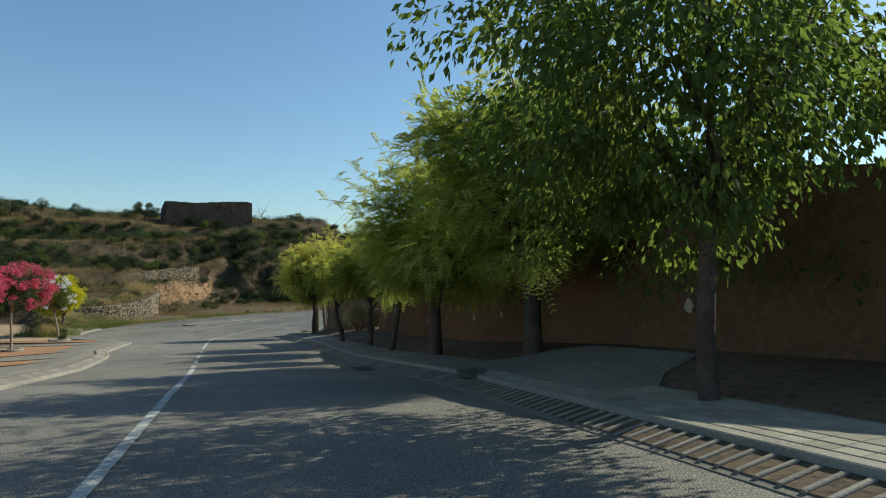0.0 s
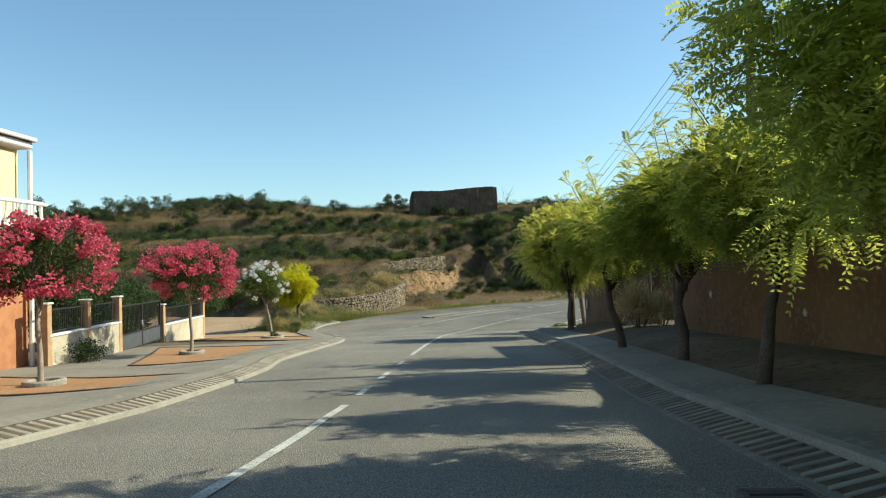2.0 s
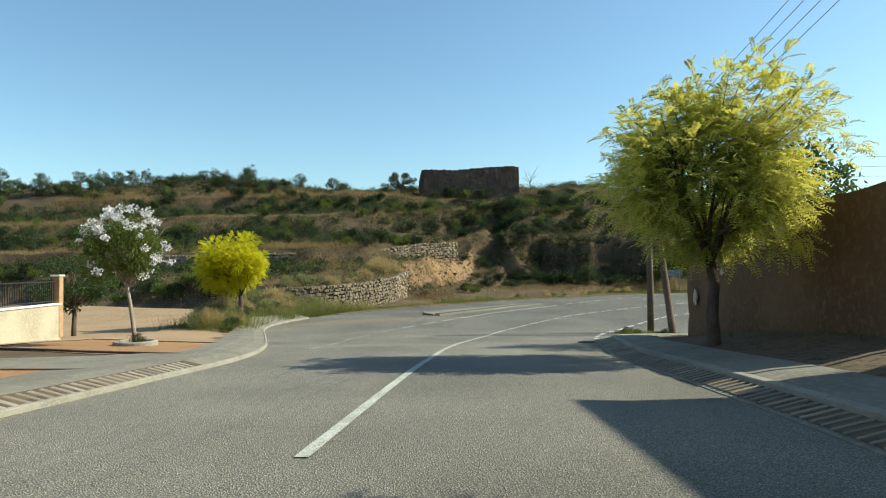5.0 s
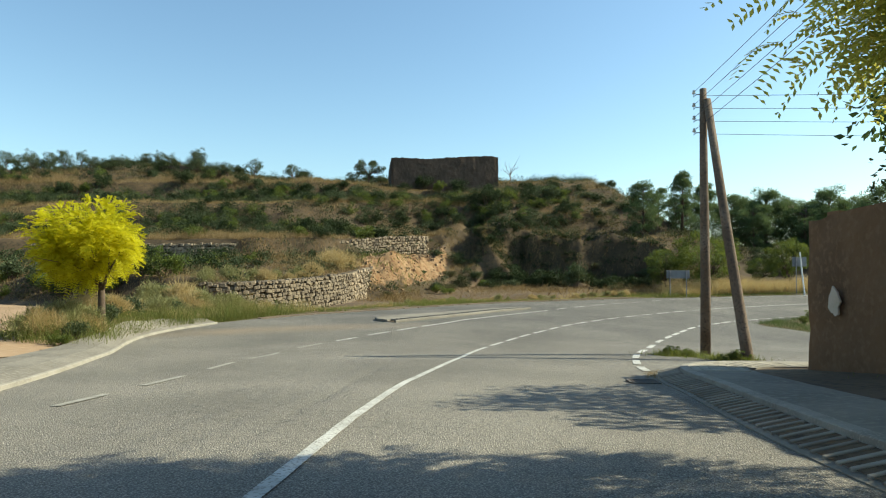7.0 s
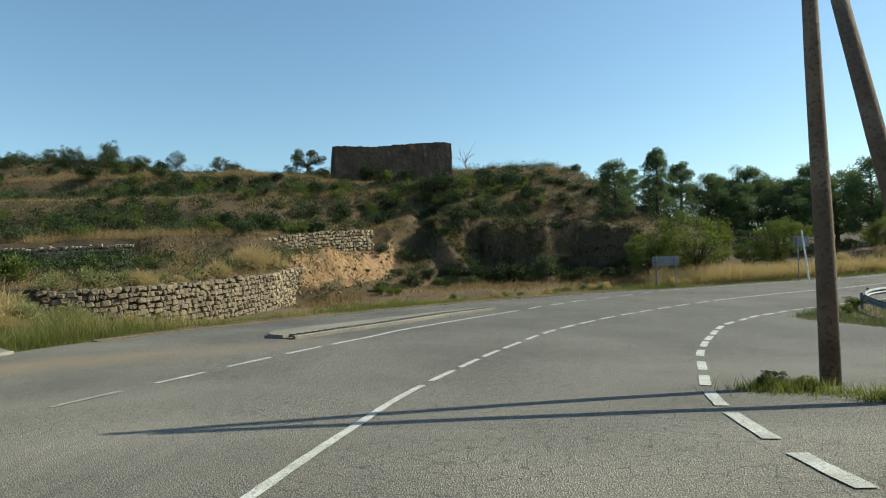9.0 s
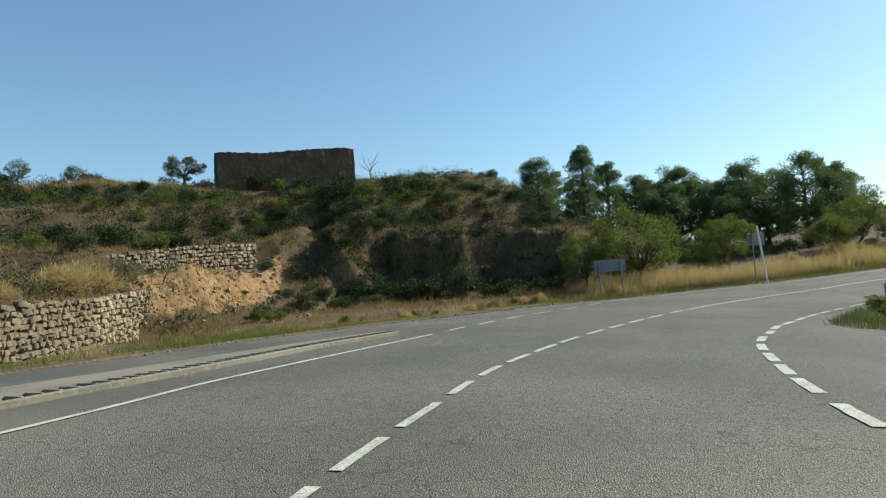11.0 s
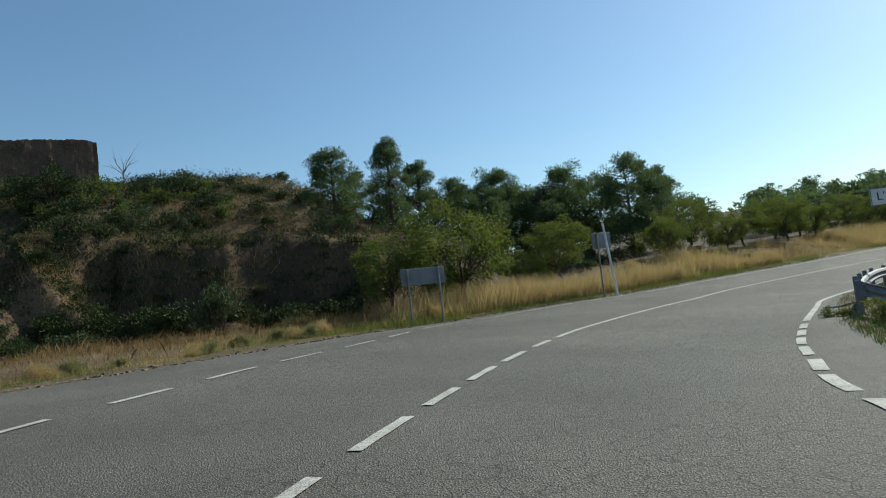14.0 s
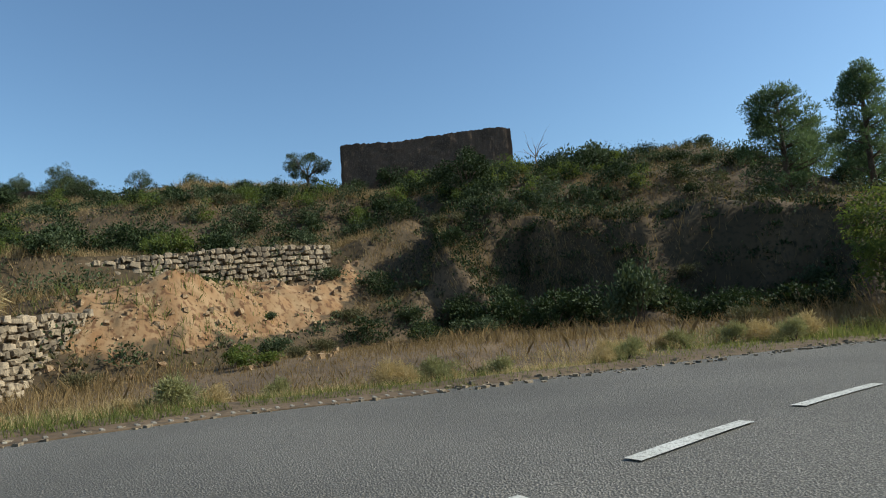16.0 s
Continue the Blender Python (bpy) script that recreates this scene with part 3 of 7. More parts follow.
def make_tree(root, seed, trunk_h, radius, centre, size, clumps, per, clump_r, leaf, mat, bark=BARK, lean=(0, 0), limbs=9, extra=None, crown_label="", hollow=0.35):
    """Trunk and crown under root. leaf: ('pinnate', length, pairs, leaflet) or ('simple', length, width, droop)."""
    rng = np.random.RandomState(seed)
    cl = crown_clumps(rng, clumps, centre, size, hollow)
    if extra is not None:
        cl = np.concatenate([cl, np.array(extra, float)])
    part("trunk", trunk_bm(rng, trunk_h, radius, cl, lean, limbs), bark, root, smooth_faces=True)
    pts, idx, off = clump_points(rng, cl, per, rng.uniform(0.7, 1.25, len(cl)) * clump_r)
    out = unit(unit(pts - np.array(centre)) * 0.8 + off)
    if leaf[0] == "pinnate":
        v, f = pinnate_leaves(rng, pts, out, *leaf[1:])
    else:
        v, f = simple_leaves(rng, pts, out, *leaf[1:])
    c = new("crown", mesh_of("crown", v, f, mat))
    c.parent = root
    if crown_label:
        c["label"] = crown_label
    return cl


# ---- street trees along the mud wall ----
ROBINIA = ("pinnate", 0.3, 7, 0.078)
WALL_TREES = "street trees by the wall"
robinia = plant("robinia_tree", -7.54, 38.45, "street robinia with feathery yellow-green leaves beside the mud wall", "tree", WALL_TREES)
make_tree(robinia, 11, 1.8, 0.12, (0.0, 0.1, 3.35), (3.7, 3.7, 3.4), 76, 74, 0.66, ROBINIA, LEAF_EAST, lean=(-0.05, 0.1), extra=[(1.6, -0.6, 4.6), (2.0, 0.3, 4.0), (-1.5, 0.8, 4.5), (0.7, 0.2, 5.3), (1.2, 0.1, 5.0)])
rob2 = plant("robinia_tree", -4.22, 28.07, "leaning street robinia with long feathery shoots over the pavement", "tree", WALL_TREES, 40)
make_tree(rob2, 12, 1.6, 0.1, (-0.1, 0.2, 2.95), (2.6, 2.8, 1.8), 46, 62, 0.48, ROBINIA, LEAF_SUN_EDGED, lean=(-0.25, 0.2))


def shoots(root, seed, tips, base, leaves=22, mat=LEAF_TIP):
    """Long young shoots above a crown, each with a spiral of feathered leaves."""
    rng = np.random.RandomState(seed)
    pts, out, bm = [], [], bmesh.new()
    for tip in tips:
        a, b = np.array(base) + rng.normal(size=3) * 0.15, np.array(tip, float)
        tube(bm, [a, a * 0.5 + b * 0.5 + rng.normal(size=3) * 0.05, b], [0.02, 0.014, 0.004], 4)
        for k in range(leaves):
            t = 0.45 + 0.55 * k / (leaves - 1)
            pts.append(a + (b - a) * t)
            w = k * 2.4
            out.append((math.cos(w), math.sin(w), 0.45 + 0.8 * (t > 0.95)))
    part("shoot", bm, BARK, root)
    v, f = pinnate_leaves(rng, np.array(pts), unit(np.array(out)), 0.42, 9, 0.08)
    c = new("shoot_leaves", mesh_of("shoot_leaves", v, f, mat))
    c.parent = root


shoots(rob2, 5, [(-0.5, 0.6, 4.9), (-0.9, 1.0, 4.6), (0.5, -0.4, 4.7), (0.9, -0.7, 4.4), (1.1, 0.6, 4.1), (-1.2, 0.0, 4.2), (0.2, -0.9, 4.3)], (-0.1, 0.2, 2.4), mat=LEAF_SUN_EDGED)
shoots(robinia, 6, [(0.9, 0.3, 6.0), (1.4, -0.3, 5.7), (-1.6, 0.6, 5.1), (-0.3, -0.4, 5.6), (1.9, 0.9, 5.0), (-2.1, -0.2, 4.4), (2.2, 0.2, 4.6), (1.6, -1.2, 4.8), (0.4, -1.2, 5.3), (-0.9, -0.9, 5.2), (-1.6, -0.9, 4.7), (2.0, -1.0, 4.5)], (0, 0.1, 3.4))
o = copy_thing(rob2, pose(-2.67, 24.5, float(land_z(-2.67, 24.5)), 0, 0, -65))
o["label"] = "street robinia with feathery crown and sunlit gold tips in a dark earth strip"
o.scale = (1.15, 1.15, 1.0)
o = copy_thing(rob2, pose(-1.52, 20.74, float(land_z(-1.52, 20.74)), 0, 0, 250))
o["label"] = "thin-trunked street robinia with hanging feathery leaves"
o.scale = (0.9, 0.9, 0.95)
big = plant("robinia_tree", -0.07, 16.56, "large street robinia with thick trunk and dense spreading crown", "tree", WALL_TREES)
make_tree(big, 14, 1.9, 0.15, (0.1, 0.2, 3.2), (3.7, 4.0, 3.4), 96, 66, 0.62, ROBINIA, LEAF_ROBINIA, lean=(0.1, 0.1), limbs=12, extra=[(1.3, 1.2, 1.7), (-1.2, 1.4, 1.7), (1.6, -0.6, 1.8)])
shoots(big, 7, [(-2.6, 0.2, 4.6), (-2.3, 1.0, 5.0), (-1.6, 0.4, 5.6), (-2.7, -0.6, 3.9), (0.6, 0.5, 6.0), (1.6, -0.3, 5.5), (2.6, 0.5, 4.6), (-0.4, 1.4, 5.7)], (-0.2, 0.2, 3.2))
o = copy_thing(big, pose(1.9, 13.0, float(land_z(1.9, 13.0)), 0, 0, 130))
o["label"] = "large street robinia with dense dark shaded crown"
o.scale = (1.15, 1.15, 1.12)
mulberry = plant("mulberry_tree", 2.85, 6.8, "mulberry tree with drooping broad leaves beside the pavement", "tree", WALL_TREES)
make_tree(mulberry, 15, 2.2, 0.105, (-0.2, 0.3, 3.7), (5.0, 5.2, 4.4), 150, 150, 0.6, ("simple", 0.12, 0.062, 1.3), LEAF_MULBERRY, limbs=12, extra=[(-1.4, 2.0, 1.8), (0.6, 2.4, 1.7), (1.5, 2.3, 1.7), (2.4, 1.2, 1.5), (2.6, -0.4, 1.4), (0.2, 2.6, 1.5)])


# ---- flowering trees and golden tree on the left ----
def crape_myrtle(x, y, seed, trunk_h, size, flower, label, sprays=95, rz=0.0, lean=(0, 0)):
    root = plant("crape_myrtle", x, y, label, "tree", "crape myrtles", rz)
    rng = np.random.RandomState(seed)
    centre = (lean[0] * 1.3, lean[1] * 1.3, trunk_h + size[2] * 0.42)
    make_tree(root, seed, trunk_h, 0.055, centre, (size[0] * 0.8, size[1] * 0.8, size[2] * 0.8), 40, 170, 0.45, ("simple", 0.085, 0.05, 0.2), LEAF_ALMOND if flower is FLOWER_WHITE else LEAF_MYRTLE,
              BARK_PALE, lean=lean, limbs=10)
    d = unit(rng.normal(size=(sprays, 3)) + np.array((0, 0, 0.6 if flower is FLOWER_WHITE else 0.35)))
    tips = np.array(centre) + d * np.array(size) / 2 * rng.uniform(0.78, 1.1, (sprays, 1))
    pts, idx, off = clump_points(rng, tips, 62, rng.uniform(0.12, 0.27, sprays) * (0.62 if flower is FLOWER_WHITE else 1.0))
    v, f = simple_leaves(rng, pts, off, 0.05 if flower is FLOWER_WHITE else 0.075, 0.05 if flower is FLOWER_WHITE else 0.075, 0.0)
    c = new("blossom", mesh_of("blossom", v, f, flower))
    c.parent, c["label"] = root, "white flower sprays" if flower is FLOWER_WHITE else "deep pink flower sprays"
    return root


crape_myrtle(-15.65, 20.7, 21, 2.0, (3.0, 3.0, 1.8), FLOWER_PINK, "crape myrtle with thin trunk and deep pink blossom", 95, lean=(-0.1, 0.1))
crape_myrtle(-18.86, 28.55, 22, 2.0, (3.2, 3.2, 2.0), FLOWER_PINK, "crape myrtle in full pink blossom on a gravel bed", 100)
crape_myrtle(-21.64, 36.81, 23, 1.75, (2.3, 2.3, 2.1), FLOWER_WHITE, "young crape myrtle with white blossom in a planting ring", 55, lean=(-0.35, 0.0))
gold = plant("golden_tree", -28.6, 49.0, "bright yellow golden robinia on the grassy corner", "tree", z=-3.15)
make_tree(gold, 31, 1.4, 0.12, (-0.1, 0, 2.8), (3.5, 3.5, 2.6), 60, 62, 0.56, ("pinnate", 0.32, 6, 0.1), LEAF_GOLD, limbs=10, hollow=0.2)
small = plant("small_tree", -31.4, 42.4, "small dark-leaved tree on the sandy forecourt", "tree")
make_tree(small, 32, 1.3, 0.09, (0, 0, 2.2), (3.4, 3.4, 2.4), 34, 150, 0.55, ("simple", 0.12, 0.065, 0.3), LEAF_MYRTLE)
o = copy_thing(small, pose(-5.2, 44.6, float(land_z(-5.2, 44.6)), 0, 0, 70))
o["label"] = "dark leafy tree rising behind the mud wall"
o.scale = (1.35, 1.35, 1.6)


# ---- trees on the hill ----
def at_land(x, y, dz=0.0):
    return float(land_z(x, y)) + dz


round_tree = plant("almond_tree", -52.3, 113.2, "lone round-headed tree on the ridge beside the ruin", "tree")
make_tree(round_tree, 41, 1.5, 0.16, (0, 0, 2.5), (4.6, 4.2, 2.4), 34, 220, 0.5, ("simple", 0.13, 0.06, 0.2), LEAF_OLIVE, limbs=10)
dead = plant("dead_tree", -35.2, 125.2, "bare leafless dead tree on the ridge", "tree")
rng = np.random.RandomState(3)
part("trunk", trunk_bm(rng, 0.9, 0.07, np.array([(0.9, 0, 2.6), (-0.8, 0.2, 2.4), (0.3, 0.3, 2.1), (1.1, 0.1, 1.8), (-1.0, 0, 1.7)]), limbs=5), BARK_PALE, dead)
dead.scale = (1.25, 1.25, 1.25)

def make_pine(root, seed, height, width, shape, clumps=90, per=170, clump_r=0.42):
    """A straight trunk with whorled branches, each ending in tufts of short needles. shape: the crown's half-width at even heights from its foot to its top, as a share of width."""
    rng = np.random.RandomState(seed)
    t = rng.uniform(0, 1, clumps) ** 0.85
    wide = np.interp(t, np.linspace(0, 1, len(shape)), shape) * width / 2
    a = rng.uniform(0, math.tau, clumps)
    lobe = 0.8 + 0.28 * np.sin(a * 3 + t * 11 + seed)
    r = wide * lobe * rng.uniform(0.35, 1.0, clumps) ** 0.5
    cl = np.stack([np.cos(a) * r, np.sin(a) * r, height * (0.12 + 0.86 * t)], 1)
    bm = bmesh.new()
    lean = rng.normal(size=2) * 0.12
    tube(bm, [(0, 0, -0.3), (lean[0] * 0.3, lean[1] * 0.3, height * 0.35), (lean[0], lean[1], height * 0.7), (0, 0, height * 0.96)], [0.17, 0.13, 0.08, 0.02], 8)
    for c in cl[::2]:
        foot = Vector((0, 0, max(0.4, c[2] - 0.5)))
        tube(bm, [foot, foot.lerp(Vector(c), 0.6), Vector(c)], [0.045, 0.03, 0.012], 4)
    part("trunk", bm, BARK, root, smooth_faces=True)
    pts, idx, off = clump_points(rng, cl, per, rng.uniform(0.7, 1.25, clumps) * clump_r)
    v, f = simple_leaves(rng, pts, unit(off + np.array((0, 0, 0.5))), 0.18, 0.05, -0.3)
    c = new("crown", mesh_of("crown", v, f, LEAF_PINE))
    c.parent = root


pine = plant("pine_tree", -15.1, 104.6, "tall aleppo pine at the edge of the bank", "tree", "pines above the road")
make_pine(pine, 51, 6.9, 4.7, (0.75, 1.0, 0.95, 0.8, 0.62, 0.3), 130, 150, 0.5)
pine2 = plant("pine_tree", -11.3, 108.6, "slim aleppo pine with open crown", "tree", "pines above the road")
make_pine(pine2, 52, 6.9, 3.5, (0.55, 0.9, 1.0, 0.85, 0.65, 0.3), 92, 150, 0.45)
pine3 = plant("pine_tree", 8.1, 112.6, "broad rounded pine behind the almond trees", "tree", "pines above the road")
make_pine(pine3, 53, 6.6, 5.6, (0.5, 0.85, 1.0, 1.0, 0.85, 0.45), 130, 150, 0.58)
for src, x, y, top, rz in ((pine2, -8.9, 112.6, 9.0, 50), (pine3, -6.0, 116.2, 8.2, 20), (pine, -2.4, 115.6, 8.6, 120), (pine3, 0.9, 119.0, 8.0, 200), (pine, 4.2, 116.2, 8.6, 270),
                           (pine3, 6.6, 118.2, 7.9, 90), (pine2, 11.2, 114.0, 7.2, 10), (pine3, -14.0, 114.0, 7.2, 60), (pine, -4.2, 121.0, 8.2, 33), (pine3, 2.6, 124.0, 8.2, 140),
                           (pine3, 13.5, 118.5, 7.2, 250), (pine3, -10.5, 118.5, 7.6, 310), (pine3, -3.8, 113.0, 6.6, 77), (pine3, 1.6, 114.5, 6.8, 171), (pine3, -12.0, 112.0, 6.8, 222)):
    z = at_land(x, y)
    k = max(0.55, (top - z) / 6.9)
    o = copy_thing(src, pose(x, y, z, 0, 0, rz))
    o.scale = (k * 1.1, k * 1.1, k * 0.94)
pine.scale = (0.95, 0.95, 0.86)
pine3.scale = (1.1, 1.1, 1.25)

far_rng = np.random.RandomState(54)
far_pine = plant("pine_tree", 62.0, 150.0, "far dark pine on the wooded rise", "tree", "far pinewood")
make_tree(far_pine, 55, 1.2, 0.16, (0, 0, 3.2), (6.4, 6.4, 4.6), 34, 40, 0.9, ("simple", 0.56, 0.24, -0.4), LEAF_PINE, limbs=5, hollow=0.1)
for i in range(70):
    x, y = far_rng.uniform(30, 135), far_rng.uniform(128, 205)
    if float(road_distance(x, y)) < 9 or y < 118 + 0.22 * x:
        continue
    o = copy_thing(far_pine, pose(x, y, at_land(x, y, -0.3), 0, 0, far_rng.uniform(0, 360)))
    k = far_rng.uniform(0.6, 1.0)
    o.scale = (k * 1.15, k * 1.15, k)

almond = plant("almond_tree", -9.4, 92.0, "spreading almond tree with light green leaves behind a road sign", "tree", "almond trees along the road")
make_tree(almond, 61, 0.9, 0.1, (0, 0, 2.1), (4.8, 4.8, 2.9), 62, 150, 0.48, ("simple", 0.13, 0.055, 0.5), LEAF_ALMOND, limbs=14, lean=(0.25, 0.1))
almond2 = plant("almond_tree", -1.9, 100.4, "upright almond tree in dry grass", "tree", "almond trees along the road")
make_tree(almond2, 62, 1.1, 0.11, (0, 0, 2.4), (4.2, 4.2, 3.5), 58, 150, 0.48, ("simple", 0.13, 0.055, 0.5), LEAF_ALMOND, limbs=13, lean=(-0.2, 0))
almond.scale = (1.3, 1.3, 1.45)
for src, x, y, k, rz in ((almond2, -12.4, 90.6, 0.95, 70), (almond, -4.4, 99.5, 0.7, 10), (almond2, 9.6, 106.6, 1.05, 150), (almond, 6.4, 103.4, 0.85, 210), (almond, 16.0, 110.0, 0.9, 95),
                         (almond2, 20.4, 111.0, 0.9, 30), (almond, 25.0, 114.0, 0.85, 250), (almond2, 30.5, 116.5, 0.9, 330), (almond, 13.0, 107.5, 0.75, 300), (almond2, 37.0, 120.0, 0.9, 12),
                         (almond, 34.0, 117.5, 0.85, 120), (almond2, 22.8, 116.0, 1.0, 200), (almond, 28.0, 120.0, 1.0, 20), (almond2, 43.0, 122.0, 0.95, 80)):
    o = copy_thing(src, pose(x, y, at_land(x, y), 0, 0, rz))
    o.scale = (k, k, k)


def shrub(name, seed, size, mat, label, leaf=(0.125, 0.066), clumps=36, per=42, x=0.0, y=0.0, lobes=6, clump_r=0.15):
    """A bush of several uneven lobes, each a heap of small leafy clumps on thin stems."""
    root = plant(name, x, y, label, "shrub")
    rng = np.random.RandomState(seed)
    way = rng.uniform(0, math.tau, lobes)
    reach = rng.uniform(0.1, 0.3, lobes)
    heart = np.stack([np.cos(way) * reach * size[0], np.sin(way) * reach * size[1], rng.uniform(0.25, 0.62, lobes) * size[2]], 1)
    girth = rng.uniform(0.16, 0.32, lobes)
    k = rng.randint(lobes, size=clumps)
    cl = heart[k] + unit(rng.normal(size=(clumps, 3))) * rng.uniform(0.4, 1.0, (clumps, 1)) * girth[k][:, None] * np.array(size)
    cl[:, 2] = np.abs(cl[:, 2] - 0.1) + 0.1
    bm = bmesh.new()
    for c in cl[:9]:
        tube(bm, [(0, 0, -0.2), Vector(c) * 0.5, Vector(c)], [0.03, 0.02, 0.008], 4)
    part("stem", bm, BARK, root)
    pts, idx, off = clump_points(rng, cl, per, rng.uniform(0.7, 1.3, clumps) * size[0] * clump_r)
    pts[:, 2] = np.maximum(pts[:, 2], 0.02)
    v, f = simple_leaves(rng, pts, unit(off + np.array((0, 0, 0.4))), leaf[0], leaf[1], -0.2)
    c = new("foliage", mesh_of("foliage", v, f, mat))
    c.parent = root
    return root


shrubs = {
    "dark": (shrub("shrub", 71, (2.4, 2.4, 1.7), LEAF_DARK, "dark evergreen scrub on the terraced hillside", x=-44, y=108), shrub("shrub", 171, (2.6, 2.2, 1.5), LEAF_DARK, "spreading dark evergreen scrub on the hillside", x=-58, y=106, lobes=8),
             shrub("shrub", 271, (2.0, 2.2, 1.9), LEAF_DARK, "tall dark green bush on the terraced hillside", x=-63, y=100, lobes=4)),
    "olive": (shrub("shrub", 72, (2.0, 2.0, 1.3), LEAF_OLIVE, "grey-green bush on the terraced hillside", x=-50, y=100), shrub("shrub", 172, (2.2, 1.9, 1.5), LEAF_OLIVE, "rounded grey-green bush on the hillside", x=-66, y=94, lobes=5)),
    "dry": (shrub("dry_scrub", 73, (1.9, 1.9, 0.9), LEAF_SCRUB, "low dry brown scrub on the terraced hillside", (0.18, 0.035), 26, 55, x=-46, y=98),),
    "pale": (shrub("straw_bush", 75, (1.9, 1.9, 1.2), GRASS_DRY, "pale straw-coloured bush above the stone wall", (0.3, 0.022), 20, 90, x=-35, y=71.8),),
    "weed": (shrub("weed_clump", 76, (1.7, 1.7, 1.2), LEAF_WEED, "pale grey-green weed clump on the corner mound", (0.2, 0.027), 22, 80, x=-33.4, y=58.6),),
    "green": (shrub("leafy_bush", 74, (1.8, 1.8, 1.6), LEAF_ALMOND, "fresh green bush on the terraced hillside", x=-48, y=103, lobes=5), shrub("leafy_bush", 174, (1.6, 1.8, 1.9), LEAF_ALMOND, "upright fresh green bush with loose shoots", (0.14, 0.06), x=-56, y=97, lobes=7, clump_r=0.12)),
}
_turn = [0]


def put(kinds, x, y, k=1.0, rz=0.0, kz=1.0, dz=-0.05, label=""):
    _turn[0] += 1
    src = kinds[_turn[0] % len(kinds)]
    o = copy_thing(src, pose(x, y, at_land(x, y, dz), 0, 0, rz))
    o.scale = (k, k, k * kz)
    if label:
        o["label"] = label
    return o


# particular bushes
evergreen = plant("evergreen_bush", -32.8, 105.4, "big round dark evergreen bush below the ruin", "bush", z=at_land(-32.8, 105.4, -0.7))
make_tree(evergreen, 91, 0.5, 0.14, (0, 0, 1.7), (5.2, 4.8, 3.6), 70, 95, 0.55, ("simple", 0.17, 0.09, 0.2), LEAF_DARK, limbs=10, hollow=0.25)
put(shrubs["dark"], -40.5, 117.2, 1.5, 80, 1.1)
put(shrubs["dark"], -45.2, 115.4, 1.4, 140, 1.2)
put(shrubs["green"], -42.5, 114.6, 1.2, 20)
put(shrubs["olive"], -27.0, 111.5, 2.0, 200, 1.0, -0.2, "grey-green bush on the bank's brow")
put(shrubs["olive"], -20.4, 93.4, 1.5, 20, 1.4, -0.1, "thin grey-green bush at the foot of the shaded bank")
put(shrubs["dark"], -27.6, 90.0, 0.9, 20, 0.7)
put(shrubs["green"], -29.0, 92.2, 0.8, 50, 0.6)
put(shrubs["green"], -29.4, 83.6, 0.75, 130, 0.7)
put(shrubs["dry"], -33.6, 81.0, 0.8, 60, 0.9, -0.05, "reddish dry bush at the wall's end")
put(shrubs["dry"], -30.2, 86.4, 0.7, 60, 0.8)
put(shrubs["olive"], -33.6, 88.6, 0.4, 60, 0.8)
put(shrubs["dry"], -32.6, 91.6, 0.5, 60, 0.8)
for i, (x, y, k, kind) in enumerate(((-31.6, 86.6, 0.8, "olive"), (-31.0, 88.8, 0.9, "dry"), (-30.6, 91.0, 1.0, "dark"), (-32.2, 91.6, 0.9, "dry"), (-30.2, 93.4, 1.0, "olive"), (-32.6, 94.4, 1.0, "dark"), (-31.4, 96.2, 1.0, "dry"), (-34.2, 93.0, 0.8, "olive"), (-28.6, 95.4, 0.9, "dark"))):
    put(shrubs[kind], x, y, k, 77 * i, 0.9, -0.1)
for i, (x, y, k, kind) in enumerate(((-33.0, 117.5, 1.5, "olive"), (-31.2, 119.0, 1.6, "dark"), (-29.4, 117.8, 1.4, "olive"), (-27.6, 118.6, 1.6, "dark"), (-25.8, 116.8, 1.5, "olive"), (-24.2, 117.6, 1.4, "dark"), (-22.6, 115.2, 1.6, "olive"),
                                     (-21.0, 114.0, 1.5, "dark"), (-19.4, 112.4, 1.5, "olive"), (-17.8, 110.6, 1.4, "dark"), (-34.4, 112.2, 1.5, "olive"), (-32.0, 110.4, 1.2, "dark"), (-25.2, 110.6, 1.4, "green"), (-23.0, 109.2, 1.2, "olive"),
                                     (-20.6, 107.6, 1.3, "dark"), (-39.6, 113.0, 1.5, "dark"), (-42.2, 112.2, 1.3, "olive"), (-46.4, 112.6, 1.4, "dark"))):
    put(shrubs[kind], x, y, k * 0.8, 53 * i, 0.75, -0.2, "dense bush on the brow beside the ruin")
for i, (x, y, k, kind) in enumerate(((-26.2, 95.4, 1.6, "dark"), (-23.6, 96.0, 1.7, "dark"), (-28.2, 94.8, 1.3, "dark"), (-21.6, 95.8, 1.2, "dry"), (-18.4, 94.4, 1.1, "dark"), (-16.2, 93.8, 1.0, "dry"), (-25.0, 97.2, 1.1, "dark"), (-27.2, 97.0, 1.0, "olive"),
                                     (-22.6, 97.4, 1.1, "dry"), (-20.0, 96.4, 1.1, "dark"), (-29.8, 96.6, 1.0, "dark"), (-30.6, 98.0, 1.1, "dry"), (-17.2, 96.4, 1.2, "dark"), (-15.0, 95.2, 1.2, "dark"))):
    put(shrubs[kind], x, y, k, 61 * i, 0.9, -0.3, "scrub clinging to the shaded bank")
clump_rng = np.random.RandomState(67)
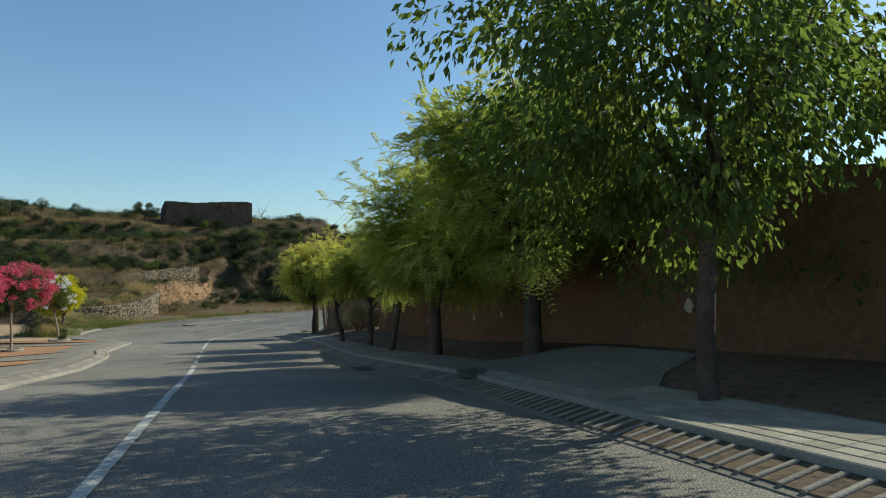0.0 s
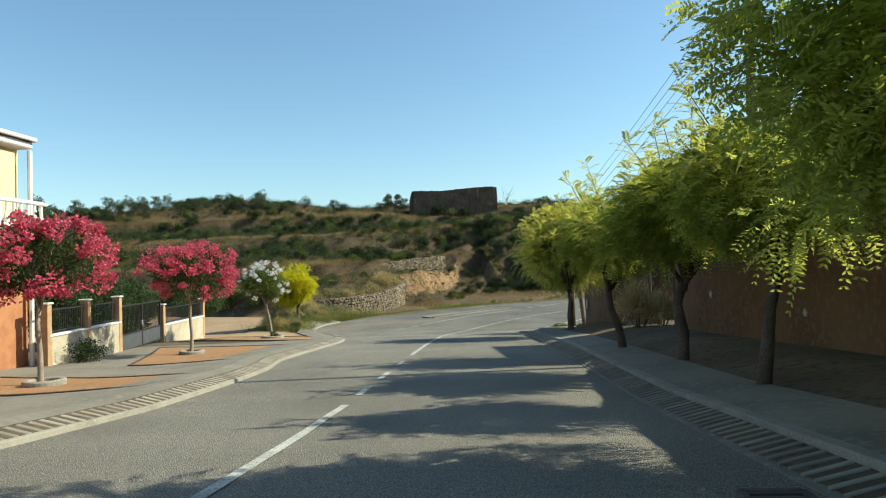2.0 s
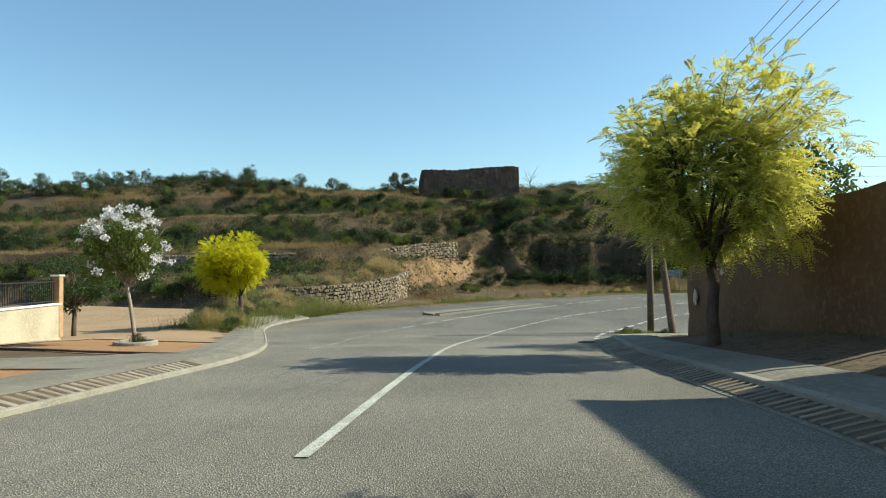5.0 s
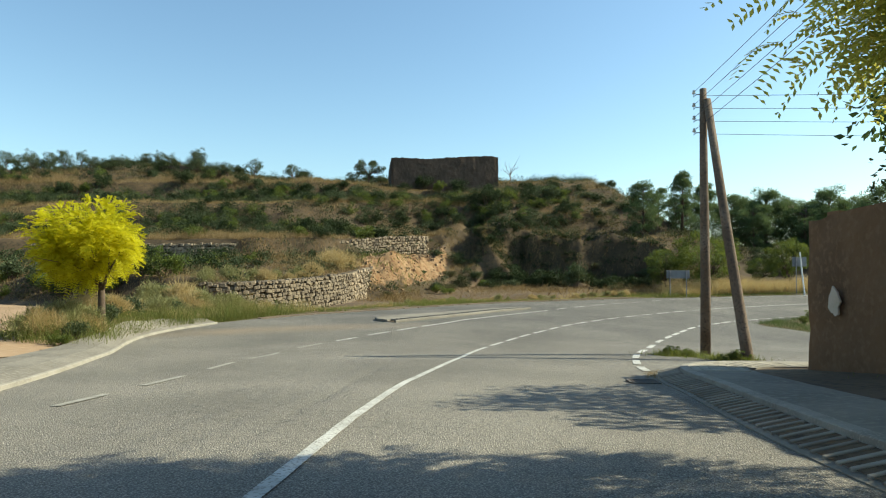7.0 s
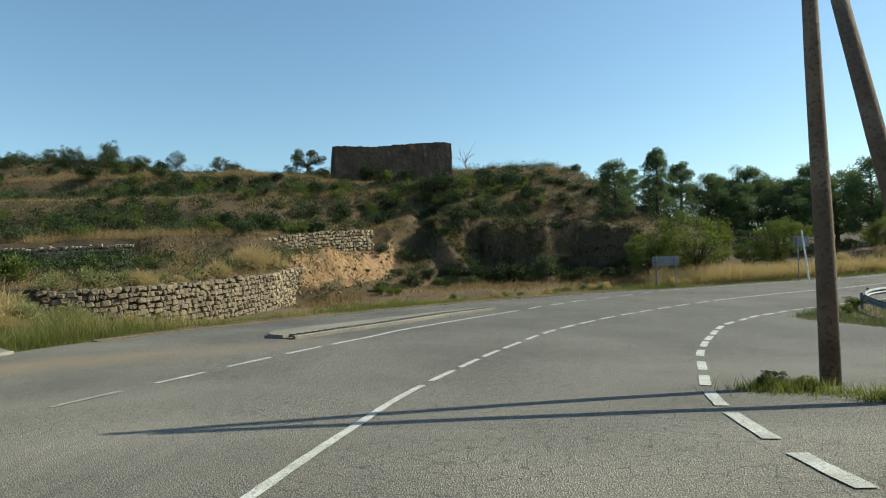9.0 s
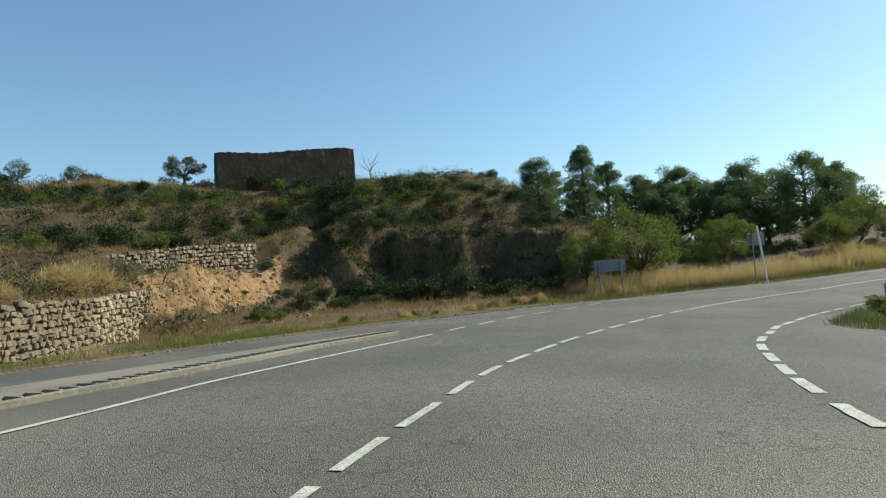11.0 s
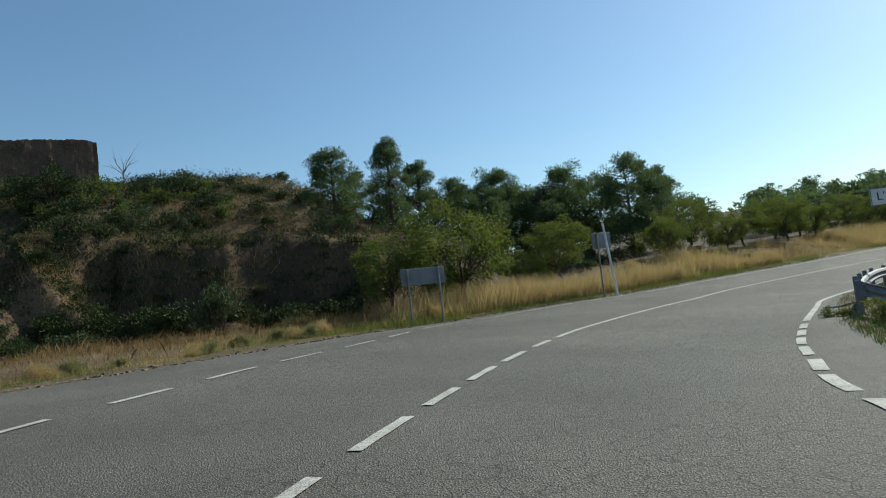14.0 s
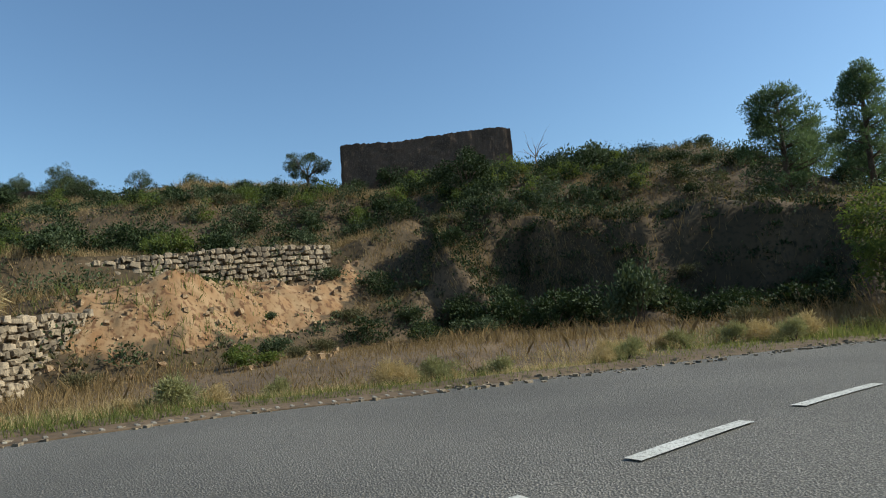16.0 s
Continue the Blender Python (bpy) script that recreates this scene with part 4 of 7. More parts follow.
for i in range(44):
    x = -12.5 + i * 0.62 + clump_rng.uniform(-0.3, 0.3)
    y = float(np.interp(x, (-12.4, -7.8, -4, -0.3, 4.2, 9.2, 14.7), (84.9, 88.3, 90.8, 92.9, 95.7, 98.5, 101.5))) + clump_rng.uniform(1.4, 5.0)
    put(shrubs[("pale", "weed", "pale", "dry")[i % 4]], x, y, clump_rng.uniform(0.35, 0.72), 47 * i, clump_rng.uniform(0.8, 1.3), -0.1, "plumed clump of dry grass on the road verge")
for i, (x, y) in enumerate(((-16.0, 84.4), (-13.9, 86.2), (-10.0, 89.2), (-8.2, 90.8), (-6.0, 92.0), (-4.2, 93.6), (-0.6, 95.2), (1.8, 96.6), (4.4, 98.8), (7.0, 99.6), (9.6, 101.6), (13.0, 103.2), (-18.6, 83.4), (-21.0, 81.2))):
    put(shrubs[("pale", "dry", "pale")[i % 3]], x, y, clump_rng.uniform(0.4, 0.75), 47 * i, clump_rng.uniform(0.8, 1.2), -0.1, "clump of tall dry weeds on the road verge")
for i, (x, y) in enumerate(((-3.2, 71.8), (-4.4, 73.0), (-2.2, 72.6), (-5.0, 71.2), (-1.2, 73.8), (0.4, 72.6), (-3.4, 75.6), (-1.8, 76.0), (1.2, 75.6), (2.6, 78.0))):
    put(shrubs["green"], x, y, clump_rng.uniform(0.22, 0.42), 67 * i, clump_rng.uniform(0.6, 0.9), -0.04, "low green weed by the guardrail")
edge_rng = np.random.RandomState(69)
for i in range(30):
    y = 69.0 + i * 0.55 + edge_rng.uniform(-0.3, 0.3)
    x = float(np.interp(y, (69, 70, 73, 75.3, 77.4, 79.8, 82.5, 84.9, 88.3), (-24.3, -23.9, -22.5, -21.3, -19.5, -17.3, -15.0, -12.4, -7.8))) - edge_rng.uniform(1.3, 3.8)
    put(shrubs[("weed", "pale", "weed", "weed", "pale")[i % 5]], x, y, edge_rng.uniform(0.28, 0.5), 47 * i, edge_rng.uniform(0.8, 1.2), -0.06, "tuft of yellow-green weeds on the road verge")
put(shrubs["olive"], -26.4, 92.2, 1.1, 200, 0.7)
put(shrubs["dark"], -24.0, 94.6, 1.2, 120, 0.8)
put(shrubs["dark"], -22.0, 96.5, 1.2, 220, 0.9)
put(shrubs["dry"], -16.5, 91.0, 1.0, 20, 0.8)
for i, (x, y, k) in enumerate(((-33.6, 62.9, 0.8), (-34.0, 65.2, 0.85), (-33.8, 67.2, 0.6), (-34.3, 69.6, 0.75), (-35.0, 60.8, 0.9))):
    put(shrubs["pale"], x, y, k, 70 * i, 1.0, -0.1)
put(shrubs["pale"], -36.4, 76.6, 1.5, 10, 0.9, -0.2, "wide straw-brown bush above the stone wall")
put(shrubs["pale"], -36.9, 78.8, 1.7, 60, 0.9, -0.2, "wide straw-brown bush above the stone wall")
for i, (x, y, k) in enumerate(((-35.8, 61.9, 0.9), (-35.0, 63.4, 1.0), (-34.7, 65.4, 0.9), (-35.0, 67.4, 0.8), (-35.6, 70.4, 0.8))):
    put(shrubs["weed"], x, y, k, 80 * i, 1.0, -0.1, "yellow-green feathery weed bush above the stone wall")
for i, (x, y, k) in enumerate(((-35.9, 58.0, 1.3), (-34.8, 57.5, 1.45), (-33.7, 57.9, 1.4), (-32.7, 58.4, 1.2), (-32.0, 59.2, 1.0), (-34.2, 59.0, 1.4), (-35.4, 59.2, 1.3), (-31.7, 60.4, 0.8), (-31.5, 61.6, 0.7))):
    put(shrubs[("weed", "weed", "pale")[i % 3]], x, y, k, 70 * i, 1.0, -0.1, "shoulder-high feathery weeds before the wall's end")
for i, (x, y, k, kind) in enumerate(((-27.6, 47.2, 0.5, "olive"), (-28.2, 48.2, 0.6, "pale"), (-28.9, 49.6, 0.6, "olive"), (-29.9, 50.6, 0.75, "pale"), (-30.4, 51.8, 0.7, "olive"), (-31.0, 52.6, 0.65, "pale"), (-31.4, 54.8, 0.7, "olive"), (-31.6, 56.2, 0.6, "dry"), (-31.6, 57.2, 0.6, "pale"), (-27.0, 46.2, 0.35, "green"))):
    put(shrubs[kind], x, y, k, 50 * i, 1.0, -0.05, "knee-high weedy bush on the corner mound")
mound_rng = np.random.RandomState(67)
for i in range(26):
    y = 46.8 + i * 0.5 + mound_rng.uniform(-0.3, 0.3)
    x = np.interp(y, (46, 47.5, 50, 52, 55, 60), (-27.0, -28.0, -29.6, -30.4, -31.2, -31.6)) - mound_rng.uniform(0.2, 2.0)
    put(shrubs[("weed", "pale", "weed", "green", "weed")[i % 5]], x, y, mound_rng.uniform(0.7, 1.05) * (0.55 if i % 5 == 3 else 1), 47 * i, mound_rng.uniform(0.85, 1.15), -0.08, "tall pale weeds on the corner mound")
put(shrubs["green"], -30.6, 83.8, 0.6, 10, 0.8, -0.05, "spiky green tuft before the clay slip")
put(shrubs["dark"], -39.0, 87.2, 0.7, 10, 0.7)
put(shrubs["dark"], -38.4, 90.0, 0.8, 60, 0.5)
hedge = shrub("hedge_bush", 78, (5.2, 4.6, 4.2), LEAF_MYRTLE, "tall dense dark green hedge behind the garden fence", (0.17, 0.1), 190, 75, x=-30.0, y=33.6, lobes=13, clump_r=0.1)
for x, y, turn, k in ((-32.6, 37.4, 90, 0.95), (-27.6, 29.6, 200, 0.9)):
    o = copy_thing(hedge, pose(x, y, at_land(x, y, -0.05), 0, 0, turn))
    o.scale = (k, k, k)
put(shrubs["dark"], -20.4, 25.6, 0.62, 30, 0.8, 0.0, "small dark bush by the house wall")
put(shrubs["olive"], -21.2, 26.3, 0.5, 80, 0.8, 0.0, "small grey-green bush by the garden wall")

back_rng = np.random.RandomState(68)
for i in range(40):
    x = -84 + i * 1.18 + back_rng.uniform(-0.5, 0.5)
    y = float(np.interp(x, (-110, -60, -44, -37), (52, 60.5, 60, 60.6))) + back_rng.uniform(0.2, 3.2)
    put(shrubs[("green", "dark", "green", "olive")[i % 4]], x, y, back_rng.uniform(0.75, 1.3), 50 * i, back_rng.uniform(0.9, 1.3), -0.1, "leafy green bush behind the sandy forecourt")
field_rng = np.random.RandomState(66)
for i in range(44):
    x = field_rng.uniform(-6, 44)
    y = 101 + 0.5 * x + field_rng.uniform(2.5, 14)
    if float(road_distance(x, y)) > 5:
        put(shrubs[("olive", "dry", "dark", "green")[i % 4]], x, y, field_rng.uniform(0.7, 1.3), 40 * i, field_rng.uniform(0.7, 1.0), -0.1, "bush in the rough field among almond trees")

# scattered scrub, thick on the banks, thin on the terraces
rng = np.random.RandomState(77)
count = 0
for _ in range(9000):
    q, p = rng.uniform(66, 150), rng.uniform(-85, 30)
    x, y = -0.38 * q + 0.92 * p, 0.92 * q + 0.38 * p
    inner = -float(poly_distance(FOOT, x, y))
    if inner < 0.6 or count >= 90:
        continue
    if scar_at(x, y) < 1.3:
        continue
    if -50.5 < x < -34.5 and 112.5 < y < 124 or (x + 52.3) ** 2 + (y - 113.2) ** 2 < 6:
        continue
    e = 0.8
    slope = math.hypot(at_land(x + e, y) - at_land(x - e, y), at_land(x, y + e) - at_land(x, y - e)) / (2 * e)
    if rng.uniform() > (0.03 + 0.75 * min(slope, 1.0) + (0.2 if q > 114 else 0) + (0.2 if q < 90 else 0)) * 0.55:
        continue
    far = 1.0 + max(0, (q - 100)) * 0.012
    kind = rng.choice(["dark", "olive", "dry", "green"], p=[0.44, 0.3, 0.12, 0.14])
    put(shrubs[kind], x, y, rng.uniform(0.55, 1.15) * far, rng.uniform(0, 360), rng.uniform(0.75, 1.2))
    count += 1
olive_tree = plant("olive_tree", -62.0, 109.0, "small round grey-green olive tree on the ridge", "tree", "olive trees on the ridge")
make_tree(olive_tree, 81, 0.7, 0.09, (0, 0, 1.6), (2.3, 2.3, 1.7), 34, 90, 0.4, ("simple", 0.12, 0.045, 0.1), LEAF_OLIVE, limbs=8, hollow=0.2)
olive_tall = plant("olive_tree", -66.5, 106.6, "upright grey-green olive tree on the ridge", "tree", "olive trees on the ridge")
make_tree(olive_tall, 82, 0.9, 0.08, (0.1, 0, 2.0), (1.9, 2.1, 2.2), 34, 90, 0.38, ("simple", 0.12, 0.045, 0.1), LEAF_OLIVE, limbs=8, hollow=0.2)
for i in range(44):
    q, p = rng.uniform(120, 129), -86 + i * 1.45 + rng.uniform(-1, 1)
    x, y = -0.38 * q + 0.92 * p, 0.92 * q + 0.38 * p
    if -55 < x < -33:
        continue
    k = rng.uniform(0.6, 1.15)
    o = copy_thing((olive_tree, olive_tall)[i % 2], pose(x, y, at_land(x, y, -0.1), 0, 0, rng.uniform(0, 360)))
    o.scale = (k, k, k * rng.uniform(0.85, 1.15))

for i in range(92):
    band = i % 3
    q = (rng.uniform(112.5, 117), rng.uniform(98.5, 103.2), rng.uniform(84, 89))[band]
    p = rng.uniform(-52, (-1, -4, -9)[band])
    x, y = -0.38 * q + 0.92 * p, 0.92 * q + 0.38 * p
    if -float(poly_distance(FOOT, x, y)) < 1.0 or scar_at(x, y) < 1.3 or math.hypot(x + 52.3, y - 113.2) < 5:
        continue
    k = (rng.uniform(1.0, 1.7), rng.uniform(0.8, 1.3), rng.uniform(0.6, 1.1))[band]
    put(shrubs[("dark", "dark", "olive", "dark", "green")[i % 5]], x, y, k, rng.uniform(0, 360), rng.uniform(0.75, 1.0), -0.25)


# ---- grass ----
def patchy(x, y, s=1.0, lo=-0.3, hi=0.4):
    return smooth(ripple(x * s * 2.2 + 7, y * s * 2.2 - 3), lo, hi)


def grass(name, label, x, y, height, mat, seed, width=0.006, lean=0.8, plain=False):
    """One sheet of loose blades with their feet at x, y; plain: one triangle a blade."""
    rng = np.random.RandomState(seed)
    n = len(x)
    z = np.maximum(land_z(x, y), road_z(x, y) - 0.3 * (road_distance(x, y) > 0)) - 0.03
    a = rng.uniform(0, math.tau, n)
    h = height * (0.25 + rng.uniform(0, 1.05, n) ** 2) * (0.45 + 0.75 * patchy(x, y, 1.1, -0.5, 0.5))
    k = rng.uniform(0.1, lean, n) * h
    b = rng.uniform(0, math.tau, n)
    w = width * rng.uniform(0.7, 1.4, n)
    foot = np.stack([x, y, z], 1)
    s = np.stack([np.cos(a) * w, np.sin(a) * w, np.zeros(n)], 1)
    tip = foot + np.stack([np.cos(b) * k, np.sin(b) * k, h], 1)
    mid = foot + np.stack([np.cos(b) * k * 0.3, np.sin(b) * k * 0.3, h * 0.58], 1)
    i = np.arange(n)[:, None]
    if plain:
        v, f = np.stack([foot - s, foot + s, tip], 1), np.concatenate([i * 3, i * 3 + 1, i * 3 + 2], 1)
    else:
        v, f = np.stack([foot - s, foot + s, mid + s * 0.8, tip, mid - s * 0.8], 1), np.concatenate([i * 5 + k for k in range(5)], 1)
    o = new(name, mesh_of(name, v.reshape(-1, 3), f, mat))
    return tagged(o, label, "grass", kind="stuff")


def sown(rng, n, x0, x1, y0, y1, keep):
    x, y = rng.uniform(x0, x1, n), rng.uniform(y0, y1, n)
    k = keep(x, y) > rng.uniform(0, 1, n)
    return x[k], y[k]


rng = np.random.RandomState(88)


def along_edge(rng, n, s0, s1, d0, d1, power=1.0):
    """Feet of blades along the road's far edge, thickest near it."""
    e = np.array(LEFT_EDGE[10:], float)
    seg = np.hypot(*np.diff(e, axis=0).T)
    run = np.concatenate([[0], np.cumsum(seg)])
    s = rng.uniform(s0, s1, n)
    x, y = np.interp(s, run, e[:, 0]), np.interp(s, run, e[:, 1])
    k = np.clip(np.searchsorted(run, s) - 1, 0, len(seg) - 1)
    t = np.diff(e, axis=0)[k] / seg[k][:, None]
    d = d0 + (d1 - d0) * rng.uniform(0, 1, n) ** power
    return x - t[:, 1] * d, y + t[:, 0] * d


x, y = along_edge(rng, 230000, 14, 105, 0.9, 6.0, 1.4)
k = rng.uniform(0, 1, len(x)) < (0.04 + 0.96 * patchy(x, y, 1.4, -0.1, 0.4)) * np.where(x < -17, 0.6, 1.0)
grass("dry_grass", "tall dry golden grass along the road verge", x[k], y[k], np.where(x[k] < -13, 0.3, 0.95), GRASS_DRY, 1, np.where(x[k] < -13, 0.007, 0.011), 0.8, True)
x, y = along_edge(rng, 60000, 18, 105, 1.2, 6.5)
k = rng.uniform(0, 1, len(x)) < patchy(x + 31, y, 1.1) * np.where(x < -15, 0.3, 1.0)
grass("brown_grass", "brown seeding weeds among the dry grass", x[k], y[k], np.where(x[k] < -17, 0.4, 0.75), GRASS_BROWN, 11, 0.007, 0.8, True)
x, y = along_edge(rng, 120000, 3, 105, 0.3, 2.4, 1.3)
k = rng.uniform(0, 1, len(x)) < 0.2 + 0.8 * patchy(x, y, 2.0)
grass("green_grass", "short green verge grass at the edge of the asphalt", x[k], y[k], 0.27, GRASS_GREEN, 2, 0.007, 0.8, True)
x, y = along_edge(rng, 100000, 3, 66, 0.6, 6.0, 1.3)
k = rng.uniform(0, 1, len(x)) < 0.5 * patchy(x, y, 0.9)
grass("mixed_grass", "mixed green and dry grass below the stone wall", x[k], y[k], 0.24, GRASS_GREEN, 8, 0.007, 0.8, True)
x, y = sown(rng, 260000, -38, -24, 46, 68, lambda a, b: (road_distance(a, b) > 0.35) * np.exp(-(((a + 29.2 + 0.1 * (b - 52)) / 1.6) ** 2 + ((b - 52.5) / 4.6) ** 2)) * 1.8)
grass("tall_weeds", "grey-green weeds and grass on the corner mound", x, y, 0.75, GRASS_GREEN, 3, 0.007, 0.9, True)


def hill_keep(x, y):
    inner = -poly_distance(FOOT, x, y)
    clear = np.abs((x + 57) * -0.32 + (y - 74.4) * 0.947 + 0.9) > np.where((x > -67) & (x < -47), 2.0, -1)
    return clear * (inner > 0.3) * (scar_at(x, y) > 0.8 + 0.5 * ripple(x * 2, y * 2)) * (1 - smooth(0.92 * x + 0.38 * y, 32, 42))


def near(t, mid, half):
    return np.exp(-((t - mid) / half) ** 2)


def brow(x, y):
    """The lips of the terraces, where dry grass stands."""
    t = hill_tier(x, y)
    return np.clip(near(t, 104.7, 1.5) + near(t, 116.7, 1.5) + near(t, 91.2, 1.2) + 0.5 * near(t, 121, 1.5) * (np.hypot(x + 43.5, y - 116) > 8.5), 0, 1) * (1 - smooth(0.92 * x + 0.38 * y, 3, 7)) + near(-poly_distance(FOOT, x, y), 2.2, 0.8) * smooth(0.92 * x + 0.38 * y, 3, 7) * (x < -9)


x, y = sown(rng, 1500000, -95, 5, 60, 135, lambda a, b: hill_keep(a, b) * np.clip(brow(a, b) + 0.04 * patchy(a, b, 0.6) + 0.3 * patchy(a, b, 0.8, 0.0, 0.4) * (1 - smooth(b, 96, 104)) * (a > -62), 0, 1))
grass("hill_grass", "dry straw-coloured grass on the hill terraces", x, y, np.where(hill_tier(x, y) > 99, np.where(np.hypot(x + 43.5, y - 116) < 8.5, 0.35, 0.6), 0.5), GRASS_HILL, 4, np.where(hill_tier(x, y) > 99, 0.016, 0.012), 0.9, True)
x, y = sown(rng, 620000, -95, 5, 60, 135, lambda a, b: hill_keep(a, b) * (0.25 + 0.5 * patchy(a - 17, b, 0.7)) * (a < -6))
grass("bank_grass", "brown dry grass matted over the terrace banks", x, y, 0.5, GRASS_BROWN, 16, 0.016, 1.1, True)


def scrub(name, label, n, seed, mat, size, keep, leaf=0.2, per=44, tall=1.5):
    """Low scrub as one sheet of many small leafy clumps."""
    rng = np.random.RandomState(seed)
    x, y = sown(rng, n, -95, 8, 60, 138, keep)
    r = size * rng.uniform(0.5, 1.4, len(x))
    c = np.stack([x, y, land_z(x, y) + r * 0.35], 1)
    pts, idx, off = clump_points(rng, c, per, r)
    pts[:, 2] = c[idx, 2] - 0.25 * r[idx] + np.abs(pts[:, 2] - c[idx, 2]) * tall
    v, f = simple_leaves(rng, pts, unit(off + np.array((0, 0, 0.5))), leaf, leaf * 0.5, -0.3)
    return tagged(new(name, mesh_of(name, v, f, mat)), label, "scrub", kind="stuff")


def bank_keep(x, y):
    return hill_keep(x, y) * np.clip(1 - 1.15 * brow(x, y), 0, 1)


def hedgerows(name, label, seed, mat, share, leaf):
    """Bushes in rows along the terrace banks and on the terraces, uneven in size and in gaps, too many to count."""
    rng = np.random.RandomState(seed)
    vs, fs, n = [], [], 0
    for q0, q1, p0, p1, count, lo, hi in ((110.8, 114.6, -62, 0, 100, 0.7, 1.3), (97.8, 102.4, -60, -3, 100, 0.6, 1.15), (105.5, 111.0, -60, 2, 60, 0.5, 1.0), (92.0, 98.0, -58, -6, 56, 0.5, 1.0), (82.0, 87.5, -60, -12, 60, 0.45, 0.9), (118.0, 124.0, -78, -22, 60, 0.6, 1.15), (106.0, 117.5, -4, 20, 110, 0.6, 1.1), (97.5, 104.0, -4, 4, 24, 0.6, 1.0)):
        for i in range(int(count * share)):
            q, p = rng.uniform(q0, q1), rng.uniform(p0, p1)
            x, y = -0.38 * q + 0.92 * p, 0.92 * q + 0.38 * p
            if -float(poly_distance(FOOT, x, y)) < 1.2 or scar_at(x, y) < 1.5 or (-51 < x < -34.5 and 110.5 < y < 125) or math.hypot(x + 52.3, y - 113.2) < 3.5:
                continue
            k = rng.uniform(lo, hi)
            lobes = rng.randint(3, 7)
            a, r = rng.uniform(0, math.tau, lobes), rng.uniform(0.2, 0.75, lobes) * k
            heart = np.stack([x + np.cos(a) * r, y + np.sin(a) * r, float(land_z(x, y)) + rng.uniform(0.2, 1.05, lobes) * k], 1)
            cl = np.repeat(heart, 5, 0) + unit(rng.normal(size=(lobes * 5, 3))) * rng.uniform(0.25, 0.55, (lobes * 5, 1)) * k
            pts, idx, off = clump_points(rng, cl, 20, rng.uniform(0.2, 0.4, len(cl)) * k)
            v, f = simple_leaves(rng, pts, unit(off + np.array((0, 0, 0.4))), leaf, leaf * 0.52, -0.2)
            vs.append(v)
            fs.append(f + n)
            n += len(v)
    return tagged(new(name, mesh_of(name, np.concatenate(vs), np.concatenate(fs), mat)), label, "bushes", kind="stuff")


hedgerows("dark_hedgerow", "dark green bushes in rows along the terrace banks", 101, LEAF_DARK, 0.55, 0.15)
hedgerows("olive_hedgerow", "grey-green bushes scattered along the terraces", 102, LEAF_OLIVE, 0.3, 0.14)
hedgerows("green_hedgerow", "fresh green bushes and shoots along the terraces", 103, LEAF_ALMOND, 0.28, 0.15)
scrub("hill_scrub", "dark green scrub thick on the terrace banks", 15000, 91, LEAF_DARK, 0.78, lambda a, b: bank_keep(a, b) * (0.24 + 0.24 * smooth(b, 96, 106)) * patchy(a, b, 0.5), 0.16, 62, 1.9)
scrub("brown_scrub", "brown dry scrub between the bushes", 9000, 92, LEAF_SCRUB, 0.6, lambda a, b: bank_keep(a, b) * 0.3, 0.2, 24)
scrub("green_scrub", "grey-green low bushes on the slopes", 10000, 93, LEAF_OLIVE, 0.7, lambda a, b: bank_keep(a, b) * 0.28 * patchy(a + 40, b, 0.5), 0.15, 75, 1.8)
scrub("spur_scrub", "brown scrub over the rounded spur above the bank", 9000, 96, LEAF_SCRUB, 0.5, lambda a, b: (a > -24) * (a < -6) * (-poly_distance(FOOT, a, b) > 0.2) * (b < 112) * 0.6, 0.16, 44)
scrub("spur_bushes", "dark low bushes over the rounded spur above the bank", 5000, 97, LEAF_DARK, 0.6, lambda a, b: (a > -26) * (a < -6) * (-poly_distance(FOOT, a, b) > 0.2) * (b < 112) * patchy(a, b, 0.8) * 0.6, 0.16, 60)
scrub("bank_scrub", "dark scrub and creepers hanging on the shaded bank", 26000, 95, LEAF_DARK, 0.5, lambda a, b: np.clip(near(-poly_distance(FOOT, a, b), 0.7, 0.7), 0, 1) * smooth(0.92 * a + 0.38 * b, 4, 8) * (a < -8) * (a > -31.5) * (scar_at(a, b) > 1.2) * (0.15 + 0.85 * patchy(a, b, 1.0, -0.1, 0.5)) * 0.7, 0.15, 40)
# dark leaf clumps added so that the hollow's wall reads as deep shade
scrub("scoop_scrub", "dark scrub added over the hollow in the bank to stand in for its deep shade", 110000, 98, LEAF_DARK, 0.42, lambda a, b: smooth(a, -31.5, -29) * (1 - smooth(a, -13, -11)) * smooth(b, 95.2, 96.4) * (1 - smooth(b, 99.5, 101.5)) * (0.25 + 0.75 * patchy(a, b * 0.4, 1.3)) * 0.75, 0.14, 40, 1.5)
x, y = sown(rng, 60000, -34, -6, 76, 99, lambda a, b: (road_distance(a, b) > 2.0) * (poly_distance(FOOT, a, b) > -0.6) * (0.2 + 0.8 * patchy(a, b, 0.9)))
grass("bank_foot_grass", "dry and green weeds at the foot of the bank", x, y, 0.42, GRASS_BROWN, 13, 0.007)
x, y = sown(rng, 9000, -38, -29, 79, 94, lambda a, b: (scar_at(a, b) < 1.6) * smooth(ripple(a * 3, b * 3), 0.1, 0.5))
grass("slip_tufts", "tufts of dry weeds on the bare clay slip", x, y, 0.5, GRASS_GREEN, 12, 0.01)
x, y = sown(rng, 420000, -8.5, 16, 64, 92, lambda a, b: (road_distance(a, b) > 0.15) * (a > -8.2) * smooth(-road_distance(a, b), -9, -1.5) * (0.35 + 0.65 * patchy(a, b, 1.5)))
grass("nose_grass", "low green weeds under the guardrail", x, y, 0.2, GRASS_WEED, 5, 0.008, 0.9, True)
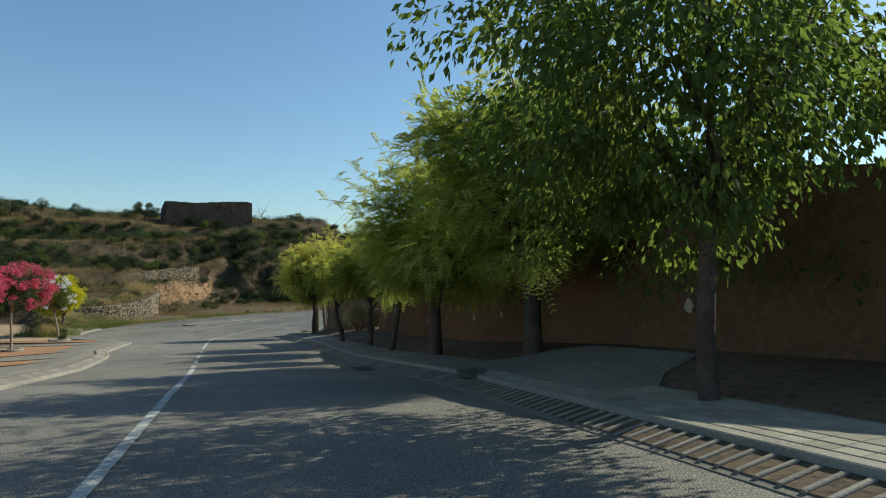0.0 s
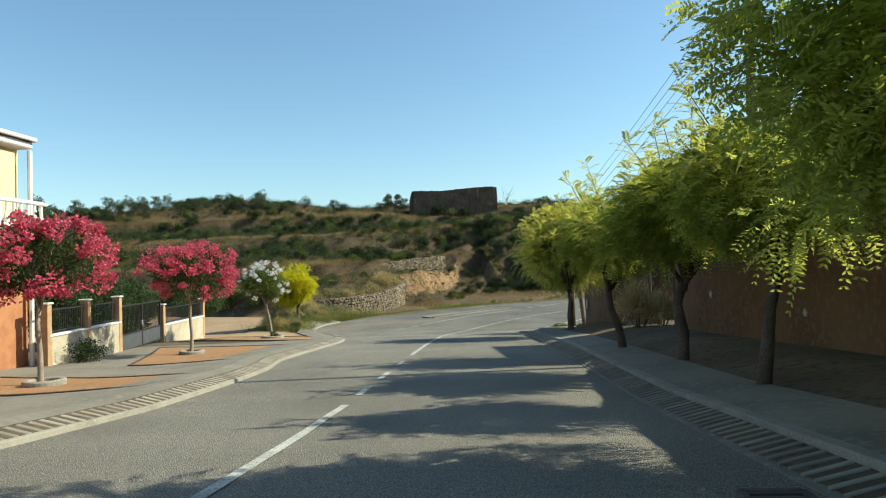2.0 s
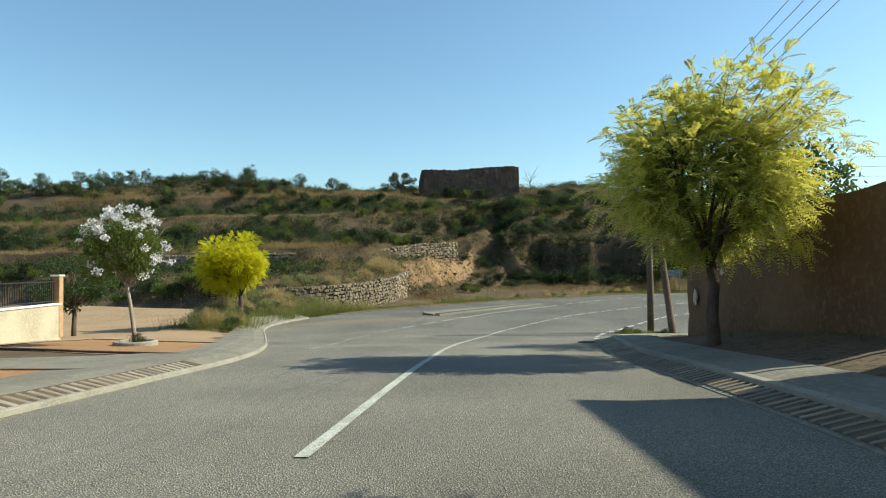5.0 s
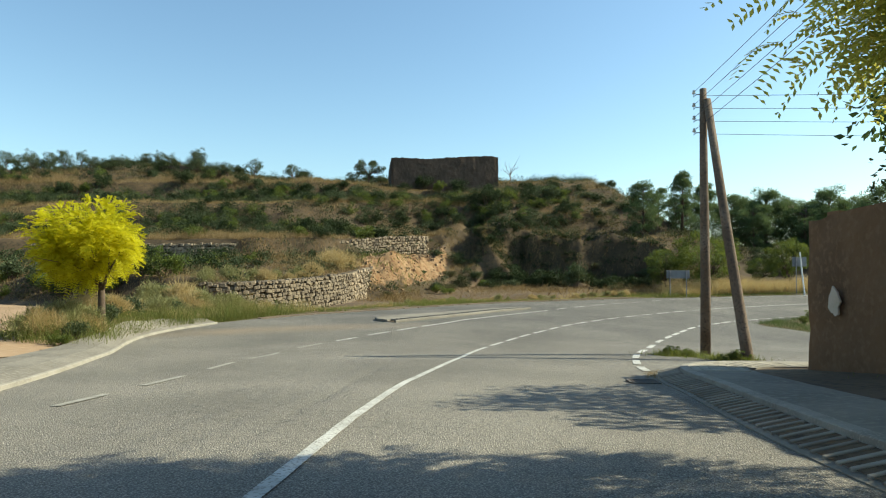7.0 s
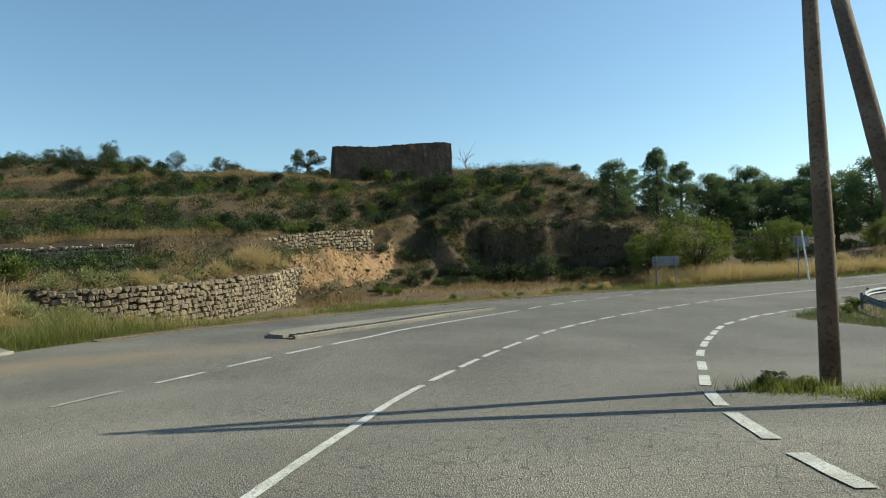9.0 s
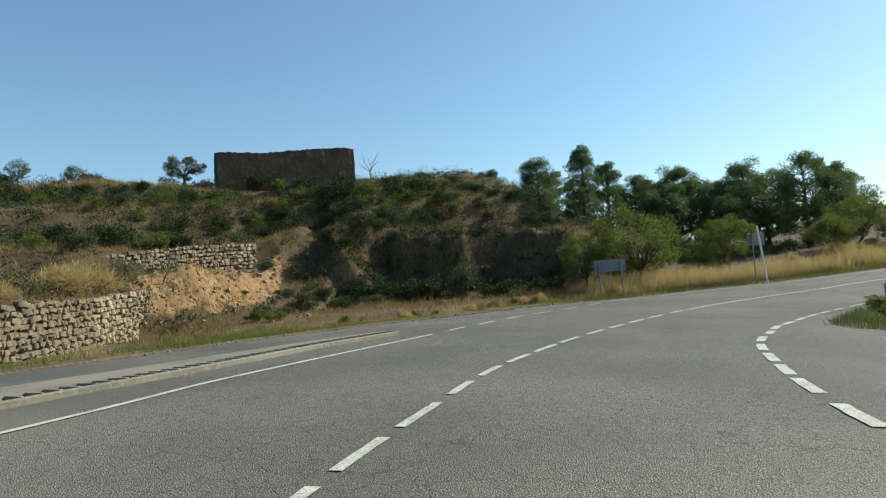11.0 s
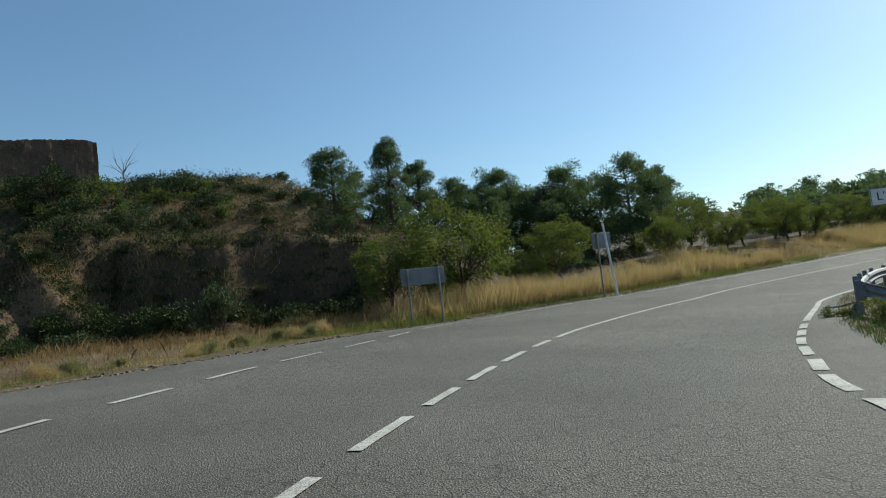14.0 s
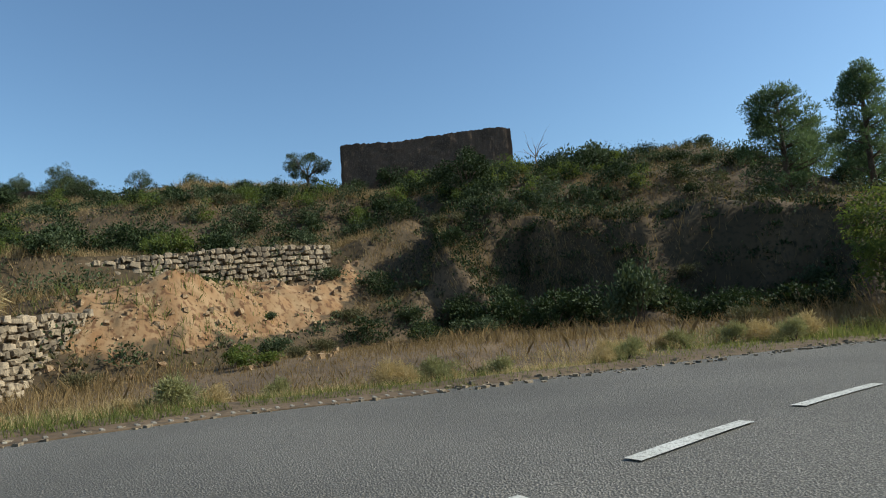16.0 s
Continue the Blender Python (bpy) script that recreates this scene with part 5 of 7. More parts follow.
x, y = sown(rng, 90000, -12.2, -8, 50, 53.4, lambda a, b: np.exp(-(((a + 10.85) / 0.42) ** 2 + ((b - 51.95) / 0.22) ** 2)) + np.exp(-(((a + 9.55) / 0.4) ** 2 + ((b - 51.15) / 0.2) ** 2)) + 0.12 * np.exp(-(((a + 10.0) / 0.9) ** 2 + ((b - 51.6) / 0.25) ** 2)))
grass("pole_weeds", "bushy green weeds round the feet of the wooden pole", x, y, 0.4, GRASS_GREEN, 6, 0.009, 1.0, True)
for i, (x, y, k) in enumerate(((-11.1, 51.95, 0.24), (-10.75, 52.0, 0.27), (-10.5, 51.9, 0.2), (-9.75, 51.2, 0.2), (-9.45, 51.1, 0.26), (-9.2, 51.0, 0.22))):
    put(shrubs["green"], x, y, k, 65 * i, 0.9, -0.02, "bushy green weed at the foot of the wooden pole")
x, y = sown(rng, 30000, -11.6, -10.2, 43.6, 48.2, lambda a, b: 0.5 * np.exp(-(((a - np.interp(b, (44.6, 46.5, 47.8), (-11.0, -11.2, -10.75))) / 0.13) ** 2)) * (0.1 + 0.9 * patchy(a, b, 3.0)))
grass("gutter_weeds", "dry and green weeds growing in the slotted gutter", x, y, 0.075, GRASS_BROWN, 17, 0.005, 1.0, True)
x, y = sown(rng, 150000, -41, -28, 53, 67, lambda a, b: (road_distance(a, b) > 0.3) * (poly_distance(FOOT, a, b) > -1.0) * (a > -33.4 - 0.4 * (b > 57)) * (0.25 + 0.75 * patchy(a, b, 1.2)))
grass("corner_grass", "tall pale weeds and grass on the corner before the wall", x, y, np.where(y > 61, 0.3, 0.6), GRASS_GREEN, 14, 0.007, 0.8, True)
x, y = sown(rng, 70000, -41, -28, 53, 67, lambda a, b: (road_distance(a, b) > 0.8) * (poly_distance(FOOT, a, b) > -1.0) * (a > -33.8) * patchy(a + 9, b, 1.2))
grass("corner_straw", "dry straw among the corner weeds", x, y, np.where(y > 61, 0.3, 0.7), GRASS_DRY, 15, 0.007, 0.8, True)
x, y = sown(rng, 9000, -9.5, -3, 30, 48, lambda a, b: (road_distance(a, b) > 2.2) * patchy(a, b, 1.8) * 0.35)
grass("strip_weeds", "sparse weeds on the earth strip by the wall", x, y, 0.13, GRASS_GREEN, 7, 0.006)

# ---- lines along the road ----
def dense(pts, step=0.5):
    """Points every step metres along a smooth curve through pts."""
    p = [Vector(a).to_3d() for a in pts]
    p = [p[0] * 2 - p[1]] + p + [p[-1] * 2 - p[-2]]
    out = []
    for a, b, c, d in zip(p, p[1:], p[2:], p[3:]):
        n = max(1, round((c - b).length / step))
        for i in range(n):
            t = i / n
            out.append(0.5 * ((2 * b) + (c - a) * t + (2 * a - 5 * b + 4 * c - d) * t * t + (3 * b - a - 3 * c + d) * t ** 3))
    return out + [p[-2]]


def walk_along(pts, step):
    """Places and directions every step metres along a polyline."""
    out, left = [], 0.0
    for a, b in zip(pts, pts[1:]):
        L = (b - a).length
        while left < L:
            out.append((a.lerp(b, left / L), (b - a).normalized()))
            left += step
        left -= L
    return out


def normals(pts):
    """Unit vectors to the right of the way at each point."""
    r = []
    for i in range(len(pts)):
        d = (pts[min(i + 1, len(pts) - 1)] - pts[max(i - 1, 0)]).normalized()
        r.append(Vector((d.y, -d.x, 0)))
    return r


def rz_at(x, y):
    return float(road_z(x, y))


def ribbon(bm, rows):
    """Faces between rows of points."""
    made = [[bm.verts.new(p) for p in row] for row in rows]
    for a, b in zip(made, made[1:]):
        for k in range(len(a) - 1):
            bm.faces.new((a[k], b[k], b[k + 1], a[k + 1]))
    return bm


# ---- pavements ----
KERB_R = dense([(12.2, -25), (5.3, -5), (-0.76, 13.5), (-6.5, 30.6), (-9.5, 38.5), (-10.62, 43.2), (-10.95, 44.6), (-11.1, 45.6), (-11.13, 46.5), (-11.0, 47.05), (-10.7, 47.8), (-10.2, 48.5), (-9.5, 49.0), (-8.3, 49.4), (-4, 50.7), (2, 52.5)], 0.5)
rows = []
for p, n in zip(KERB_R, normals(KERB_R)):
    r = rz_at(p.x, p.y)
    w = 1.6 + 1.5 * float(smooth(p.y, 7.6, 8.6) * (1 - smooth(p.y, 11.2, 12.4)))
    e = p + n * w
    le = max(at_land(e.x, e.y) + 0.035, r + 0.2)
    rows.append([(p.x, p.y, r - 0.1), (p.x, p.y, r + 0.012)] + [((p + n * k).x, (p + n * k).y, z) for k, z in
                ((0.04, r + 0.02), (0.44, r + 0.12), (0.46, r + 0.165), (w * 0.6, (r + 0.17 + le) / 2 + 0.01), (w, le), (w + 0.02, le - 0.25))])
pavement_r = finish(ribbon(bmesh.new(), rows), "pavement_east", CONCRETE)
tagged(pavement_r, "grey concrete pavement with ribbed sloping kerb beside the wall", "pavement", kind="structure")
KERB_WHITE = material("kerb_band", (0.275, 0.25, 0.203), 0.9, (0.21, 0.19, 0.152), 2.5, 0.3, 50, (0.32, 0.29, 0.24))


def kerb_band(parent, line, side, low, high, edge, end=900.0):
    """A dirty slotted channel as far as end, and a pale kerb along edge, an outline of offsets and heights."""
    rows, top = [], []
    for p, n in zip(line, normals(line)):
        r, n = rz_at(p.x, p.y), n * side
        if p.y < end:
            rows.append([((p + n * k).x, (p + n * k).y, r + low + (high - low) * k / 0.44 + 0.006) for k in (0.07, 0.43)])
        top.append([((p + n * k).x, (p + n * k).y, r + h) for k, h in edge])
    turn = (lambda q: q) if side > 0 else (lambda q: [r[::-1] for r in q])
    part("channel_dirt", ribbon(bmesh.new(), turn(rows)), SOIL, parent, "dark dirt in the slotted channel")
    part("kerb", ribbon(bmesh.new(), turn(top)), KERB_WHITE, parent, "pale concrete kerb")


kerb_band(pavement_r, KERB_R, 1, 0.015, 0.12, ((0.44, 0.12), (0.445, 0.178), (0.46, 0.188), (0.59, 0.192), (0.6, 0.18), (0.605, 0.1)))

KERB_L = dense([(4, -25), (-5.0, 2.5), (-11.1, 21.2), (-13.6, 26.6), (-15.4, 31.5), (-16.9, 35.4), (-19, 38.8), (-23.6, 44.6), (-27.3, 49.2), (-28.4, 51.8), (-28.6, 54.6)], 0.5)
rows = []
for p, n in zip(KERB_L, normals(KERB_L)):
    r, n = rz_at(p.x, p.y), -n
    w = 8.0 - 6.5 * float(smooth(p.y, 33.0, 36.5)) - 0.55 * float(smooth(p.y, 46.0, 50.0))
    prof = [(p.x, p.y, r - 0.1), (p.x, p.y, r + 0.04)]
    for k in (0.04, 0.42, 0.44, 0.9, 0.9 + (w - 0.9) * 0.2, 0.9 + (w - 0.9) * 0.4, 0.9 + (w - 0.9) * 0.6, 0.9 + (w - 0.9) * 0.8, w):
        q = p + n * k
        prof.append((q.x, q.y, r + 0.05 + 0.1 * k / 0.42 if k < 0.43 else at_land(q.x, q.y) + 0.03 + 0.1 * math.exp(-(k - 0.44) / 0.8)))
    prof.append((prof[-1][0], prof[-1][1], prof[-1][2] - 0.3))
    rows.append(prof)
pavement_l = finish(ribbon(bmesh.new(), [r[::-1] for r in rows]), "pavement_west", CONCRETE)
tagged(pavement_l, "pale concrete pavement with ribbed gutter before the house", "pavement", kind="structure")
kerb_band(pavement_l, KERB_L, -1, 0.045, 0.15, ((-0.02, -0.02), (-0.015, 0.062), (-0.005, 0.072), (0.045, 0.08), (0.055, 0.045)), 33.6)


# ---- timber-edged gravel beds ----
TIMBER = material("edging_timber", (0.075, 0.05, 0.035), 0.9, (0.11, 0.075, 0.05), 3, 0.4, 40)


def gravel_bed(corners, label):
    c = [Vector(a).to_3d() for a in corners]
    rows = []
    for i in range(13):
        a, b = c[0].lerp(c[3], i / 12), c[1].lerp(c[2], i / 12)
        rows.append([(q.x, q.y, at_land(q.x, q.y) + 0.045) for q in (a.lerp(b, k / 12) for k in range(13))])
    root = tagged(empty("gravel_bed", *((c[0] + c[2]) / 2).xy), label, "planting bed", "gravel beds")
    inv = root.matrix_basis.inverted()
    part("gravel", ribbon(bmesh.new(), [[inv @ Vector(q) for q in r] for r in rows]), GRAVEL, root)
    for a, b in zip(c, c[1:] + c[:1]):
        bm = bmesh.new()
        n = Vector((-(b - a).y, (b - a).x, 0)).normalized() * 0.045
        sect = []
        for i in range(9):
            q = a.lerp(b, i / 8)
            z = at_land(q.x, q.y)
            sect.append([inv @ Vector(v) for v in ((q.x - n.x, q.y - n.y, z - 0.1), (q.x - n.x, q.y - n.y, z + 0.065), (q.x + n.x, q.y + n.y, z + 0.065), (q.x + n.x, q.y + n.y, z - 0.1))])
        ribbon(bm, sect)
        part("edging_board", bm, TIMBER, root)
    return root


gravel_bed([(-17.3, 18.2), (-12.1, 20.1), (-12.7, 22.1), (-18.3, 21.6)], "orange gravel bed edged with dark timber round a tree")
gravel_bed([(-17.4, 24.6), (-14.1, 25.7), (-16.6, 31.8), (-22.3, 30.5)], "orange gravel bed edged with dark timber before the gate")
gravel_bed([(-24.4, 34.6), (-17.7, 34.9), (-20.4, 38.6), (-26.8, 39.6)], "orange gravel bed edged with timber beside the sandy forecourt")


def planting_ring(x, y, r):
    bm = bmesh.new()
    prof = ((r - 0.14, -0.1), (r - 0.14, 0.1), (r - 0.11, 0.12), (r - 0.02, 0.12), (r, 0.09), (r, -0.1))
    rings = [[bm.verts.new((pr * math.cos(k * math.tau / 24), pr * math.sin(k * math.tau / 24), z)) for k in range(24)] for pr, z in prof]
    for a, b in zip(rings, rings[1:]):
        for k in range(24):
            bm.faces.new((a[k], a[(k + 1) % 24], b[(k + 1) % 24], b[k]))
    o = finish(bm, "planting_ring", KERB_WHITE)
    o.matrix_basis = pose(x, y, at_land(x, y, 0.05))
    return tagged(o, "pale concrete ring round the foot of a young tree", "planting ring", "tree rings")


for x, y, r in ((-21.64, 36.81, 0.55), (-18.7, 28.4, 0.42), (-15.4, 20.6, 0.42)):
    planting_ring(x, y, r)
put(shrubs["dark"], -21.5, 36.7, 0.2, 0, 0.9, 0.1, "little green plant in the planting ring")

SAND = material("forecourt_sand", (0.33, 0.222, 0.13), 0.95, (0.27, 0.18, 0.105), 0.4, 0.8, 20, (0.37, 0.26, 0.16))
xs, ys = np.arange(-75, -17, 0.8), np.arange(33, 64, 0.8)
SX, SY = np.meshgrid(xs, ys)
me = grid_mesh("forecourt", xs, ys, lambda a, b: land_z(a, b) + 0.015)
bm = bmesh.new()
bm.from_mesh(me)
bm.faces.ensure_lookup_table()
cx, cy = SX[:-1, :-1] + 0.4, SY[:-1, :-1] + 0.4
off = ((road_distance(cx, cy) < 1.5) | (poly_distance(FOOT, cx, cy) < 0.5) | (cy < 34.5) | ((cx + 29.8) ** 2 / 9 + (cy - 51) ** 2 / 20 < 1) | (cx - 0.8 * (60 - cy) > -24)).ravel()
bmesh.ops.delete(bm, geom=[f for f, k in zip(bm.faces, off) if k], context="FACES")
bm.to_mesh(me)
bm.free()
me.materials.append(SAND)
tagged(new("forecourt", me), "open sandy orange forecourt with tyre marks", "ground", kind="structure")


# ---- road markings ----
def marking_set(name, label):
    return tagged(new(name), label, "road marking", kind="structure")


def paint(parent, pts, width, pieces, name="dash", by_y=False, mat=None):
    """Strips of paint along a curve; pieces: (start, end) in metres from its beginning, or by y."""
    line = dense(pts, 0.25)
    run = [0.0]
    for a, b in zip(line, line[1:]):
        run.append(run[-1] + (b - a).length)
    ns = normals(line)
    ax, ay = [p.x for p in line], [p.y for p in line]
    nx, ny = [n.x for n in ns], [n.y for n in ns]
    for s, e in pieces:
        if by_y:
            s, e = (float(np.interp(k, ay, run)) for k in (s, e))
        e = min(e, run[-1])
        if e - s < 0.2:
            continue
        rows = []
        k = max(2, int((e - s) / 0.4) + 1)
        for i in range(k + 1):
            d = s + (e - s) * i / k
            x, y, u, v = (float(np.interp(d, run, c)) for c in (ax, ay, nx, ny))
            w = width / 2 * (1 + 0.06 * math.sin(d * 9))
            rows.append([(x - u * w, y - v * w, rz_at(x - u * w, y - v * w) + 0.012), (x + u * w, y + v * w, rz_at(x + u * w, y + v * w) + 0.012)])
        part(name, ribbon(bmesh.new(), rows), mat or PAINT, parent)
    return run[-1]


def dashes(start, end, dash, gap):
    out = []
    while start < end:
        out.append((start, min(start + dash, end)))
        start += dash + gap
    return out


CENTRE = [(4.5, -18), (-2.62, 5.36), (-6.1, 16.0), (-7.45, 19.8), (-11.7, 32.4), (-13.3, 37.5), (-14.62, 42), (-15.07, 44), (-15.95, 48.8), (-16.17, 52), (-16.1, 55.3), (-15.83, 58.3), (-15.65, 60.1), (-15.39, 61.7), (-14.93, 63.5), (-14.4, 65.3),
          (-13.88, 66.85), (-13.16, 68.73), (-12.47, 70.35), (-11.65, 72.2), (-10.76, 74.0), (-9.79, 75.8), (-8.5, 77.9), (-7.2, 79.6), (-5.4, 81.7), (-2.9, 84.4), (-0.4, 86.7), (2.2, 88.7), (6.5, 91.5), (12, 94.6), (25, 101), (45, 109.5), (78, 122)]
m = marking_set("road_marking_centre", "worn white centre line, solid and then dashed")
paint(m, CENTRE, 0.12, [(-17.9, 19.53), (20.5, 21.5), (22.6, 24.0), (25.4, 26.6), (28.4, 51.6), (52.05, 53.4), (53.8, 55.0), (55.4, 56.5), (56.95, 58.3), (58.9, 60.05), (60.6, 61.75), (62.2, 63.45), (63.8, 65.15), (65.54, 66.85),
                        (67.5, 68.73), (69.27, 70.33), (70.9, 72.2), (72.7, 74.0), (74.7, 75.8), (76.35, 121)], by_y=True)
m = marking_set("road_marking_west", "white edge line, dashed before and after a solid stretch")
WEST = [(-17.0, 37.8), (-17.69, 39.5), (-18.75, 42.1), (-20.1, 45.3), (-20.7, 47.4), (-21.05, 48.8), (-21.05, 50.9), (-20.9, 52.8), (-20.65, 54.4), (-20.3, 56.4), (-20.0, 58), (-19.7, 60.4), (-18.96, 63.7), (-17.8, 68.0), (-17.16, 70.4), (-16.4, 72.6),
        (-15.6, 74.8), (-14.6, 77.1), (-13.45, 79.3), (-12.4, 81.4), (-11.4, 83.3), (-7.5, 87.4), (-3.7, 90.2), (0, 92.3), (4.5, 95.1), (9.5, 97.9), (15, 100.9), (25, 106), (45, 114), (78, 127)]
paint(m, WEST, 0.12, [(38.5, 39.6), (40.6, 42.1), (43.3, 44.9), (45.9, 47.8), (49.1, 50.4)], by_y=True, mat=PAINT_FAINT)
paint(m, WEST, 0.12, [(51.2, 52.4), (53.05, 54.3), (54.8, 56.05), (56.45, 68.1), (69.2, 70.4), (71.35, 72.5), (73.4, 74.8), (75.6, 77.1), (78.0, 79.4), (80.2, 81.5), (82.6, 127)], by_y=True)
m = marking_set("road_marking_east", "broad white dashes curving across the side road")
paint(m, [(-11.2, 46.2), (-11.55, 47.9), (-11.8, 50.2), (-11.87, 52), (-11.75, 54.2), (-11.6, 57), (-11.45, 58.4), (-11.2, 60.3), (-10.9, 62), (-10.6, 63.6), (-10.3, 64.9), (-9.85, 66.2), (-9.4, 67.2), (-8.75, 68.8), (-7.85, 70.3)], 0.17,
      [(46.7, 47.75), (48.34, 49.94), (50.45, 51.71), (52.31, 53.62), (54.5, 55.9), (56.95, 58.2), (58.95, 60.2), (60.55, 61.7), (62.05, 63.2), (63.7, 64.76), (65.3, 66.3), (66.9, 67.7), (68.1, 69.1), (69.4, 70.25)], by_y=True)
paint(m, [(-7.75, 70.5), (-6.6, 72.3), (-4.5, 75.1), (-1.5, 78.8), (0.5, 81.1), (4.6, 84.4), (10.2, 87.6), (25.5, 95), (46, 103.3), (78, 116)], 0.14, dashes(0.2, 5.5, 1.0, 0.35) + [(6.0, 110)], "line")


# ---- raised island ----
near = dense([(-21.8, 57.3), (-21.1, 59.5), (-20.5, 62), (-19.8, 65.3), (-18.75, 68.4)], 0.5)
rows = []
for i, (p, n) in enumerate(zip(near, normals(near))):
    t = i / (len(near) - 1)
    w = (1.35 * (1 - t) + 0.68) * (0.55 if i == 0 else 0.85 if i == 1 else 1)
    r = rz_at(p.x, p.y)
    q = p - n * w
    rows.append([(p.x, p.y, r - 0.08), (p.x, p.y, r + 0.08)] + [(p.x - n.x * k, p.y - n.y * k, r + h) for k, h in ((0.03, 0.1), (0.1, 0.1), (0.11, 0.025), (0.5, 0.025), (0.51, 0.1))]
                + [(q.x + n.x * 0.05, q.y + n.y * 0.05, r + 0.115), (q.x, q.y, r + 0.09), (q.x, q.y, r - 0.08)])
bm = ribbon(bmesh.new(), [r[::-1] for r in rows])
bm.faces.new([bm.verts.new(v) for v in rows[0]])
island = tagged(finish(bm, "traffic_island", CONCRETE), "low concrete traffic island with a ribbed stone edge", "traffic island")
rows = [[(p.x - n.x * k, p.y - n.y * k, rz_at(p.x, p.y) + 0.031) for k in (0.115, 0.495)] for p, n in zip(near, normals(near))]
part("channel_dirt", ribbon(bmesh.new(), [r[::-1] for r in rows]), SOIL, island, "dark dirt in the slotted channel")


# ---- iron covers ----
IRON = material("cast_iron", (0.09, 0.083, 0.076), 0.7, (0.13, 0.105, 0.085), 6, 0.4, 60, metal=0.3)


def grate(x, y, z, w, l, rz, label, bars):
    root = tagged(new("drain_grate"), label, "drain grate")
    root.matrix_basis = pose(x, y, z, 0, 0, rz)
    bm = bmesh.new()
    for cx, cy, sx, sy in ((0, l / 2, w, 0.05), (0, -l / 2, w, 0.05), (w / 2, 0, 0.05, l), (-w / 2, 0, 0.05, l)):
        box(bm, (cx, cy, 0.0), (sx, sy, 0.04))
    part("frame", bm, IRON, root)
    for i in range(bars):
        part("bar", box(bmesh.new(), (-w / 2 + (i + 0.5) * w / bars, 0, 0), (w / bars * 0.45, l - 0.02, 0.03)), IRON, root)
    return root


grate(-1.75, 15.3, rz_at(-1.75, 15.3) + 0.012, 0.75, 0.4, 108, "dark iron drain grate in the gutter by the kerb", 9)
grate(-11.24, 44.5, rz_at(-11.24, 44.5) + 0.012, 0.46, 0.36, 17, "long iron drain grate beside the pavement end", 12)

def round_cover(x, y, z, r, label):
    root = tagged(new("manhole_cover"), label, "manhole cover")
    root.matrix_basis = pose(x, y, z, 3, 2, 20)
    part("frame", tube(bmesh.new(), [(0, 0, -0.04), (0, 0, 0.004), (0, 0, 0.006)], [r, r, r - 0.02], 28), IRON, root)
    part("lid", tube(bmesh.new(), [(0, 0, 0), (0, 0, 0.012), (0, 0, 0.015)], [r - 0.05, r - 0.05, r - 0.07], 28), IRON, root)
    for i in range(6):
        L = 2 * math.sqrt((r - 0.08) ** 2 - ((i - 2.5) * 0.1) ** 2)
        part("rib", box(bmesh.new(), ((i - 2.5) * 0.1, 0, 0.018), (0.03, L, 0.012)), IRON, root)
    return root


q = min(KERB_R, key=lambda p: abs(p.y - 10.7))
round_cover(0.66, 10.98, rz_at(q.x, q.y) + 0.2, 0.34, "round cast-iron manhole cover let into the pavement")


# ---- mud wall beside the street ----
def rough_wall(name, a, b, base, top, thick, mat, jag=0.06, lean=0.0, parent=None, step=0.35, seed=1, rough=0.035):
    """An old uneven wall from a to b; base and top: heights at both ends, in metres above sea."""
    rng = np.random.RandomState(seed)
    a, b = Vector(a).to_3d(), Vector(b).to_3d()
    L = (b - a).length
    d = (b - a).normalized()
    n = Vector((d.y, -d.x, 0))
    nu, nv = max(4, int(L / step)), 14
    rows = []
    for i in range(nu + 1):
        t = i / nu
        z0 = base[0] + (base[1] - base[0]) * t
        z1 = (float(np.interp(t, np.linspace(0, 1, len(top)), top)) + jag * rng.uniform(-1, 1))
        row = []
        for side in (1, -1):
            ks = range(nv + 1) if side == 1 else range(nv, -1, -1)
            for k in ks:
                f = k / nv
                taper = thick / 2 * (1 - 0.15 * f)
                p = a + d * (t * L + lean * (z1 - z0) * f) + n * side * (taper + rough * noise.noise(Vector((t * L * 1.1, f * (z1 - z0) * 1.3 + side * 9, seed))) + rough * 0.8 * noise.noise(Vector((t * L * 2.6, f * (z1 - z0) * 3, seed + side))))
                row.append((p.x, p.y, z0 + (z1 - z0) * f))
        rows.append(row)
    bm = ribbon(bmesh.new(), rows)
    for r in (rows[0], rows[-1]):
        bm.faces.new([bm.verts.new(v) for v in r])
    bmesh.ops.recalc_face_normals(bm, faces=bm.faces)
    return finish(bm, name, mat, parent)


w1 = rough_wall("wall_south", (-8.18, 47.2), (-3.95, 35.9), (-3.5, -2.4), (-0.25, -0.1, 0.1, 0.4, 0.6, 0.7, 0.75), 0.5, MUD, 0.05, seed=2)
tagged(w1, "old ochre mud wall with crumbling plaster and stains", "wall", kind="structure")
w2 = rough_wall("wall_north", (-2.85, 32.4), (9.8, -5.0), (-2.3, 0.2), (0.5, 0.6, 1.3, 1.7, 2.1, 2.5, 2.8, 2.8, 2.4, 1.7, 1.8, 2.0, 2.2), 0.5, MUD, 0.05, seed=3)
tagged(w2, "long ochre mud wall shaded by the street trees", "wall", kind="structure")
w3 = rough_wall("wall_back", (-7.9, 47.5), (6, 51.6), (-3.5, -3.4), (-0.1, 0.2, 0.1), 0.5, MUD, 0.05, seed=4)
tagged(w3, "ochre mud wall along the side road", "wall", kind="structure")
yard = tagged(empty("farm_building", -1.4, 36.0, -2.6), "dark weathered mud-brick farm building behind the gap in the wall", "building")
inv = yard.matrix_basis.inverted()
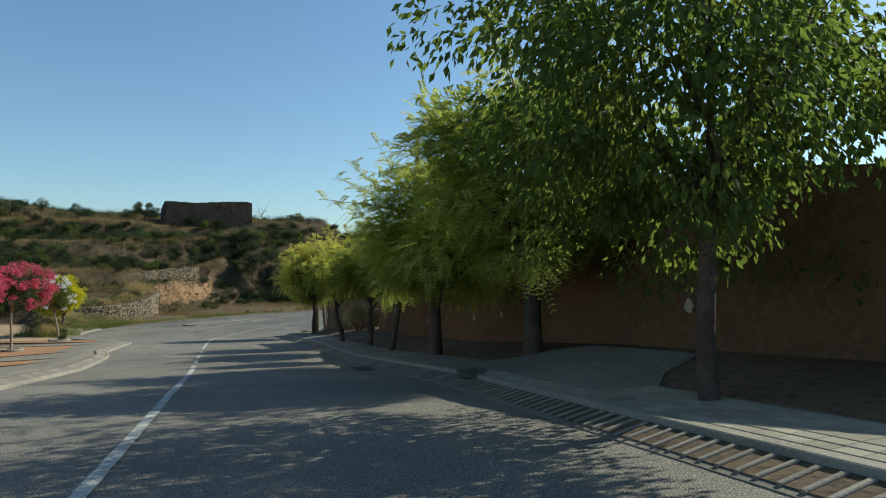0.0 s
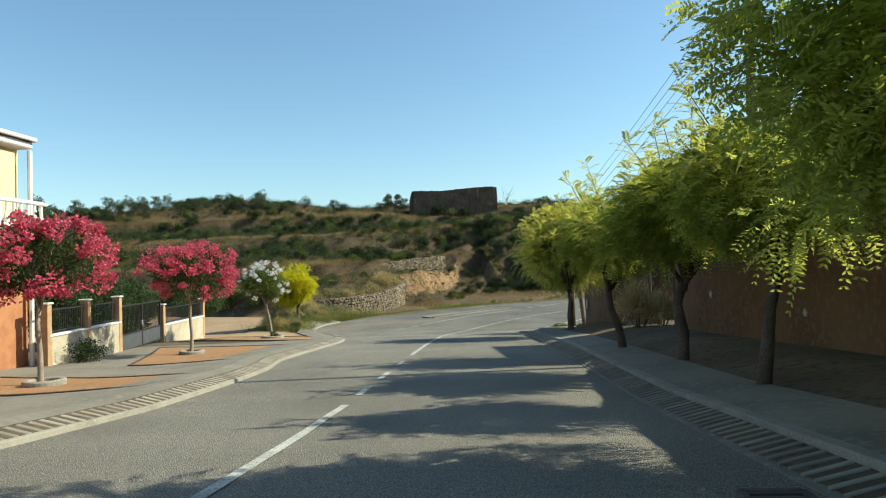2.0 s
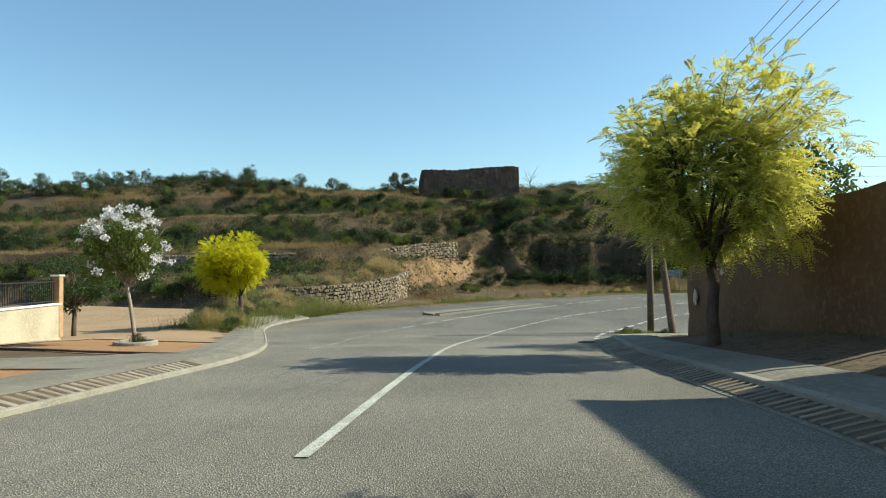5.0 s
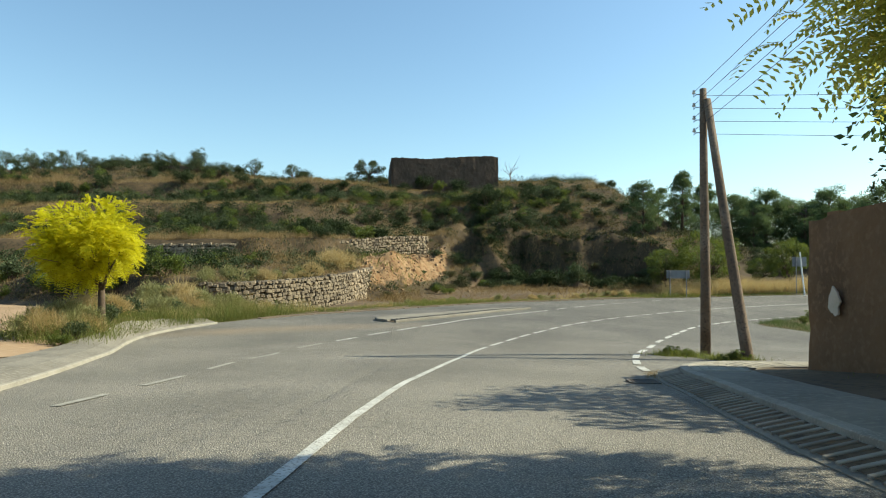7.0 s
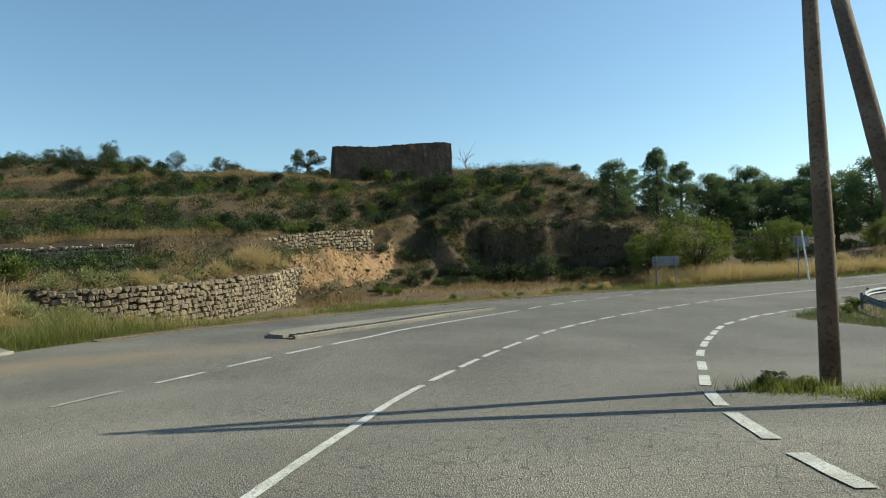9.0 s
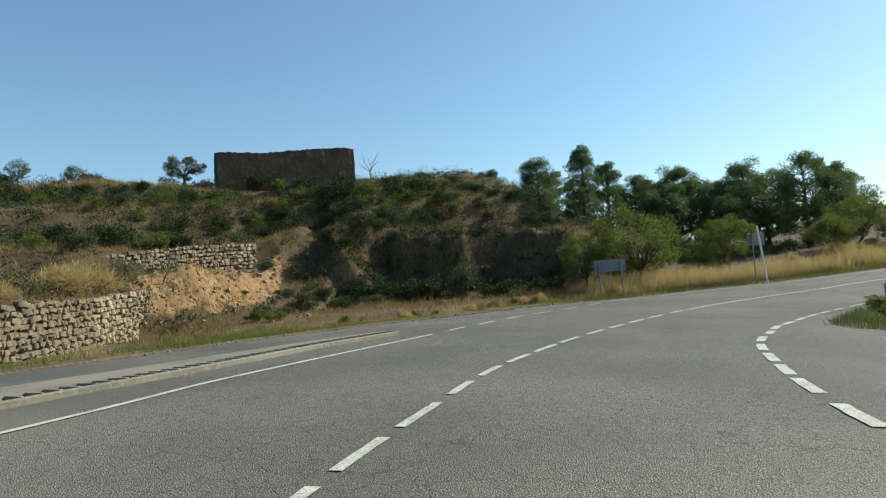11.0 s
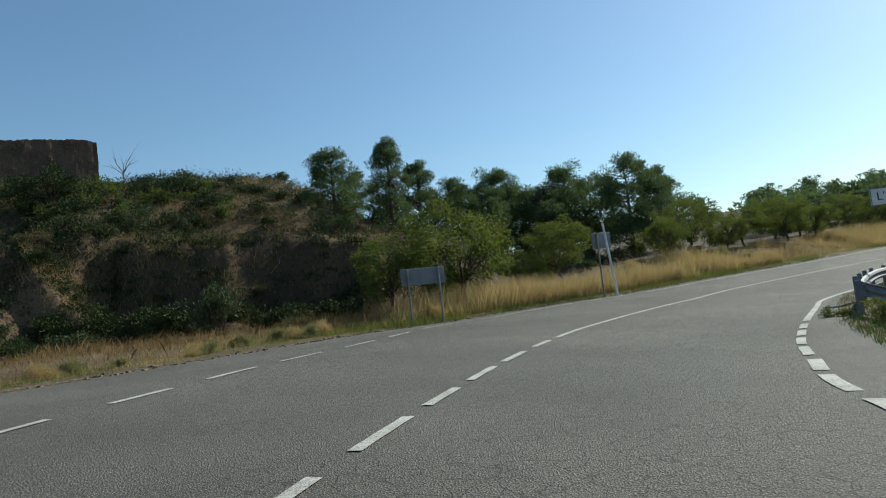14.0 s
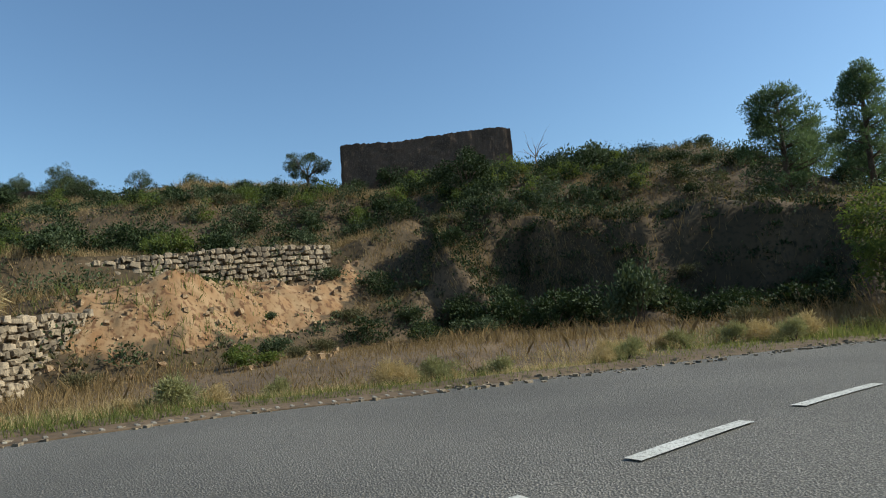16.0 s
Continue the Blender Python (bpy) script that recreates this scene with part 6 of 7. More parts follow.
c0, along, deep = Vector((-1.4, 36.0)), Vector((0.32, -0.947)), Vector((0.947, 0.32))
for nm, a, b, tops, sd in (("front_wall", c0, c0 + along * 6.5, (4.0, 4.05, 3.9), 31), ("side_wall", c0, c0 + deep * 6, (4.0, 4.6, 4.0), 32), ("side_wall", c0 + along * 6.5, c0 + along * 6.5 + deep * 6, (3.9, 4.5, 3.9), 33), ("back_wall", c0 + deep * 6, c0 + deep * 6 + along * 6.5, (3.9, 3.9), 34)):
    o = rough_wall(nm, a, b, (-2.9, -2.7), tops, 0.45, RUIN, 0.05, 0, None, 0.4, sd)
    o.data.transform(inv)
    o.parent = yard
bm = bmesh.new()
e, f = c0 - along * 0.3 - deep * 0.35, c0 + along * 6.8 - deep * 0.35
ridge = deep * 3.35
rows = [[(p.x, p.y, z) for p, z in ((q, 3.98), (q + ridge, 4.75), (q + ridge * 2, 3.98))] for q in (e, (e + f) / 2, f)]
ribbon(bm, rows)
r = bmesh.ops.solidify(bm, geom=list(bm.faces), thickness=0.14)
o = finish(bm, "roof", material("old_roof_tile", (0.09, 0.055, 0.038), 0.95, (0.13, 0.085, 0.06), 2.0, 0.9, 8, (0.05, 0.035, 0.028)), None)
o.data.transform(inv)
o.parent = yard
PLASTER = material("plaster", (0.5, 0.42, 0.33), 0.9, (0.42, 0.34, 0.25), 2.5, 0.3, 30)
bm = bmesh.new()
ring = [bm.verts.new((0.16 * math.cos(k * math.tau / 14) * (1 + 0.25 * math.sin(3 * k)), 0, 0.24 * math.sin(k * math.tau / 14) * (1 + 0.2 * math.cos(2 * k)))) for k in range(14)]
top = bm.faces.new(ring)
r = bmesh.ops.extrude_face_region(bm, geom=[top])
for v in r["geom"]:
    if isinstance(v, bmesh.types.BMVert):
        v.co.y += 0.03
patch = finish(bm, "plaster_patch", PLASTER)
patch.matrix_basis = pose(-8.12, 46.2, -1.75, 0, 0, 110)
tagged(patch, "pale patch of old lime plaster on the mud wall", "plaster patch", "plaster patches")
for x, y, z, k, turn in ((-7.56, 44.97, -0.74, 0.45, 110), (-7.34, 44.36, -0.93, 0.5, 110), (-6.47, 42.05, -2.06, 0.5, 110), (1.07, 20.0, -0.19, 0.55, 108.7), (1.74, 18.03, 0.03, 0.5, 108.7), (-0.48, 24.6, -0.61, 0.4, 108.7), (-2.05, 29.23, -0.47, 0.5, 108.7), (4.19, 10.81, 0.6, 0.6, 108.7)):
    o = copy_thing(patch, pose(x, y, z, 0, 0, turn))
    o.scale = (k, 1, k * 0.8)
for x, y, h in ((-3.95, 35.6, 2.3), (-3.0, 32.75, 2.4)):
    o = finish(tube(bmesh.new(), [(0, 0, -0.2), (0, 0, h)], [0.05, 0.045], 8), "gate_post", IRON)
    o.matrix_basis = pose(x - 0.1, y, at_land(x, y))
    tagged(o, "rusty iron gate post at the gap in the wall", "post", "gate posts")
put(shrubs["pale"], -4.3, 33.9, 0.95, 0, 1.5, 0, "tall dry straw-coloured bush in the wall's gap")
put(shrubs["pale"], -3.6, 34.6, 0.7, 90, 1.5, 0, "dry straw-coloured bush in the wall's gap")
put(shrubs["dark"], -6.6, 46.2, 0.9, 0, 1.0, 2.6, "dark ivy hanging over the wall's top")


# ---- wooden poles and wires ----
CERAMIC = material("porcelain", (0.55, 0.53, 0.5), 0.35, (0.45, 0.43, 0.4), 5)
STEEL = material("galvanised_steel", (0.22, 0.225, 0.23), 0.65, (0.16, 0.16, 0.16), 3, 0.2, 40, metal=0.2)
pole = tagged(empty("utility_pole", -10.12, 52.6, -3.6), "weathered wooden utility pole with four insulators and a leaning strut", "utility pole", "poles")
part("pole", tube(bmesh.new(), [(0, 0, -0.3), (0.02, 0, 2), (0.0, 0.02, 5), (0, 0, 7.5)], [0.145, 0.135, 0.115, 0.095], 12), WOOD, pole, smooth_faces=True)
part("strut", tube(bmesh.new(), [(1.02, -1.5, -0.2), (0.98, -1.42, 0.05), (0.55, -0.8, 3.4), (0.1, -0.12, 7.15)], [0.15, 0.145, 0.125, 0.1], 12), WOOD, pole, smooth_faces=True)
side = Vector((-0.94, -0.33, 0))
for k in range(4):
    z = 7.35 - 0.36 * k
    hook = part("bracket", tube(bmesh.new(), [Vector((0, 0, z)), side * 0.2 + Vector((0, 0, z - 0.02)), side * 0.27 + Vector((0, 0, z - 0.08)), side * 0.25 + Vector((0, 0, z + 0.0))], [0.012] * 4, 6), IRON, pole)
    bm = bmesh.new()
    q = side * 0.26
    tube(bm, [q + Vector((0, 0, z)), q + Vector((0, 0, z + 0.03)), q + Vector((0, 0, z + 0.07)), q + Vector((0, 0, z + 0.1))], [0.045, 0.05, 0.03, 0.04], 8)
    part("insulator", bm, CERAMIC, hook)
pole_b = tagged(empty("utility_pole", -1.0, 27.6), "tall wooden utility pole behind the street trees", "utility pole", "poles")
part("pole", tube(bmesh.new(), [(0, 0, -0.3), (0, 0, 4), (0, 0, 8.6)], [0.14, 0.12, 0.09], 10), WOOD, pole_b, smooth_faces=True)
for k in range(3):
    z = 8.3 - 0.36 * k
    part("bracket", tube(bmesh.new(), [Vector((0, 0, z)), side * 0.22 + Vector((0, 0, z)), side * 0.24 + Vector((0, 0, z + 0.08))], [0.014] * 3, 6), IRON, pole_b)


def wire(a, b, sag):
    a, b = Vector(a), Vector(b)
    o = finish(tube(bmesh.new(), [a.lerp(b, i / 16) - Vector((0, 0, sag * 4 * (i / 16) * (1 - i / 16))) for i in range(17)], [0.007] * 17, 4), "overhead_wire", IRON)
    return tagged(o, "thin dark overhead wire strung between wooden poles", "wire", "overhead wires")


zb = at_land(-1.0, 27.6)
for k in range(4):
    z = -3.6 + 7.4 - 0.36 * k
    wire((-10.12 - 0.24, 52.6 - 0.09, z), (-1.25, 27.5, zb + 8.3 - 0.34 * k), 0.25)
    wire((-10.12, 52.6, z - 0.1), (38, 60 + k, z - 0.3), 0.5)


# ---- stone terrace walls ----
def stone_mesh(seed):
    rng = np.random.RandomState(seed)
    bm = bmesh.new()
    bmesh.ops.create_cube(bm, size=1)
    bmesh.ops.bevel(bm, geom=list(bm.edges), offset=0.16, segments=1, affect="EDGES")
    for v in bm.verts:
        v.co += Vector(rng.uniform(-0.11, 0.11, 3))
    me = bpy.data.meshes.new("stone")
    bm.to_mesh(me)
    bm.free()
    me.materials.append(STONE)
    return me


STONES = [stone_mesh(s) for s in range(5)]
LATER = []


def terrace_wall(name, line, base, top, label, course=0.27, seed=1):
    """A dry-stone wall: a rubble core, with its face stones laid later as pieces."""
    pts = dense(line, 0.5)
    n = normals(pts)
    rng = np.random.RandomState(seed)
    rows = []
    for i, (p, m) in enumerate(zip(pts, n)):
        t = i / (len(pts) - 1)
        z0, z1 = float(np.interp(t, np.linspace(0, 1, len(base)), base)), float(np.interp(t, np.linspace(0, 1, len(top)), top))
        rows.append([((p + m * 0.05).x, (p + m * 0.05).y, z0), ((p - m * 0.08).x, (p - m * 0.08).y, z1 - 0.05), ((p - m * 0.6).x, (p - m * 0.6).y, z1 - 0.02), ((p - m * 0.9).x, (p - m * 0.9).y, z1 - 0.6)])
    core = finish(ribbon(bmesh.new(), rows), name, HILLSOIL)
    tagged(core, label, "stone wall", kind="structure")
    LATER.append((core, pts, base, top, course, rng))
    return core


terrace_wall("wall_terrace_low", [(-35.0, 60.6), (-33.3, 62.2), (-32.5, 64.6), (-32.35, 68.3), (-33.2, 72.5), (-34.5, 77.0), (-35.4, 80.2), (-36.0, 82.6)], (-3.7, -3.9, -3.9, -3.7), (-2.0, -1.75, -1.5, -1.05), "dry-stone retaining wall of pale rough stones above the verge", 0.24, 5)
terrace_wall("wall_terrace_high", [(-42.4, 83.4), (-40.2, 87.0), (-38.2, 91.0), (-36.1, 95.4)], (-0.7, -0.3, 0.1, 0.4), (1.0, 1.6, 2.05, 2.25), "dry-stone wall of pale blocks on the upper terrace", 0.26, 6)
terrace_wall("wall_terrace_far", [(-66, 71.5), (-56, 74.6), (-48, 77.8), (-43.2, 82.4)], (-0.6, -0.6, -0.7, -0.5), (0.75, 0.85, 0.9, 1.1), "low grey dry-stone wall half hidden by bushes", 0.28, 7)


# ---- ruin on the ridge ----
ruin = tagged(empty("ruined_building", -42.6, 118.0, 0.0), "roofless ruined stone farmhouse with jagged brown walls on the ridge", "ruin")
rl, rr = Vector((-49.0, 114.2)), Vector((-36.2, 121.4))
along = (rr - rl).normalized()
back = Vector((-along.y, along.x)) * 6.5
inv = ruin.matrix_basis.inverted()
for nm, a, b, tops, sd in (("front_wall", rl, rr, (14.25, 14.25, 14.22, 14.25, 14.2, 14.15, 14.32, 14.4, 14.5, 14.58, 14.65, 14.7, 14.8, 14.85, 14.72), 11), ("back_wall", rl + back, rr + back, (13.2, 13.6, 13.0, 13.8, 13.4), 13),
                           ("side_wall", rl, rl + back, (14.2, 13.9, 13.2), 14), ("side_wall", rr, rr + back, (14.7, 14.2, 13.6), 15)):
    o = rough_wall(nm, a, b, (9.6, 9.6), tops, 0.6, RUIN, 0.065, -0.03 if nm == "front_wall" else 0, None, 0.16, sd, 0.07)
    o.data.transform(inv)
    o.parent = ruin
far_ruin = rough_wall("ruined_hut", (-77.5, 100.5), (-70.5, 104.5), (10.0, 10.0), (12.6, 12.7, 12.3, 11.8), 0.5, RUIN, 0.06, 0, None, 0.4, 21)
tagged(far_ruin, "low grey ruined hut on the far ridge", "ruin")


# ---- guardrail ----
def swept(pts, prof, zs):
    rows = []
    for p, n, z in zip(pts, normals(pts), zs):
        rows.append([(p.x + n.x * o, p.y + n.y * o, z + h) for o, h in prof])
    return ribbon(bmesh.new(), rows)


rail = tagged(new("guardrail"), "galvanised steel guardrail curving round the grassy corner", "guardrail")
RAIL = dense([(47, 103), (26.5, 94.1), (11.2, 86.6), (6.2, 83.9), (3.1, 81.7), (0.9, 79.6), (-1.4, 77.1), (-2.9, 75.3), (-3.7, 73.7), (-3.9, 72.4), (-3.4, 71.2), (-2.0, 70.3), (1, 69.6), (6, 69.0), (14, 67.6)], 0.35)
zs = [rz_at(p.x, p.y) + 0.1 for p in RAIL]
part("beam", swept(RAIL, [(0.0, 0.34), (-0.05, 0.37), (-0.08, 0.42), (-0.03, 0.47), (-0.0, 0.49), (-0.03, 0.51), (-0.08, 0.56), (-0.05, 0.61), (0.0, 0.64), (0.012, 0.63), (-0.04, 0.57), (0.01, 0.49), (-0.04, 0.41), (0.012, 0.35)], zs), STEEL, rail)
for p, d in walk_along(RAIL, 2.0):
    n = Vector((d.y, -d.x, 0))
    z = rz_at(p.x, p.y) + 0.1
    q = p + n * 0.14
    post = part("post", box(bmesh.new(), (q.x, q.y, z + 0.2), (0.08, 0.11, 1.0), math.atan2(d.y, d.x), 0.01), STEEL, rail)
    s = p + n * 0.06
    part("spacer", box(bmesh.new(), (s.x, s.y, z + 0.49), (0.12, 0.1, 0.2), math.atan2(d.y, d.x), 0.01), STEEL, post)


# ---- road signs ----
SIGN_WHITE = material("sign_white", (0.72, 0.71, 0.68), 0.5, (0.62, 0.6, 0.57), 2)
SIGN_BACK = material("sign_back", (0.2, 0.205, 0.21), 0.6, (0.16, 0.163, 0.168), 2, metal=0.3)
BLACK = material("black_paint", (0.02, 0.02, 0.02), 0.6, (0.03, 0.03, 0.03), 4)


def sign_board(name, x, y, z, rz, width, height, bottom, legs, face, label, back=SIGN_BACK, leg_h=None):
    """A board on posts: z the ground, bottom the board's lower edge above it; the face looks along local -y."""
    root = tagged(new(name), label, "road sign")
    root.matrix_basis = pose(x, y, z, 0, 0, rz)
    board = part("board", box(bmesh.new(), (0, 0, bottom + height / 2), (width, 0.03, height), 0, 0.006), back, root)
    bm = bmesh.new()
    box(bm, (0, -0.0185, bottom + height / 2), (width - 0.02, 0.006, height - 0.02))
    part("face", bm, face, board)
    for lx in legs:
        part("post", tube(bmesh.new(), [(lx, 0.05, -0.3), (lx, 0.05, leg_h or bottom + height * 0.95)], [0.04, 0.04], 8), STEEL, root)
    return root, board


z = rz_at(2.6, 79.7) + 0.05
town, board = sign_board("town_sign", 2.6, 79.7, z, -28, 1.95, 0.55, -1.17 - z, (-0.05,), SIGN_WHITE, "white town name sign with black lettering on a steel post")
cu = bpy.data.curves.new("lettering", "FONT")
cu.body, cu.size, cu.align_x, cu.align_y, cu.extrude = "L'ALBAGÉS", 0.34, "CENTER", "CENTER", 0.003
tmp = new("lettering_source", cu)
tmp.matrix_basis = pose(0, -0.026, -1.17 - z + 0.275, 90)
bpy.context.view_layer.update()
me = bpy.data.meshes.new_from_object(tmp.evaluated_get(bpy.context.evaluated_depsgraph_get()))
me.name = "lettering"
bpy.data.objects.remove(tmp)
me.materials.clear()
me.materials.append(BLACK)
txt = new("lettering", me)
txt.parent, txt.matrix_basis = board, pose(0, -0.026, -1.17 - z + 0.275, 90)
bm = bmesh.new()
for cx, cz, sx, sz in ((0, -1.17 - z + 0.53, 1.9, 0.018), (0, -1.17 - z + 0.02, 1.9, 0.018), (-0.945, -1.17 - z + 0.275, 0.018, 0.5), (0.945, -1.17 - z + 0.275, 0.018, 0.5)):
    box(bm, (cx, -0.024, cz), (sx, 0.004, sz))
part("border", bm, BLACK, board)

za = rz_at(-11.5, 86.3) + 0.25
sign_board("direction_sign", -11.4, 86.4, za, 197, 1.75, 0.62, -1.87 - za, (-0.62, 0.62), SIGN_WHITE, "grey back of a rectangular direction sign on two posts")
zb2 = at_land(-2.16, 91.84)
rs, _ = sign_board("route_sign", -2.3, 92.0, zb2, 205, 1.2, 0.75, -0.9 - zb2, (0.3,), SIGN_WHITE, "grey back of a small road sign in tall dry grass")
bm = tube(bmesh.new(), [(0, 0, -0.2), (-0.32, 0, 3.5)], [0.06, 0.055], 8)
leaning = finish(bm, "leaning_post", SIGN_WHITE)
leaning.matrix_basis = pose(-2.0, 91.5, zb2)
tagged(leaning, "leaning white steel post in the dry grass", "post")


# ---- house and garden fence ----
CREAM = material("cream_render", (0.56, 0.45, 0.29), 0.9, (0.5, 0.39, 0.25), 1.0, 0.3, 30, (0.6, 0.5, 0.34))
BRICK = material("brick", (0.36, 0.16, 0.075), 0.9, (0.29, 0.125, 0.06), 3, 0.4, 40, vary=0.2)
WHITE = material("white_paint", (0.74, 0.72, 0.68), 0.7, (0.64, 0.62, 0.58), 2, 0.1, 40)
AWNING = material("awning_cloth", (0.62, 0.5, 0.3), 0.9, (0.56, 0.45, 0.27), 2, 0.2, 80)
house = tagged(empty("house", -21.2, 24.3, -2.4, math.degrees(math.atan2(-0.95, 0.31))), "two-storey cream house with brick ground floor and balcony", "house")
# local x runs back along the street front, local -y is the street side, local y = inside
H = 7.4
bm = bmesh.new()
box(bm, (6.2, -5.2, H / 2 - 0.4), (12.4, 10, H + 0.2))
part("wall", bm, CREAM, house)
part("brick_facing", box(bmesh.new(), (6.2, -0.13, 1.9), (12.5, 0.3, 4.2), 0, 0.01), BRICK, house)
part("string_course", box(bmesh.new(), (6.3, 0.1, 4.15), (12.6, 0.55, 0.3), 0, 0.03), WHITE, house)
cor = part("cornice", box(bmesh.new(), (6.3, -5.05, 6.95), (12.6, 10.7, 0.2), 0, 0.04), WHITE, house)
part("gutter", box(bmesh.new(), (6.3, 0.38, 7.12), (12.6, 0.14, 0.12), 0, 0.03), WHITE, cor)
bm = bmesh.new()
v = [bm.verts.new(c) for c in ((0.0, 0.4, 7.06), (12.7, 0.4, 7.06), (12.7, -10.5, 7.06), (0.0, -10.5, 7.06), (2, -5, 8.4), (10, -5, 8.4))]
for f in ((0, 1, 5, 4), (1, 2, 5), (2, 3, 4, 5), (3, 0, 4), (3, 2, 1, 0)):
    bm.faces.new([v[i] for i in f])
part("roof", bm, material("roof_tile", (0.3, 0.15, 0.09), 0.9, (0.22, 0.12, 0.08), 4, 0.6, 20), house)
part("drainpipe", tube(bmesh.new(), [(0.05, 0.22, 0.0), (0.05, 0.22, 6.8)], [0.07, 0.07], 8), WHITE, house)
part("awning", box(bmesh.new(), (2.0, 0.3, 5.6), (2.4, 0.05, 2.0), 0, 0.01), AWNING, house)
bal = part("balcony", box(bmesh.new(), (2.6, 0.5, 4.38), (4.4, 1.1, 0.16), 0, 0.02), WHITE, house)
part("handrail", box(bmesh.new(), (2.6, 0.95, 5.1), (4.4, 0.16, 0.1), 0, 0.02), WHITE, bal)
for i in range(16):
    part("baluster", tube(bmesh.new(), [(0.6 + i * 0.27, 0.95, 4.45), (0.6 + i * 0.27, 0.95, 4.6), (0.6 + i * 0.27, 0.95, 4.75), (0.6 + i * 0.27, 0.95, 5.06)], [0.04, 0.075, 0.05, 0.04], 8), WHITE, bal)
part("lamp", tube(bmesh.new(), [(-0.1, 0.3, 3.5), (-0.1, 0.62, 3.6)], [0.04, 0.1], 8), WHITE, house)

FENCE = [Vector((-20.45, 24.36)), Vector((-22.95, 29.1)), Vector((-25.8, 34.06)), Vector((-28.5, 39.6))]
COPING = WHITE
GARDEN_WALL = material("garden_wall_render", (0.42, 0.365, 0.27), 0.9, (0.34, 0.29, 0.205), 1.2, 0.4, 20, (0.47, 0.41, 0.31))
PILLAR = material("pillar_brick", (0.4, 0.25, 0.13), 0.9, (0.32, 0.19, 0.1), 5, 0.4, 40, (0.45, 0.31, 0.18))
DARKRAIL = material("dark_railing", (0.03, 0.03, 0.032), 0.5, (0.045, 0.042, 0.04), 6, metal=0.3)
GATE_GREY = material("gate_panel", (0.085, 0.09, 0.098), 0.5, (0.11, 0.115, 0.122), 3, metal=0.3)
fence = tagged(new("garden_wall"), "low cream garden wall with brick pillars and dark railings", "garden wall")


def fence_run(a, b, bays):
    d = (b - a)
    L = d.length
    d.normalize()
    ang = math.atan2(d.y, d.x)
    z = (at_land(*a) + at_land(*b)) / 2 + 0.12
    mid = (a + b) / 2
    part("wall_panel", box(bmesh.new(), (mid.x, mid.y, z + 0.28), (L, 0.22, 1.3), ang, 0.01), GARDEN_WALL, fence)
    part("coping", box(bmesh.new(), (mid.x, mid.y, z + 0.91), (L, 0.3, 0.06), ang, 0.01), COPING, fence)
    for i in range(bays + 1):
        p = a + d * L * i / bays
        pil = part("pillar", box(bmesh.new(), (p.x, p.y, z + 0.8), (0.26, 0.26, 2.1), ang, 0.012), PILLAR, fence, "tan brick pillar")
        part("cap", box(bmesh.new(), (p.x, p.y, z + 1.88), (0.34, 0.34, 0.06), ang, 0.015), COPING, pil)
    for i in range(bays):
        p, q = a + d * L * i / bays, a + d * L * (i + 1) / bays
        bm = bmesh.new()
        c = (p + q) / 2
        for h in (1.02, 1.68):
            box(bm, (c.x, c.y, z + h), (L / bays - 0.3, 0.03, 0.04), ang)
        n = int(L / bays / 0.12)
        for k in range(1, n):
            r = p.lerp(q, k / n)
            box(bm, (r.x, r.y, z + 1.36), (0.018, 0.018, 0.78), ang)
        part("railing", bm, DARKRAIL, fence, "black iron railing")


fence_run(FENCE[0], FENCE[1], 2)
fence_run(FENCE[2], FENCE[3], 1)
gate = tagged(new("garden_gate"), "double dark iron gate with grey lower panels", "gate")
a, b = FENCE[1], FENCE[2]
d = (b - a).normalized()
ang = math.atan2(d.y, d.x)
z = (at_land(*a) + at_land(*b)) / 2
for s in (0, 1):
    p, q = a.lerp(b, 0.04 + 0.46 * s), a.lerp(b, 0.49 + 0.46 * s)
    c = (p + q) / 2
    L = (q - p).length
    bm = bmesh.new()
    for h in (0.1, 0.72, 1.85):
        box(bm, (c.x, c.y, z + h), (L, 0.05, 0.06), ang)
    for e in (p, q):
        box(bm, (e.x, e.y, z + 0.97), (0.06, 0.06, 1.8), ang)
    for k in range(1, 17):
        r = p.lerp(q, k / 17)
        box(bm, (r.x, r.y, z + 1.28), (0.022, 0.022, 1.12), ang)
    leaf = part("leaf", bm, DARKRAIL, gate)
    part("panel", box(bmesh.new(), (c.x, c.y, z + 0.41), (L - 0.08, 0.025, 0.58), ang), GATE_GREY, leaf)
    part("lock", box(bmesh.new(), ((q if s == 0 else p).x, (q if s == 0 else p).y, z + 1.05), (0.1, 0.09, 0.2), ang, 0.01), STEEL, leaf)


# ---- pieces laid last: ribs, slabs and stones ----
def rib_mesh():
    bm = bmesh.new()
    box(bm, (0, 0, 0), (0.38, 0.052, 0.072), 0, 0.008)
    me = bpy.data.meshes.new("kerb_stone")
    bm.to_mesh(me)
    bm.free()
    me.materials.append(KERBSTONE)
    return me


KERBSTONE = material("kerb_stone", (0.27, 0.24, 0.192), 0.9, (0.2, 0.177, 0.142), 2, 0.4, 40, vary=0.18)
RIB = rib_mesh()


